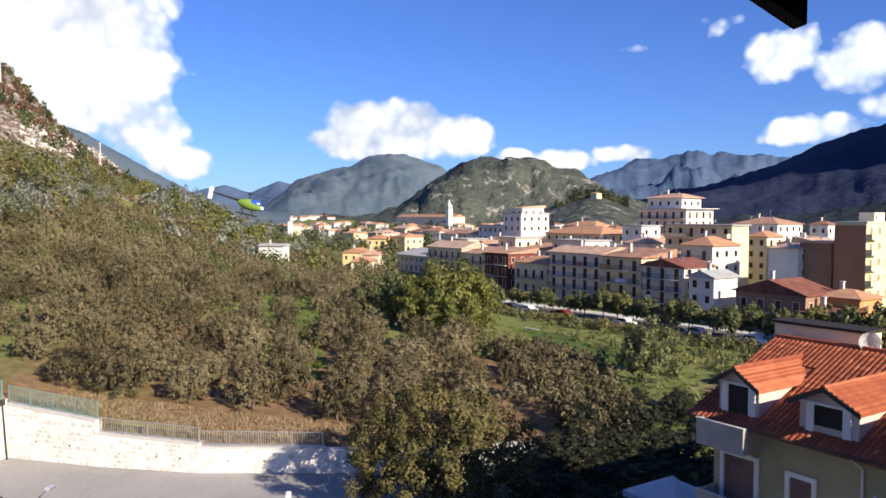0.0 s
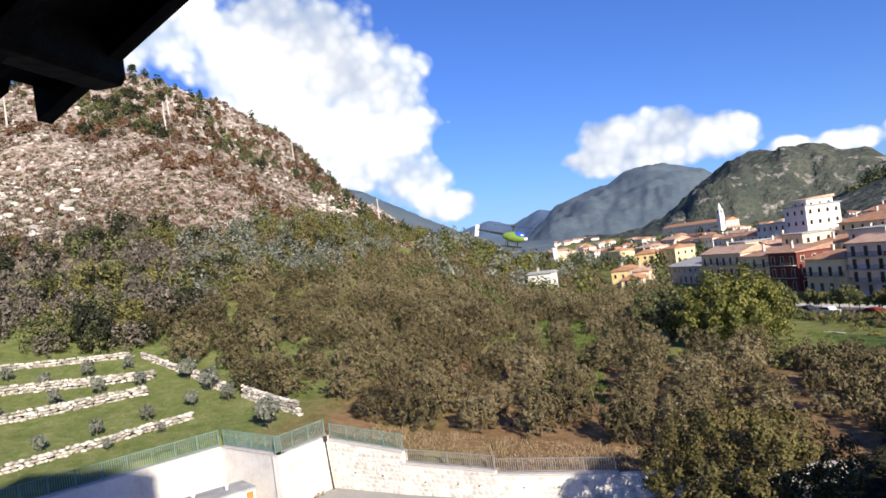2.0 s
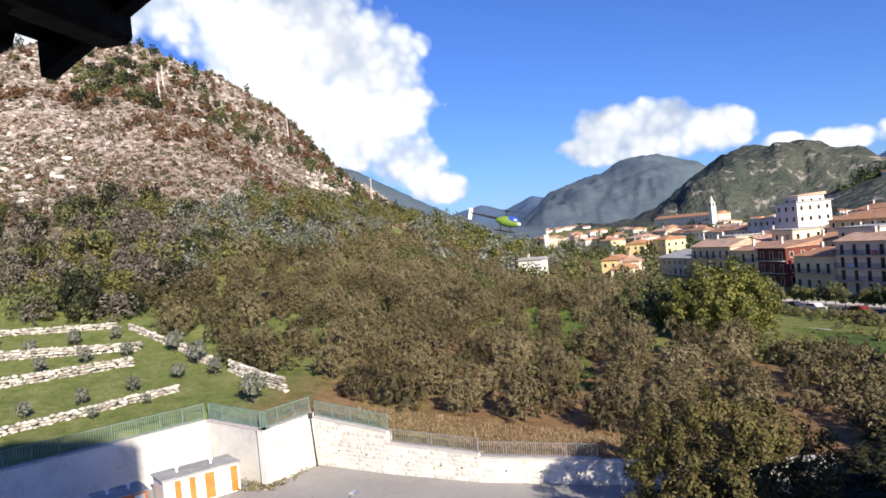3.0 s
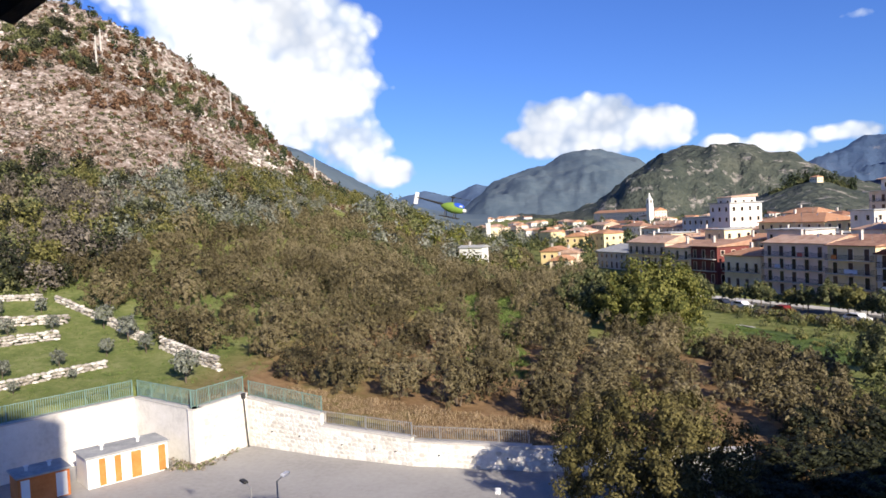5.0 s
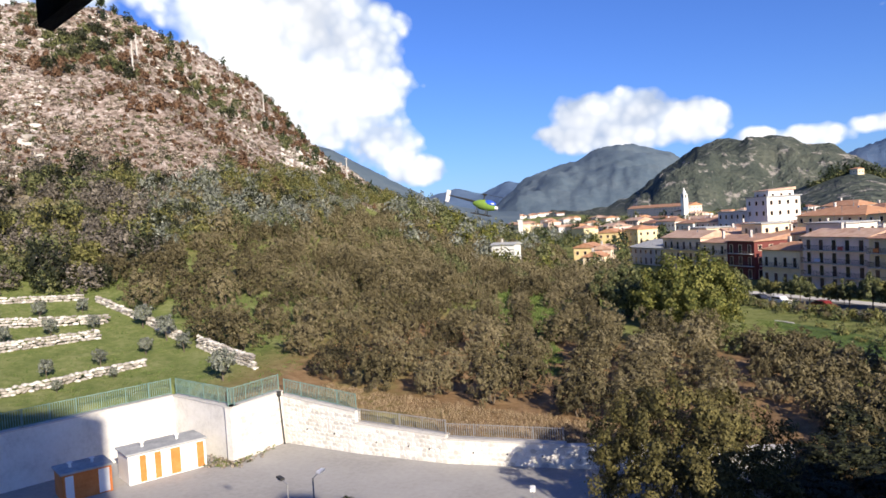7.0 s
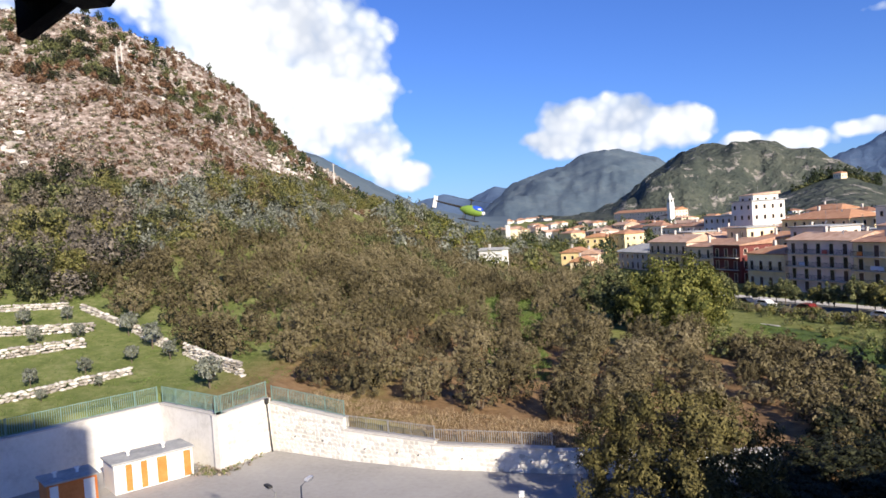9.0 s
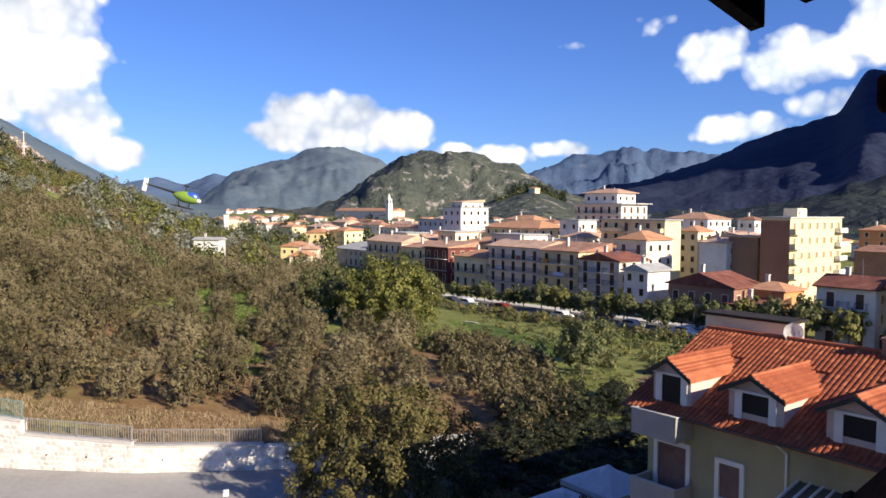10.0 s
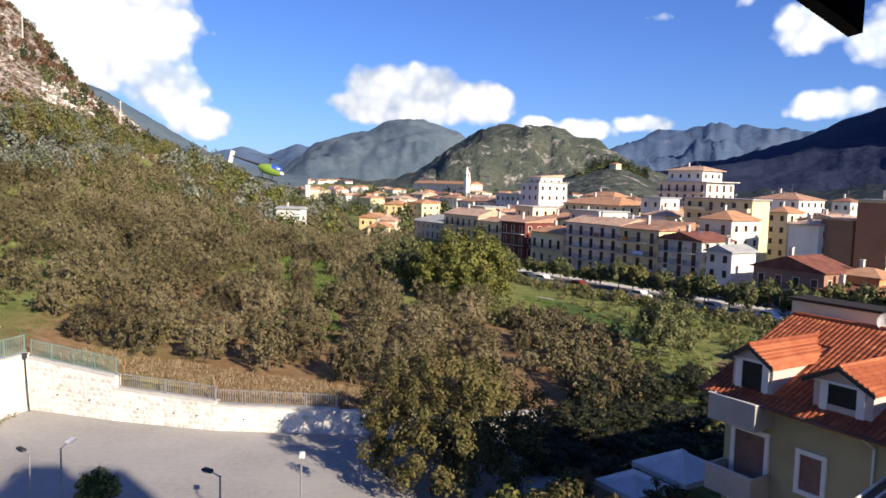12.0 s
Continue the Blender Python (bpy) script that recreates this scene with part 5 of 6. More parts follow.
def dish(parent, x, y, z, r):
    bm = bmesh.new()
    rings = []
    for i in range(4):
        rr = r * i / 3
        rings.append([bm.verts.new((math.cos(a) * rr, math.sin(a) * rr, 0.35 * rr * rr / r)) for a in [k * math.tau / 14 for k in range(14)]] if i else [bm.verts.new((0, 0, 0))])
    for k in range(14):
        j = (k + 1) % 14
        bm.faces.new((rings[0][0], rings[1][k], rings[1][j]))
        for i in (1, 2):
            bm.faces.new((rings[i][k], rings[i + 1][k], rings[i + 1][j], rings[i][j]))
    bmesh.ops.solidify(bm, geom=bm.faces[:], thickness=0.02)
    bowl = part("satellite_dish", bm, WHITEPAINT, parent, "white satellite dish")
    bowl.matrix_basis = Matrix.Translation((x, y, z + r + 0.3)) @ pose(0, 0, 0, 65, 0, -20)
    part("stand", tube(bmesh.new(), (0, 0, 0), (0, -(r + 0.5), -0.4), 0.03), GREYMETAL, bowl)
    return bowl


# the front row, along the road
build_house("beige four-storey house with balconies and a brown roof", 4.5, 218.6, 11.5, 10, 9.0, P["sand"], OLDTILE, "shed", 1.6, balconies=True, runs=((0.3, 0.4), (0.78, 0.3)))
build_house("dark red brick house with balconies", 10.9, 209.0, 10.7, 10, 9.6, P["red"], OLDTILE, "shed", 1.3, balconies=True)
build_house("cream house with an orange hipped roof", 18.0, 194.5, 12.6, 10, 7.8, P["cream"], ORANGETILE, "hip", 1.7, balconies=True)
build_house("pinkish grey apartment house with long balconies", 25.1, 180.0, 17.8, 11, 11.2, P["pink"], OLDTILE, "gable", 1.5, 4, balconies=True, category="apartment house", dishes=1, runs=((0.25, 0.44), (0.75, 0.44)))
build_house("ochre apartment house with balconies and brown roof", 34.4, 162.4, 11.1, 10, 11.1, P["ochre"], OLDTILE, "shed", 1.6, 4, balconies=True, category="apartment house")
build_house("grey gabled apartment house with balconies", 40.3, 151.6, 10.5, 9, 9.8, P["grey"], DARKTILE, "front_gable", 1.5, 4, balconies=True, runs=((0.3, 0.5), (0.8, 0.3)), category="apartment house", dishes=2)
build_house("small house with a greenish roof and a white side wall", 46.3, 140.6, 5.6, 7.0, 8.4, P["pale"], ROOFFELT, "front_gable", 1.2, blank_side=True)
build_house("low house with a red roof in the shade", 51.5, 131.0, 13.0, 9, 6.8, P["brown"], DARKTILE, "front_gable", 2.2, balconies=True)
build_house("red-walled low house beside the road", 57.8, 121.0, 7.0, 7, 4.2, P["red"], DARKTILE, "shed", 1.2)
build_house("orange house behind the street trees", 62.2, 123.8, 7.2, 7, 6.5, P["orange"], ORANGETILE, "hip", 1.2)
build_house("white two-storey house with a red roof", 64.5, 105.8, 8.3, 8, 8.8, P["pale"], DARKTILE, "gable", 1.6, balconies=True, runs=((0.2, 0.2), (0.5, 0.2), (0.8, 0.2)))
build_house("white house with balconies and a brown tiled roof", 70.0, 97.4, 6.0, 7, 9.3, P["white"], DARKTILE, "gable", 1.5, balconies=True, dishes=1)
build_house("pale house beyond the white ones", 75.0, 90.0, 6.5, 7, 7.5, P["cream"], OLDTILE, "gable", 1.4)
build_house("brown-roofed houses behind the walnut tree", -6.1, 238.3, 19.4, 11, 10.0, P["sand"], OLDTILE, "gable", 2.0, balconies=True, dishes=1)
build_house("long warehouse with a pale grey-green roof", -18.8, 272.2, 23.0, 22, 5.8, P["grey"], ROOFFELT, "gable", 2.2, blank_side=True, chimney=False)
# second rows
build_house("grey-white apartment tower with small windows", 12.4, 288.4, 15.9, 11, 16.2, P["blue"], ROOFFELT, "flat", 0, 5, category="apartment house")
build_house("bright white apartment tower", 20.8, 270.2, 10.2, 13, 20.8, P["white"], ROOFFELT, "flat", 0, 6, category="apartment house")
build_house("white upper storey with a tiled roof", 23.5, 271.5, 7.0, 10, 22.8, P["white"], OLDTILE, "shed", 0.8, 7, chimney=False)
build_house("cream house with a broad orange hipped roof", 33.3, 247.7, 25.6, 14, 14.2, P["yellow"], ORANGETILE, "hip", 2.4, dishes=2)
build_house("white cube-shaped house with a roof terrace", 52.8, 221.7, 7.5, 8, 17.0, P["pale"], ROOFFELT, "flat", 0, 5)
build_house("yellow apartment house with recessed balconies", 57.2, 193.2, 20.0, 6.6, 17.6, P["yellow"], ROOFFELT, "flat", 0, 6, balconies=True, category="apartment house", dishes=1, blank_side=True, solid=P["yellow"], runs=((0.2, 0.36), (0.78, 0.4)))
build_house("tall pale apartment house with wide balconies", 67.3, 259.6, 20.5, 14, 22.2, P["pale"], CONCRETE, "flat", 0, 7, balconies=True, category="apartment house", over=1.3, side_doors=True)
build_house("tiled penthouse on the tall apartment house", 71.0, 260.5, 14.5, 10, 26.0, P["white"], OLDTILE, "hip", 1.6, 8, category="apartment house", dishes=2, over=1.0)
build_house("white house with a red hipped roof and dishes", 90.5, 233.5, 15.2, 13, 17.4, P["white"], OLDTILE, "hip", 2.0, dishes=3)
build_house("cream house with an orange roof", 77.2, 190.1, 5.8, 7, 14.6, P["cream"], ORANGETILE, "hip", 1.4)
build_house("blank blue-white gable wall of a house", 69.7, 159.7, 6.7, 8, 13.0, P["blue"], OLDTILE, "shed", 0.8, blank_front=True)
build_house("brown brick house beside the tall block", 74.6, 155.8, 6.7, 8, 14.4, P["brown"], OLDTILE, "flat", 0, blank_front=True)
block = build_house("tall yellow apartment block with a blank brown brick end wall", 77.6, 147.6, 6.1, 22.5, 18.6, P["lemon"], CONCRETE, "flat", 0, 6, category="apartment house", blank_front=True, over=0.25, dishes=3, side_pane="blind")
part("end_wall", boxes((-0.06, 6.1, -0.12, 0.0, 0, 18.5)), P["brick"], block, "blank brown brick end wall")
for f in range(6):
    for s in (1.2, 20.8):
        slab, rail = balcony_meshes(3.5, P["white"] if s > 9 else P["lemon"])
        bal = part("balcony", slab, None, block, "curved white balcony" if s > 9 else "")
        bal.matrix_basis = pose(6.1, s + 0.3, 0.9 + f * 3.0, 0, 0, 90)
        part("parapet", rail, None, bal)
part("stair_head", boxes((1.5, 4.5, 6, 10, 18.9, 21.0), bevel=0.03), P["cream"], block)
build_house("orange-red house with a tiled roof up the slope", 147.4, 219.8, 8.7, 9.6, 14.2, P["orange"], ORANGETILE, "hip", 1.6)
build_house("yellow house up the slope", 158.0, 216.0, 5.0, 6, 12.0, P["yellow"], ORANGETILE, "hip", 1.2)
build_house("long low brick building behind the tall block", 110.6, 166.6, 24.0, 9, 10.6, P["brown"], OLDTILE, "shed", 1.2, blank_side=True, blank_front=True)
build_house("white house far up the town", 119.7, 243.6, 6.0, 6, 17.0, P["white"], OLDTILE, "hip", 1.2)
build_house("pale houses with red roofs in the upper town", 63.2, 302.2, 8.2, 7, 14.6, P["white"], OLDTILE, "hip", 1.5)
build_house("pale house with a red roof in the upper town", 55.3, 341.4, 18.7, 9, 15.6, P["pale"], ORANGETILE, "hip", 2.0)
# the left end of the town, farther off
for lab, x, y, w, d, h, mat, rf, kd in (
        ("yellow gabled house at the town's edge", -41.0, 290, 9.5, 9, 5.5, "brightyellow", ORANGETILE, "front_gable"),
        ("sand-coloured gabled house at the town's edge", -33.0, 281, 7.5, 9, 5.0, "sand", OLDTILE, "front_gable"),
        ("small white gabled house at the town's edge", -35.0, 270, 7.0, 8, 3.0, "cream", ORANGETILE, "front_gable"),
        ("orange house behind the yellow one", -38.0, 350, 10, 10, 9.0, "brightyellow", ORANGETILE, "front_gable"),
        ("yellow house with an orange roof", -26.0, 352, 12, 10, 10.0, "yellow", ORANGETILE, "hip"),
        ("white house with a red roof", -3.4, 394.2, 15, 10, 10.4, "white", OLDTILE, "hip"),
        ("pale house with brown roof", -14.4, 440, 18.8, 9, 11.0, "pale", OLDTILE, "hip"),
        ("white house in the middle of the town", 5.6, 435, 16, 9, 11.6, "white", OLDTILE, "gable"),
        ("pink house with a brown roof", -44, 410, 17, 11, 10.5, "pink", OLDTILE, "hip"),
        ("red house with a long brown roof", -34, 470, 16, 10, 12.0, "sand", OLDTILE, "gable")):
    build_house(lab, x, y, w, d, h, P[mat], rf, kd, 1.7, base=float(land(x, y)) - 2.0, turn=-14 if kd == "front_gable" else TURN)
convent = build_house("long pink convent with a red roof", -58, 850, 118, 14, 18.5, P["pink"], ORANGETILE, "gable", 3.0, 3, category="convent", bays=22, base=8.0)
tower = empty("bell_tower", Matrix.Translation((2.5, 700, 6)) @ Matrix.Rotation(radians(TURN), 4, "Z"))
tagged(tower, "white church bell tower with a pointed top", "tower")
part("shaft", boxes((-2.3, 2.3, -2.3, 2.3, 0, 19.5), (-2.55, 2.55, -2.55, 2.55, 15.0, 15.6)), P["white"], tower)
part("belfry", boxes((-2.0, 2.0, -2.0, 2.0, 19.5, 23.5), (-2.25, 2.25, -2.25, 2.25, 23.1, 23.6)), P["white"], tower)
part("spire", tube(bmesh.new(), (0, 0, 23.5), (0, 0, 29.0), 2.0, 0.3, 8), P["white"], tower)
# flat near-black panels take the place of the belfry's unlit openings
for s in (-1, 1):
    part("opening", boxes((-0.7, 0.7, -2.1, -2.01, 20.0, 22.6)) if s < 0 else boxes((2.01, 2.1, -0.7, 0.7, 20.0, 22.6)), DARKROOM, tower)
chim = empty("chimney_tower", Matrix.Translation((-86, 405, spot(-86, 405))))
tagged(chim, "slender white tower among the valley trees", "tower")
part("shaft", boxes((-1.1, 1.1, -1.1, 1.1, 0, 12.0), bevel=0.1), P["white"], chim)
part("cap", boxes((-1.3, 1.3, -1.3, 1.3, 12.0, 12.5)), P["white"], chim)
hut = build_house("low white farm building in the orchard", -62, 243, 8.5, 5, 10.0, P["white"], ROOFFELT, "gable", 0.7, base=float(land(-58, 243)), turn=-12, floors=1)
villa = build_house("small villa on the wooded hillock", 146, 752, 9, 7, 42.5, P["cream"], ORANGETILE, "hip", 1.4, base=35.0, chimney=False)

# the crowded blocks between them: lower houses wherever a plot is free
fill = random.Random(23)
for across in (139.0, 154.0, 170.0, 188.0, 207.0, 228.0):
    along = -250.0
    while along < -50:
        w, d = fill.uniform(8, 14), fill.uniform(8.5, 11.5)
        free = all(along + w + 1 < pa or pa + pw + 1 < along or across + d + 1 < pb or pb + pd + 1 < across for pa, pb, pw, pd in PLOTS)
        p = U * along + V2 * across
        if free and p.x / p.y < 0.5 and p.x > -30:
            roof, kd = fill.choice(((OLDTILE, "hip"), (ORANGETILE, "hip"), (OLDTILE, "gable"), (ORANGETILE, "shed"), (ROOFFELT, "flat"), (OLDTILE, "front_gable")))
            tint = fill.choice(("white", "pale", "cream", "pink", "yellow", "sand", "grey"))
            build_house(f"{tint} plastered town house with a {'flat grey' if kd == 'flat' else 'tiled'} roof", p.x, p.y, w, d, fill.uniform(9.5, 13.5), P[tint], roof, kd,
                        fill.uniform(1.2, 2.0), balconies=fill.random() < 0.4, dishes=fill.choice((0, 1, 1, 2)))
            along += w + fill.uniform(1.5, 5)
        else:
            along += 3.0

# scattered far houses, up the valley and over the town
town_far = random.Random(91)
for k in range(96):
    az = town_far.uniform(-12, 13.5) if k < 66 else town_far.uniform(-38, -12)
    d = town_far.uniform(420, 760) if k < 66 else town_far.uniform(280, 430)
    x, y = -math.sin(radians(az)) * d, math.cos(radians(az)) * d
    w, dp, hh = town_far.uniform(9, 17), town_far.uniform(8, 12), town_far.uniform(5.5, 9.5)
    b = float(land(x, y)) - 1.0
    mat = P[town_far.choice(("white", "pale", "cream", "pink", "yellow", "sand", "white"))]
    hs = empty("house", Matrix.Translation((x, y, b)) @ Matrix.Rotation(radians(TURN + town_far.choice((0, 90, 8, -10))), 4, "Z"))
    tagged(hs, "distant pale house with a tiled roof", "house", "distant houses")
    part("wall", boxes((0, w, 0, dp, 0, hh)), mat, hs)
    part("roof", roof_bm(w, dp, hh, 1.6, 0.4, town_far.choice(("hip", "gable"))), town_far.choice((OLDTILE, ORANGETILE, OLDTILE)), hs)
    for fl in range(int(hh / 3)):
        for i in range(3):
            part("window", WIN["window"][1], None, hs).matrix_basis = pose(w * (i + 0.5) / 3, -0.02, 1.2 + fl * 3.0)
for k in range(40):                              # the far village
    az = town_far.uniform(8.5, 14.0)
    d = town_far.uniform(1250, 1500)
    x, y = -math.sin(radians(az)) * d, math.cos(radians(az)) * d
    hs = empty("house", Matrix.Translation((x, y, float(land(x, y)) - 1)) @ Matrix.Rotation(town_far.random() * 3, 4, "Z"))
    tagged(hs, "tiny white house of a far village", "house", "far village houses")
    w, hh = town_far.uniform(7, 14), town_far.uniform(4, 6.5)
    part("wall", boxes((0, w, 0, 9, 0, hh)), P["white"], hs)
    part("roof", roof_bm(w, 9, hh, 1.8, 0.4, "gable"), OLDTILE, hs)
put_stuff("town_trees", "green trees between the houses of the town", "trees",
          [(x, y, spot(x, y) - 0.3, s) for x, y, s in ((rng.uniform(-110, 150), rng.uniform(230, 720), rng.uniform(0.9, 1.7)) for _ in range(300)) if x / y < 0.6 and -x / y < 0.2],
          [tuft(160, 5.0, 6.5, 0.8, 120, 0), tuft(160, 4.2, 7.5, 0.8, 121, 1)], [GREEN, CYPRESS], 47)
put_stuff("hill_cypresses", "dark cypresses round the villa", "trees",
          [(-math.sin(radians(-a)) * 775, math.cos(radians(-a)) * 775, 20 + 775 * math.tan(radians(1.75 * math.exp(-((a - 11.2) / 3.2) ** 2))) - 7, rng.uniform(0.8, 1.3)) for a in [8.4 + 0.06 * i for i in range(90)]],
          [tuft(120, 4.5, 13.0, 1.2, 122, 0), tuft(120, 7, 8.0, 1.2, 123, 1)], [CYPRESS, GREEN], 48)


# ---- parked cars along the road ----
def build_car(paint, label):
    car = empty("car")
    tagged(car, label, "car", "cars parked along the road")
    bm = bmesh.new()
    prism(bm, [(-2.1, 0.35), (2.1, 0.35), (2.12, 0.75), (1.2, 0.92), (0.65, 1.42), (-1.1, 1.46), (-1.95, 0.98), (-2.12, 0.8)], -0.85, 0.85)
    bmesh.ops.bevel(bm, geom=bm.edges[:], offset=0.07, segments=2, affect="EDGES")
    body = part("body", bm, paint, car)
    for sy in (-1, 1):
        bm = bmesh.new()
        prism(bm, [(-1.5, 0.98), (0.95, 0.96), (0.58, 1.36), (-1.02, 1.39)], sy * 0.853, sy * 0.865)
        part("side_window", bm, DARKPANE, body)
        for x in (-1.3, 1.3):
            wheel = part("wheel", tube(bmesh.new(), (x, sy * 0.66, 0.32), (x, sy * 0.88, 0.32), 0.32, 0.32, 14), BLACKMETAL, car)
            part("rim", tube(bmesh.new(), (x, sy * 0.88, 0.32), (x, sy * 0.9, 0.32), 0.18, 0.18, 10), GREYMETAL, wheel)
    return car


PAINTS = [glassy("white_car_paint", (0.75, 0.75, 0.75), 0.3), glassy("silver_car_paint", (0.4, 0.41, 0.42), 0.3), glassy("dark_car_paint", (0.03, 0.035, 0.05), 0.25), glassy("red_car_paint", (0.16, 0.02, 0.02), 0.3)]
CARS = [build_car(p, l) for p, l in zip(PAINTS, ("white parked hatchback car", "silver parked hatchback car", "dark blue parked hatchback car", "red parked hatchback car"))]
way = (Vector((90, 60)) - Vector((-4, 176))).normalized()
side = Vector((-way.y, way.x))
used = [0, 0, 0, 0]
for k in range(23):
    s = 12 + k * 4.9
    if k in (2, 5, 7, 8, 11, 13, 15, 18, 20):
        continue
    p = Vector((-4, 176)) + way * s + side * (1.4 if k % 5 else 7.6)
    m = pose(p.x, p.y, 0.06, 0, 0, math.degrees(math.atan2(way.y, way.x)))
    c = (0, 1, 0, 2, 0, 1, 3)[k % 7]
    if used[c]:
        copy_thing(CARS[c], m)
    else:
        CARS[c].matrix_world = m
    used[c] += 1
copy_thing(CARS[2], pose(34.5, 87.0, 0.06, 0, 0, 40))


# ---- washing on the balconies, awnings ----
def build_laundry(x, y, z, wide, tall, material, label):
    sheet = empty("laundry", Matrix.Translation((x, y, z)) @ Matrix.Rotation(radians(TURN), 4, "Z"))
    tagged(sheet, label, "laundry", "washing on the balconies")
    bm = bmesh.new()
    n = 9
    top = [bm.verts.new((wide * i / (n - 1), -1.16 - 0.03 * math.sin(i * 2.1), 0.98)) for i in range(n)]
    low = [bm.verts.new((wide * i / (n - 1), -1.18 - 0.06 * math.sin(i * 2.1 + 0.6), 0.98 - tall - 0.05 * math.sin(i * 1.3))) for i in range(n)]
    for i in range(n - 1):
        bm.faces.new((top[i], top[i + 1], low[i + 1], low[i]))
    bmesh.ops.recalc_face_normals(bm, faces=bm.faces)
    bmesh.ops.solidify(bm, geom=bm.faces[:], thickness=0.015)
    part("cloth", bm, material, sheet)


BLUECLOTH = surface("pale_blue_cloth", [(0.3, 0.38, 0.6), (0.45, 0.52, 0.7), (0.6, 0.65, 0.78)], 1.0, 0.9, 0.1, 4.0)
REDCLOTH = surface("red_cloth", [(0.3, 0.06, 0.05), (0.42, 0.1, 0.08), (0.5, 0.16, 0.12)], 1.0, 0.9, 0.1, 4.0)
for x, y, along, z, wide, tall, mat, lab in ((34.4, 162.4, 5.0, 5.7, 3.0, 0.8, BLUECLOTH, "pale blue washing hung over a balcony rail"), (40.3, 151.6, 2.0, 3.1, 1.2, 1.1, WHITEPAINT, "white sheet hung over a balcony rail"),
                                           (25.1, 180.0, 11.0, 8.4, 1.4, 0.8, REDCLOTH, "red washing hung over a balcony rail"), (25.1, 180.0, 4.5, 5.7, 1.6, 0.7, BLUECLOTH, "pale blue washing hung over a balcony rail"),
                                           (34.4, 162.4, 2.0, 8.4, 1.2, 0.8, ORANGEPAINT, "orange washing hung over a balcony rail")):
    p = Vector((x, y)) + U * along
    build_laundry(p.x, p.y, z, wide, tall, mat, lab)

# ---- the neighbouring house ----
NB = pose(11.72, 33.3, 0, 0, 0, TURN)             # its front's far end; x along the front, y into the house
EAVE, PITCH, DEPTH, LONG = 11.0, 0.43, 13.0, 17.0
nb = empty("house", NB)
tagged(nb, "cream-walled house with red tiled roof, dormers and balconies", "house")
part("wall", boxes((0.35, LONG, 0.4, DEPTH, 0, EAVE - 0.15)), P["olive"], nb)


def slope_z(y):
    """The front roof slope's height."""
    return EAVE + PITCH * (y + 0.35)


RIDGE_Y = 6.4
bm = bmesh.new()
prism(bm, [(-0.5, EAVE - 0.14), (RIDGE_Y, slope_z(RIDGE_Y) - 0.16), (DEPTH + 0.5, EAVE - 0.14), (DEPTH + 0.5, EAVE), (RIDGE_Y, slope_z(RIDGE_Y)), (-0.5, EAVE)], -0.5, LONG + 0.4,
      m=Matrix(((0, 1, 0, 0), (1, 0, 0, 0), (0, 0, 1, 0), (0, 0, 0, 1))))
nb_roof = part("roof", bm, TILE, nb)
part("gutter", tube(bmesh.new(), (-0.5, -0.56, EAVE - 0.02), (LONG + 0.4, -0.56, EAVE - 0.02), 0.07), SHUTTER, nb)
part("downpipe", tube(tube(bmesh.new(), (7.0, 0.3, 0), (7.0, 0.3, EAVE - 0.6), 0.05), (7.0, 0.3, EAVE - 0.6), (7.0, -0.5, EAVE - 0.1), 0.05), WHITEPAINT, nb)


NBSHUTTER = surface("pinkish_brown_shutter", [(0.15, 0.09, 0.07), (0.22, 0.135, 0.11), (0.28, 0.18, 0.15)], 1.5, 0.7, 0.1, 12.0)


def nb_window(x, z, w, h, door=False):
    win = part("window", ring(x - w / 2, x + w / 2, z, z + h, 0.2, 0.28, 0.42), WHITEPAINT, nb, "white stone surround")
    n = int(h / 0.07)
    bm = bmesh.new()
    prism(bm, [(0.41, z)] + [(0.385 - 0.02 * (i % 2), z + h * i / (2 * n)) for i in range(2 * n + 1)] + [(0.41, z + h)], x - w / 2, x + w / 2,
          m=Matrix(((0, 1, 0, 0), (1, 0, 0, 0), (0, 0, 1, 0), (0, 0, 0, 1))))
    part("shutter", bm, NBSHUTTER, win, "closed brown roller shutter")


nb_window(4.55, 7.75, 0.95, 1.5)
nb_window(4.55, 4.5, 0.95, 1.5)
nb_window(10.6, 7.75, 0.95, 1.5)
nb_window(13.6, 7.75, 0.95, 1.5)
nb_window(1.7, 7.2, 1.5, 2.2)
nb_window(1.7, 4.0, 1.5, 2.2)
# balconies at the far end of the front, and the one cut into the roof
for z in (3.7, 6.9, 10.1):
    bal = part("balcony", boxes((0.4, 2.75, -0.95, 0.4, z - 0.18, z), bevel=0.02), P["aged"], nb, "white plastered balcony")
    part("parapet", boxes((0.4, 2.75, -0.95, -0.83, z, z + 0.95), (0.4, 0.52, -0.83, 0.4, z, z + 0.95), (2.63, 2.75, -0.83, 0.4, z, z + 0.95), bevel=0.015), P["aged"], bal)
    part("coping", boxes((0.36, 2.79, -0.99, -0.79, z + 0.95, z + 1.0), bevel=0.01), CONCRETE, bal)


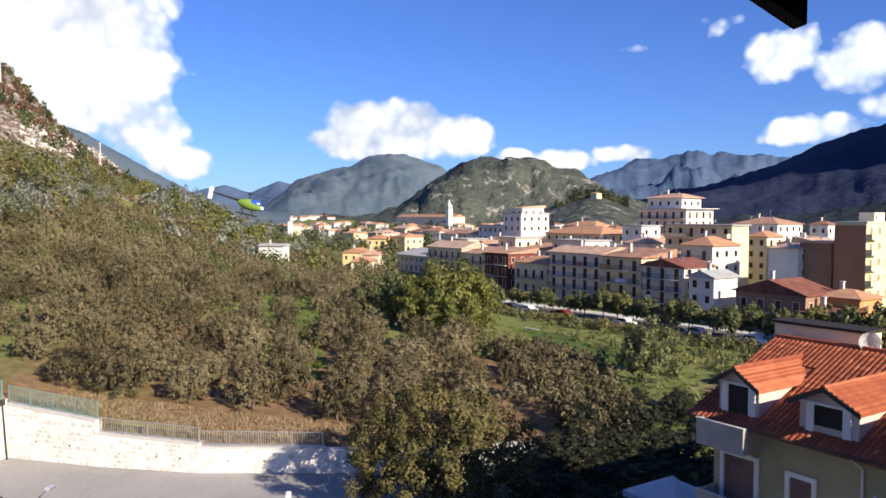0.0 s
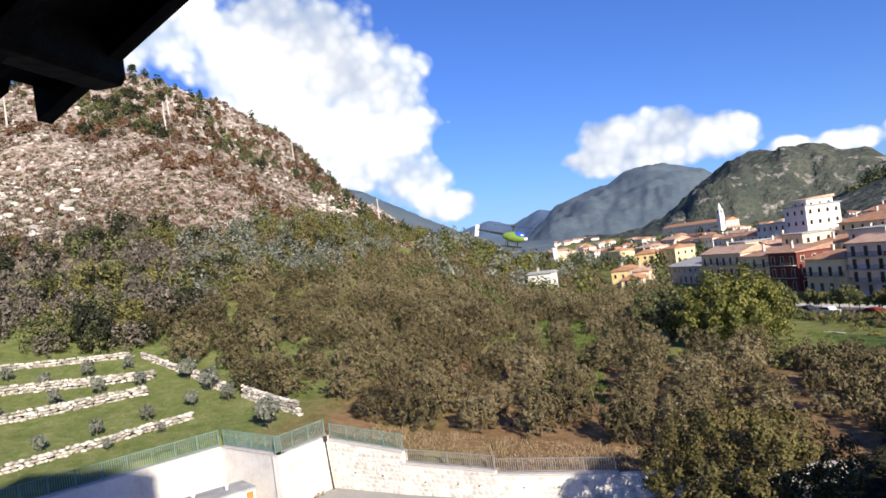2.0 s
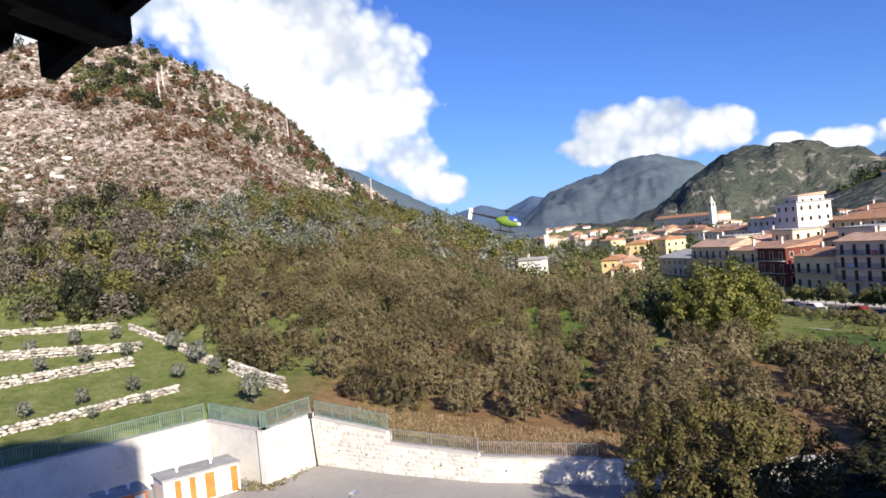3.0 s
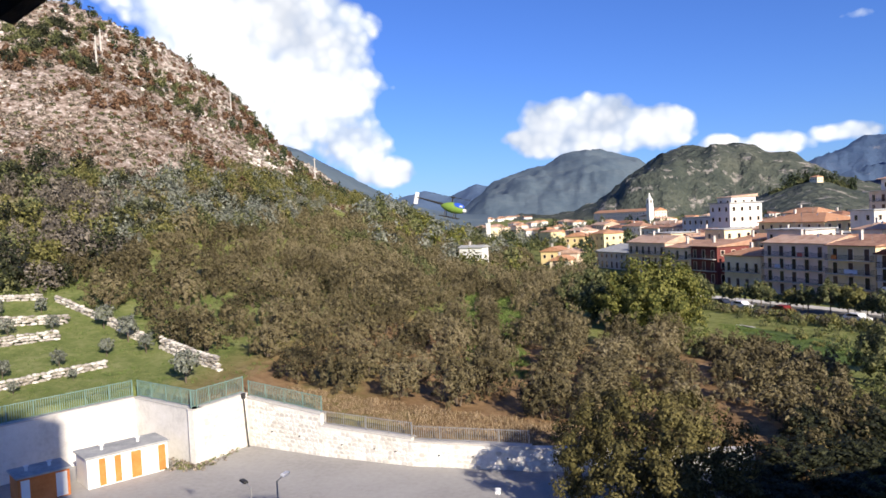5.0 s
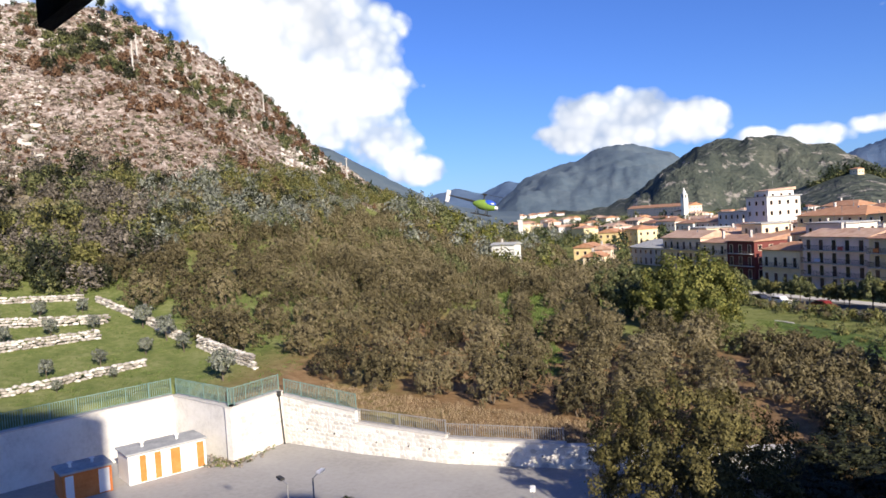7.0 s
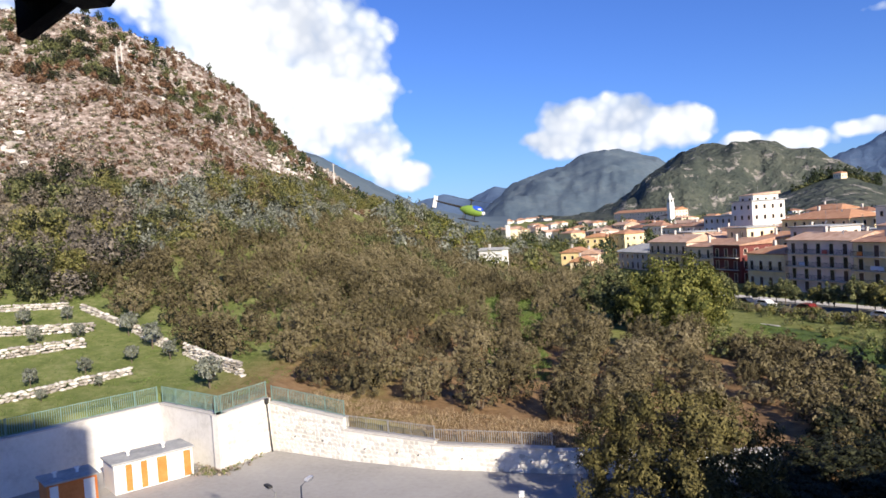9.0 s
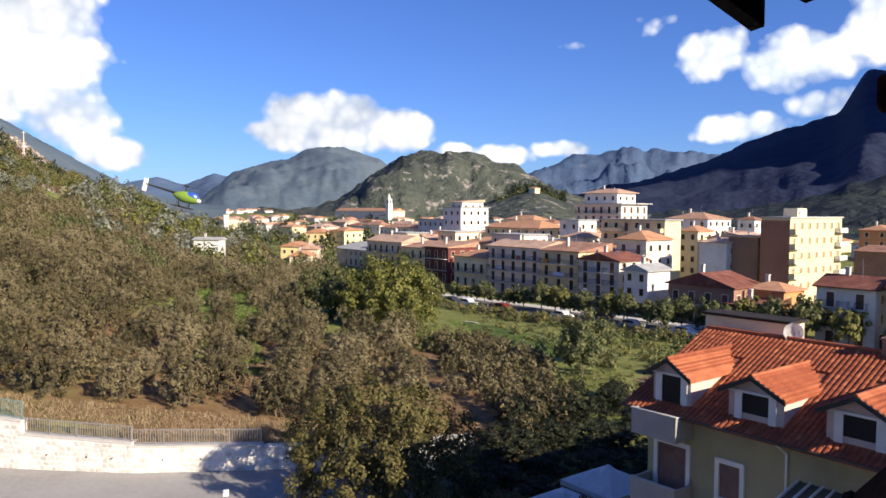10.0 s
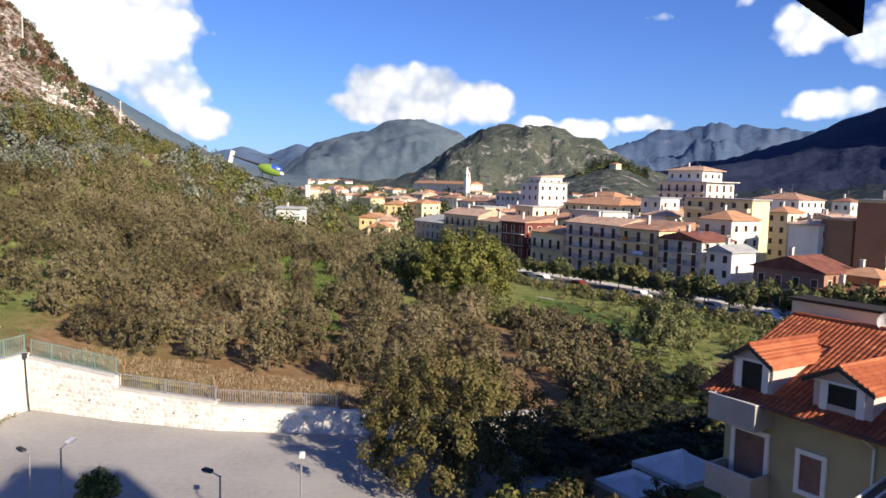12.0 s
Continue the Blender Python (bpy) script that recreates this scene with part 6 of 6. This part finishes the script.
def build_dormer(x, front, w, h, door):
    """A gabled roof dormer with its own tiled roof."""
    z0 = slope_z(front) - 0.05
    gable = 0.6
    back = (h + gable) / PITCH + front
    m = Matrix.Translation((x, 0, 0))
    bm = bmesh.new()
    prism(bm, [(-w / 2, z0 - 0.3), (w / 2, z0 - 0.3), (w / 2, z0 + h), (0, z0 + h + gable), (-w / 2, z0 + h)], front, back, m)
    d = part("dormer", bm, P["cheek"], nb, "pinkish white dormer with a tiled gable roof")
    ow, oh = (0.5, 1.35) if door else (0.58, 0.82)
    # a near-black panel on the solid front in place of a shaded recess
    part("opening", boxes((x - ow, x + ow, front - 0.02, front + 0.03, z0 + h - oh - 0.12, z0 + h - 0.12)), DARKROOM, d, "near-black panel standing for the unlit window opening")
    part("lintel", boxes((x - w / 2 - 0.04, x + w / 2 + 0.04, front - 0.06, front - 0.021, z0 + h - 0.11, z0 + h + 0.0)), WHITEPAINT, d)
    for s in (-1, 1):
        part("pier", boxes((x + s * (ow + 0.16) - 0.16, x + s * (ow + 0.16) + 0.16, front - 0.07, front - 0.001, z0 - 0.2, z0 + h - 0.11)), WHITEPAINT, d)
        bm = bmesh.new()
        over = w / 2 + 0.26
        top, low = z0 + h + gable + 0.1, z0 + h + gable + 0.1 - over * (gable + 0.02) / (w / 2)
        prism(bm, [(0, top - 0.1), (s * over, low - 0.1), (s * over, low), (0, top)], front - 0.42, back + 0.2, m)
        slope = part("roof", bm, TILE, d, "orange tiled dormer roof")
        bm = bmesh.new()
        prism(bm, [(0, top - 0.16), (s * over, low - 0.16), (s * over, low + 0.03), (0, top + 0.03)], front - 0.47, front - 0.421, m)
        part("bargeboard", bm, BLACKMETAL, d, "dark bargeboard")
        n = 7
        run = over / n
        for i in range(n):                    # tile courses run down the slope
            a = (i + 0.5) * run * s
            zt = top - (top - low) * (abs(a) / over)
            t = tube(bmesh.new(), (x + a, front - 0.42, zt + 0.012), (x + a, (zt - EAVE) / PITCH + 0.05, zt + 0.012), run * 0.33, run * 0.33, 6)
            part("tile_course", t, TILE, slope)
    ridge = tube(bmesh.new(), (x, front - 0.44, top + 0.03), (x, back + 0.1, top + 0.03), 0.09, 0.09, 8)
    part("ridge_tiles", ridge, TILE, d)


build_dormer(1.65, 0.3, 1.95, 1.45, True)
build_dormer(5.6, 0.4, 2.4, 1.3, False)
build_dormer(9.65, 0.4, 2.4, 1.3, False)
build_dormer(13.4, 0.45, 2.2, 1.15, False)

# rows of barrel tiles on the front slope
tile_run = math.hypot(RIDGE_Y + 0.5, slope_z(RIDGE_Y) - EAVE)
lean = math.atan(PITCH)
tile_bm = bmesh.new()
prof = [(math.cos(a) * 0.085, math.sin(a) * 0.042) for a in [math.pi * k / 5 for k in range(6)]]
prism(tile_bm, prof, 0.0, 0.44)
for q in tile_bm.verts:
    q.co.x *= 1.0 + 0.12 * (0.44 - q.co.y) / 0.44
    q.co.z += 0.02 * (0.44 - q.co.y) / 0.44
TILE_ME = mesh_of("roof_tile", tile_bm, TILE)
cols = int((LONG + 0.7) / 0.235)
rv, rf = [], []
tv = [q.co.copy() for q in TILE_ME.vertices]
tf = [list(p.vertices) for p in TILE_ME.polygons]
count = 0
tiles_at = []
for c in range(cols):
    for r_ in range(int(tile_run / 0.4)):
        x = -0.4 + c * 0.235
        s = 0.02 + r_ * 0.4
        if any(abs(x - dx) < 1.05 and 0.25 < s * math.cos(lean) - 0.5 and s * math.cos(lean) - 0.5 < 4.0 for dx in (1.65, 5.6, 9.65, 13.4)):
            continue
        tiles_at.append((x, s))
for k, (x, s) in enumerate(tiles_at):
    m = Matrix.Translation((x, -0.5 + s * math.cos(lean), EAVE + s * math.sin(lean))) @ Matrix.Rotation(lean, 4, "X")
    if k % 5 == 0 and x < 11 and count < 290:
        part("tile", TILE_ME, None, nb_roof).matrix_basis = m
        count += 1
    else:
        at = len(rv)
        rv += [(m @ q)[:] for q in tv]
        rf += [[i + at for i in f] for f in tf]
me = bpy.data.meshes.new("tiles")
me.from_pydata(rv, [], rf)
me.materials.append(TILE)
ob = part("tiles", me, None, nb_roof)
ob["kind"] = "stuff"
part("ridge_tiles", tube(bmesh.new(), (-0.5, RIDGE_Y, slope_z(RIDGE_Y) + 0.02), (LONG + 0.4, RIDGE_Y, slope_z(RIDGE_Y) + 0.02), 0.13, 0.13, 8), TILE, nb_roof)
for x, y, h in ((8.3, 6.3, 0.6), (9.2, 6.6, 0.55), (9.75, 6.3, 0.5)):
    bm = boxes((x - 0.22, x + 0.22, y - 0.22, y + 0.22, slope_z(5.6), slope_z(6.4) + h), (x - 0.27, x + 0.27, y - 0.27, y + 0.27, slope_z(6.4) + h, slope_z(6.4) + h + 0.1))
    ch = part("chimney", bm, P["brown"], nb_roof, "brick chimney")
    part("chimney_pot", tube(bmesh.new(), (x, y, slope_z(6.4) + h + 0.1), (x, y, slope_z(6.4) + h + 0.3), 0.09, 0.07, 10), P["brick"], ch)
# hidden rear block added for shade; the roof terrace's parapet wall at the back
part("rear_shade_block", boxes((2.0, LONG - 1, DEPTH, 25.0, 0, 10.8)), P["cream"], nb)
part("terrace_wall", boxes((-1.0, 3.6, 7.0, 8.4, EAVE - 0.2, slope_z(RIDGE_Y) + 0.62)), P["cream"], nb, "cream parapet wall of a roof terrace")
part("terrace_coping", boxes((-1.15, 3.75, 6.85, 8.55, slope_z(RIDGE_Y) + 0.62, slope_z(RIDGE_Y) + 0.76), bevel=0.02), EAVEWOOD, nb, "dark coping")
nb_dish = dish(nb, 4.0, 6.6, slope_z(RIDGE_Y) - 0.25, 0.46)
nb_dish.matrix_basis = Matrix.Translation((4.0, 6.6, slope_z(RIDGE_Y) + 0.3)) @ pose(0, 0, 0, 72, 0, 18)
# glazed porch on the front
PX, PZ = 7.5, 0.6                               # its left end and its lift


def porch_box(x0, x1, y0, y1, z0, z1):
    return PX + x0, PX + x1, y0, y1, PZ + z0, PZ + z1


porch = part("porch", boxes(*[porch_box(*q) for q in ((0, 0.08, -1.5, -1.42, 3.0, 8.4), (2.6, 2.68, -1.5, -1.42, 3.0, 8.4), (0, 2.68, -1.5, -1.42, 8.3, 8.4), (0, 2.68, -1.5, -1.42, 6.3, 6.38), (1.3, 1.36, -1.5, -1.42, 3.0, 8.3),
                                                      (0, 0.08, -1.42, 0.4, 8.3, 8.4), (2.6, 2.68, -1.42, 0.4, 8.3, 8.4), (0, 0.08, -1.42, 0.4, 6.3, 6.38))]), WHITEPAINT, nb, "white metal glazed porch")
part("panel", boxes(porch_box(0.02, 2.66, -1.49, -1.44, 3.0, 6.3)), WHITEPAINT, porch, "white lower panel")
for i in range(7):
    x = PX - 0.05 + i * 0.455
    bm = bmesh.new()
    prism(bm, [(-1.65, PZ + 8.4), (0.4, PZ + 8.85), (0.4, PZ + 8.93), (-1.65, PZ + 8.48)], x, x + 0.07, m=Matrix(((0, 1, 0, 0), (1, 0, 0, 0), (0, 0, 1, 0), (0, 0, 0, 1))))
    part("rafter", bm, WHITEPAINT, porch)
PORCHGLASS = glassy("porch_glass", (0.16, 0.18, 0.15), 0.1)
part("pane", boxes(porch_box(0.1, 1.29, -1.47, -1.455, 6.4, 8.28)), PORCHGLASS, porch)
part("pane", boxes(porch_box(1.37, 2.58, -1.47, -1.455, 6.4, 8.28)), PORCHGLASS, porch)
part("pane", boxes(porch_box(0.03, 0.045, -1.4, 0.38, 6.4, 8.28)), PORCHGLASS, porch)
bm = bmesh.new()
prism(bm, [(-1.6, PZ + 8.4), (0.38, PZ + 8.83), (0.38, PZ + 8.84), (-1.6, PZ + 8.41)], PX + 0.02, PX + 2.66, m=Matrix(((0, 1, 0, 0), (1, 0, 0, 0), (0, 0, 1, 0), (0, 0, 0, 1))))
part("roof_pane", bm, glassy("porch_roof_glass", (0.1, 0.1, 0.08), 0.25), porch)

# ---- the house that the camera looks out of ----
AXIS = pose(0, 0, EYE_Z, 0, 0, 9.0)              # the dormer's axis
own = empty("house", AXIS)
tagged(own, "dark attic dormer with wooden window frame and tiled roof", "house")
FRONT, SLOPE = 1.24, 0.56
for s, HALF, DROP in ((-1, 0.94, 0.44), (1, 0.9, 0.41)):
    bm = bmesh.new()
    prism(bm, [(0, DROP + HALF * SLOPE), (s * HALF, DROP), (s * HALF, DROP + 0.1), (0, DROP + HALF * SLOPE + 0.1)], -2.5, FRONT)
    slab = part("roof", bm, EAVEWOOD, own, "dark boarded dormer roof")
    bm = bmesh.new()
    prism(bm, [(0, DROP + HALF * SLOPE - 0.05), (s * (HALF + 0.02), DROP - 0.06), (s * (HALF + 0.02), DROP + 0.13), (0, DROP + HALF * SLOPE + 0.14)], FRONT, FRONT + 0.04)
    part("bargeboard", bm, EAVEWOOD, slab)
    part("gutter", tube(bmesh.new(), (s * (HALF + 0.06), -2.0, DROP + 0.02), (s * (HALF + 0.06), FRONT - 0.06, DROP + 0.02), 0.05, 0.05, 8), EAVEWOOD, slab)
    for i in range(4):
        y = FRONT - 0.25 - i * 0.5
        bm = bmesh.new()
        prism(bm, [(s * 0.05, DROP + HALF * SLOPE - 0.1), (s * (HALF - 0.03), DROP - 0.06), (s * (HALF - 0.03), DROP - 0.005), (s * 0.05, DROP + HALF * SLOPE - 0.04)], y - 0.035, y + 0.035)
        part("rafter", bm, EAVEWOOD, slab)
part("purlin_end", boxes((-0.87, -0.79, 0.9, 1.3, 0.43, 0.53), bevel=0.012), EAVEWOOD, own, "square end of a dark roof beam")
# the attic room behind the window, with the wall's opening
WY = 0.50
# wall colour carries the unlit room's darkness
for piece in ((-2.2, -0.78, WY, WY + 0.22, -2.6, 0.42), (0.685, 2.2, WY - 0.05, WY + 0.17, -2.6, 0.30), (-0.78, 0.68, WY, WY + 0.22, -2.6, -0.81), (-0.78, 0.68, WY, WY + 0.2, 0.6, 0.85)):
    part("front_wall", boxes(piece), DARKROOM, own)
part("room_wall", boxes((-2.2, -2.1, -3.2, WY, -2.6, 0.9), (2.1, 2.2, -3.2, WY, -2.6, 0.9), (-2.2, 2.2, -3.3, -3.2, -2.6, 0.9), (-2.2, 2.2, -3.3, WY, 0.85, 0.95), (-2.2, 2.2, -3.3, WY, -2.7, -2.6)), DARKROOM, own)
part("window_frame", boxes((0.56, 0.68, WY - 0.0, WY + 0.06, -0.75, 0.6), (0.584, 0.70, WY - 0.05, WY - 0.002, -0.75, 0.6), bevel=0.01), DARKWOOD, own, "dark red-brown wooden window frame")
# same wood as the frame, with the unlit room's shade put into its colour
part("architrave", boxes((0.61, 0.72, WY - 0.1, WY - 0.052, -0.75, 0.6), (0.645, 0.80, WY - 0.15, WY - 0.102, -0.75, 0.6), bevel=0.01), EAVEWOOD, own, "wooden window lining, coloured near black for the room's shade")
part("sill", boxes((-0.8, 0.78, WY - 0.1, WY + 0.3, -0.8, -0.74), bevel=0.01), DARKWOOD, own, "wooden sill")
part("window_frame", boxes((-0.78, -0.72, WY - 0.06, WY + 0.06, -0.75, 0.5), bevel=0.01), DARKWOOD, own, "dark red-brown wooden window frame")
# the tiled roof beside the dormer; its shade is put into the tile colour
bm = bmesh.new()
prism(bm, [(-1.9, -2.91), (3.6, 3.98), (3.6, 4.1), (-1.9, -2.79)], -3.4, 0.0)
SHADETILE = surface("shade_dark_tile", [(0.008, 0.003, 0.002), (0.018, 0.007, 0.004), (0.036, 0.014, 0.008)], 2.0, 1.0, 0.3, 12.0, spec=0.04)
side_roof = part("side_roof", bm, SHADETILE, own, "tiled roof slope whose near-black colour stands for shade")
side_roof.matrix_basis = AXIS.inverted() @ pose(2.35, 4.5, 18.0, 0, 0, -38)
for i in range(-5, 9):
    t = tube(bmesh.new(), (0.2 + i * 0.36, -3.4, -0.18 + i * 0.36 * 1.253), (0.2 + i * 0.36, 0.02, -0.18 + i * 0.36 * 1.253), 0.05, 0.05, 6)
    part("tile_course", t, SHADETILE, side_roof)
# the eave of the next dormer, in the same shade-carrying colour
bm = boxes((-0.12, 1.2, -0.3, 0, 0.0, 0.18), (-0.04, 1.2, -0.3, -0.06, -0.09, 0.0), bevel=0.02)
next_eave = part("next_eave", bm, SHADETILE, own, "eave of the next dormer, coloured near black for shade")
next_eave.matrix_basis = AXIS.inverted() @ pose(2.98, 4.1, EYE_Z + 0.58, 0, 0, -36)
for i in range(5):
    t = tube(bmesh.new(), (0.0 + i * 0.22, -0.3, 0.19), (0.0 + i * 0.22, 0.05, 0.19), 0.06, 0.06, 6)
    part("tile_course", t, SHADETILE, next_eave)
# the body of the building below and behind
part("lower_wall", boxes((-9, 13, -14, -3.4, -20.0, -2.8)), P["cream"], own)
# unseen blocks, added and sized to throw shadows on the yard and its wall
shadow_blocks = part("shadow_blocks", boxes((1.0, 13.8, -34, -18.7, -20.0, 28.5), (13.8, 34, -33.9, -18.8, -20.0, 13.5), (22.5, 25.0, -18.6, -11, -20.0, 16.0), (26.2, 28.6, -18.6, -11, -20.0, 15.4)), P["cream"], own)


face_with_stones()

# ---- the model helicopter in the air ----
def build_helicopter():
    heli = empty("helicopter", pose(-4.74, 17.36, 20.3, 0, 0, 0) @ pose(0, 0, 0, 0, 14, 0))
    tagged(heli, "radio-controlled model helicopter, blue and green, hovering", "helicopter")
    bm = bmesh.new()
    bmesh.ops.create_uvsphere(bm, u_segments=16, v_segments=10, radius=0.5)
    for q in bm.verts:
        taper = 1.0 - 0.35 * max(0.0, -q.co.x * 2) ** 2
        q.co = Vector((0.16 + q.co.x * 0.62, q.co.y * 0.24 * taper, 0.0 + q.co.z * 0.26 * taper - 0.1 * max(0, q.co.x) ** 2))
    part("body", bm, plaster("lime_shell", (0.17, 0.28, 0.05)), heli, "lime green shell")
    bm = bmesh.new()
    bmesh.ops.create_uvsphere(bm, u_segments=14, v_segments=8, radius=0.5)
    for q in bm.verts:
        q.co = Vector((0.27 + q.co.x * 0.36, q.co.y * 0.21, 0.055 + q.co.z * 0.17))
    part("canopy", bm, glassy("blue_canopy", (0.03, 0.09, 0.5), 0.3), heli, "blue canopy")
    part("nose", boxes((0.4, 0.5, -0.05, 0.05, -0.06, 0.02), bevel=0.02), WHITEPAINT, heli, "white nose")
    part("tail_boom", tube(bmesh.new(), (-0.1, 0, 0.04), (-0.78, 0, 0.08), 0.03, 0.015), BLACKMETAL, heli)
    part("tail_fin", boxes((-0.84, -0.74, -0.01, 0.01, -0.09, 0.2), bevel=0.004), WHITEPAINT, heli, "white tail fin")
    part("mast", tube(bmesh.new(), (0.12, 0, 0.1), (0.12, 0, 0.27), 0.015), BLACKMETAL, heli)
    part("rotor_hub", boxes((0.07, 0.17, -0.03, 0.03, 0.23, 0.27), bevel=0.008), BLACKMETAL, heli)
    for s in (-1, 1):
        part("rotor_blade", boxes((0.12, 0.12 + s * 0.5, -0.02, 0.02, 0.25, 0.258) if s > 0 else (0.12 - 0.5, 0.12, -0.02, 0.02, 0.25, 0.258)), BLACKMETAL, heli)
        part("skid", tube(bmesh.new(), (-0.12, s * 0.11, -0.24), (0.36, s * 0.11, -0.24), 0.012), BLACKMETAL, heli)
        for x in (0.0, 0.24):
            part("strut", tube(bmesh.new(), (x, s * 0.11, -0.24), (x, s * 0.06, -0.08), 0.01), BLACKMETAL, heli)


build_helicopter()
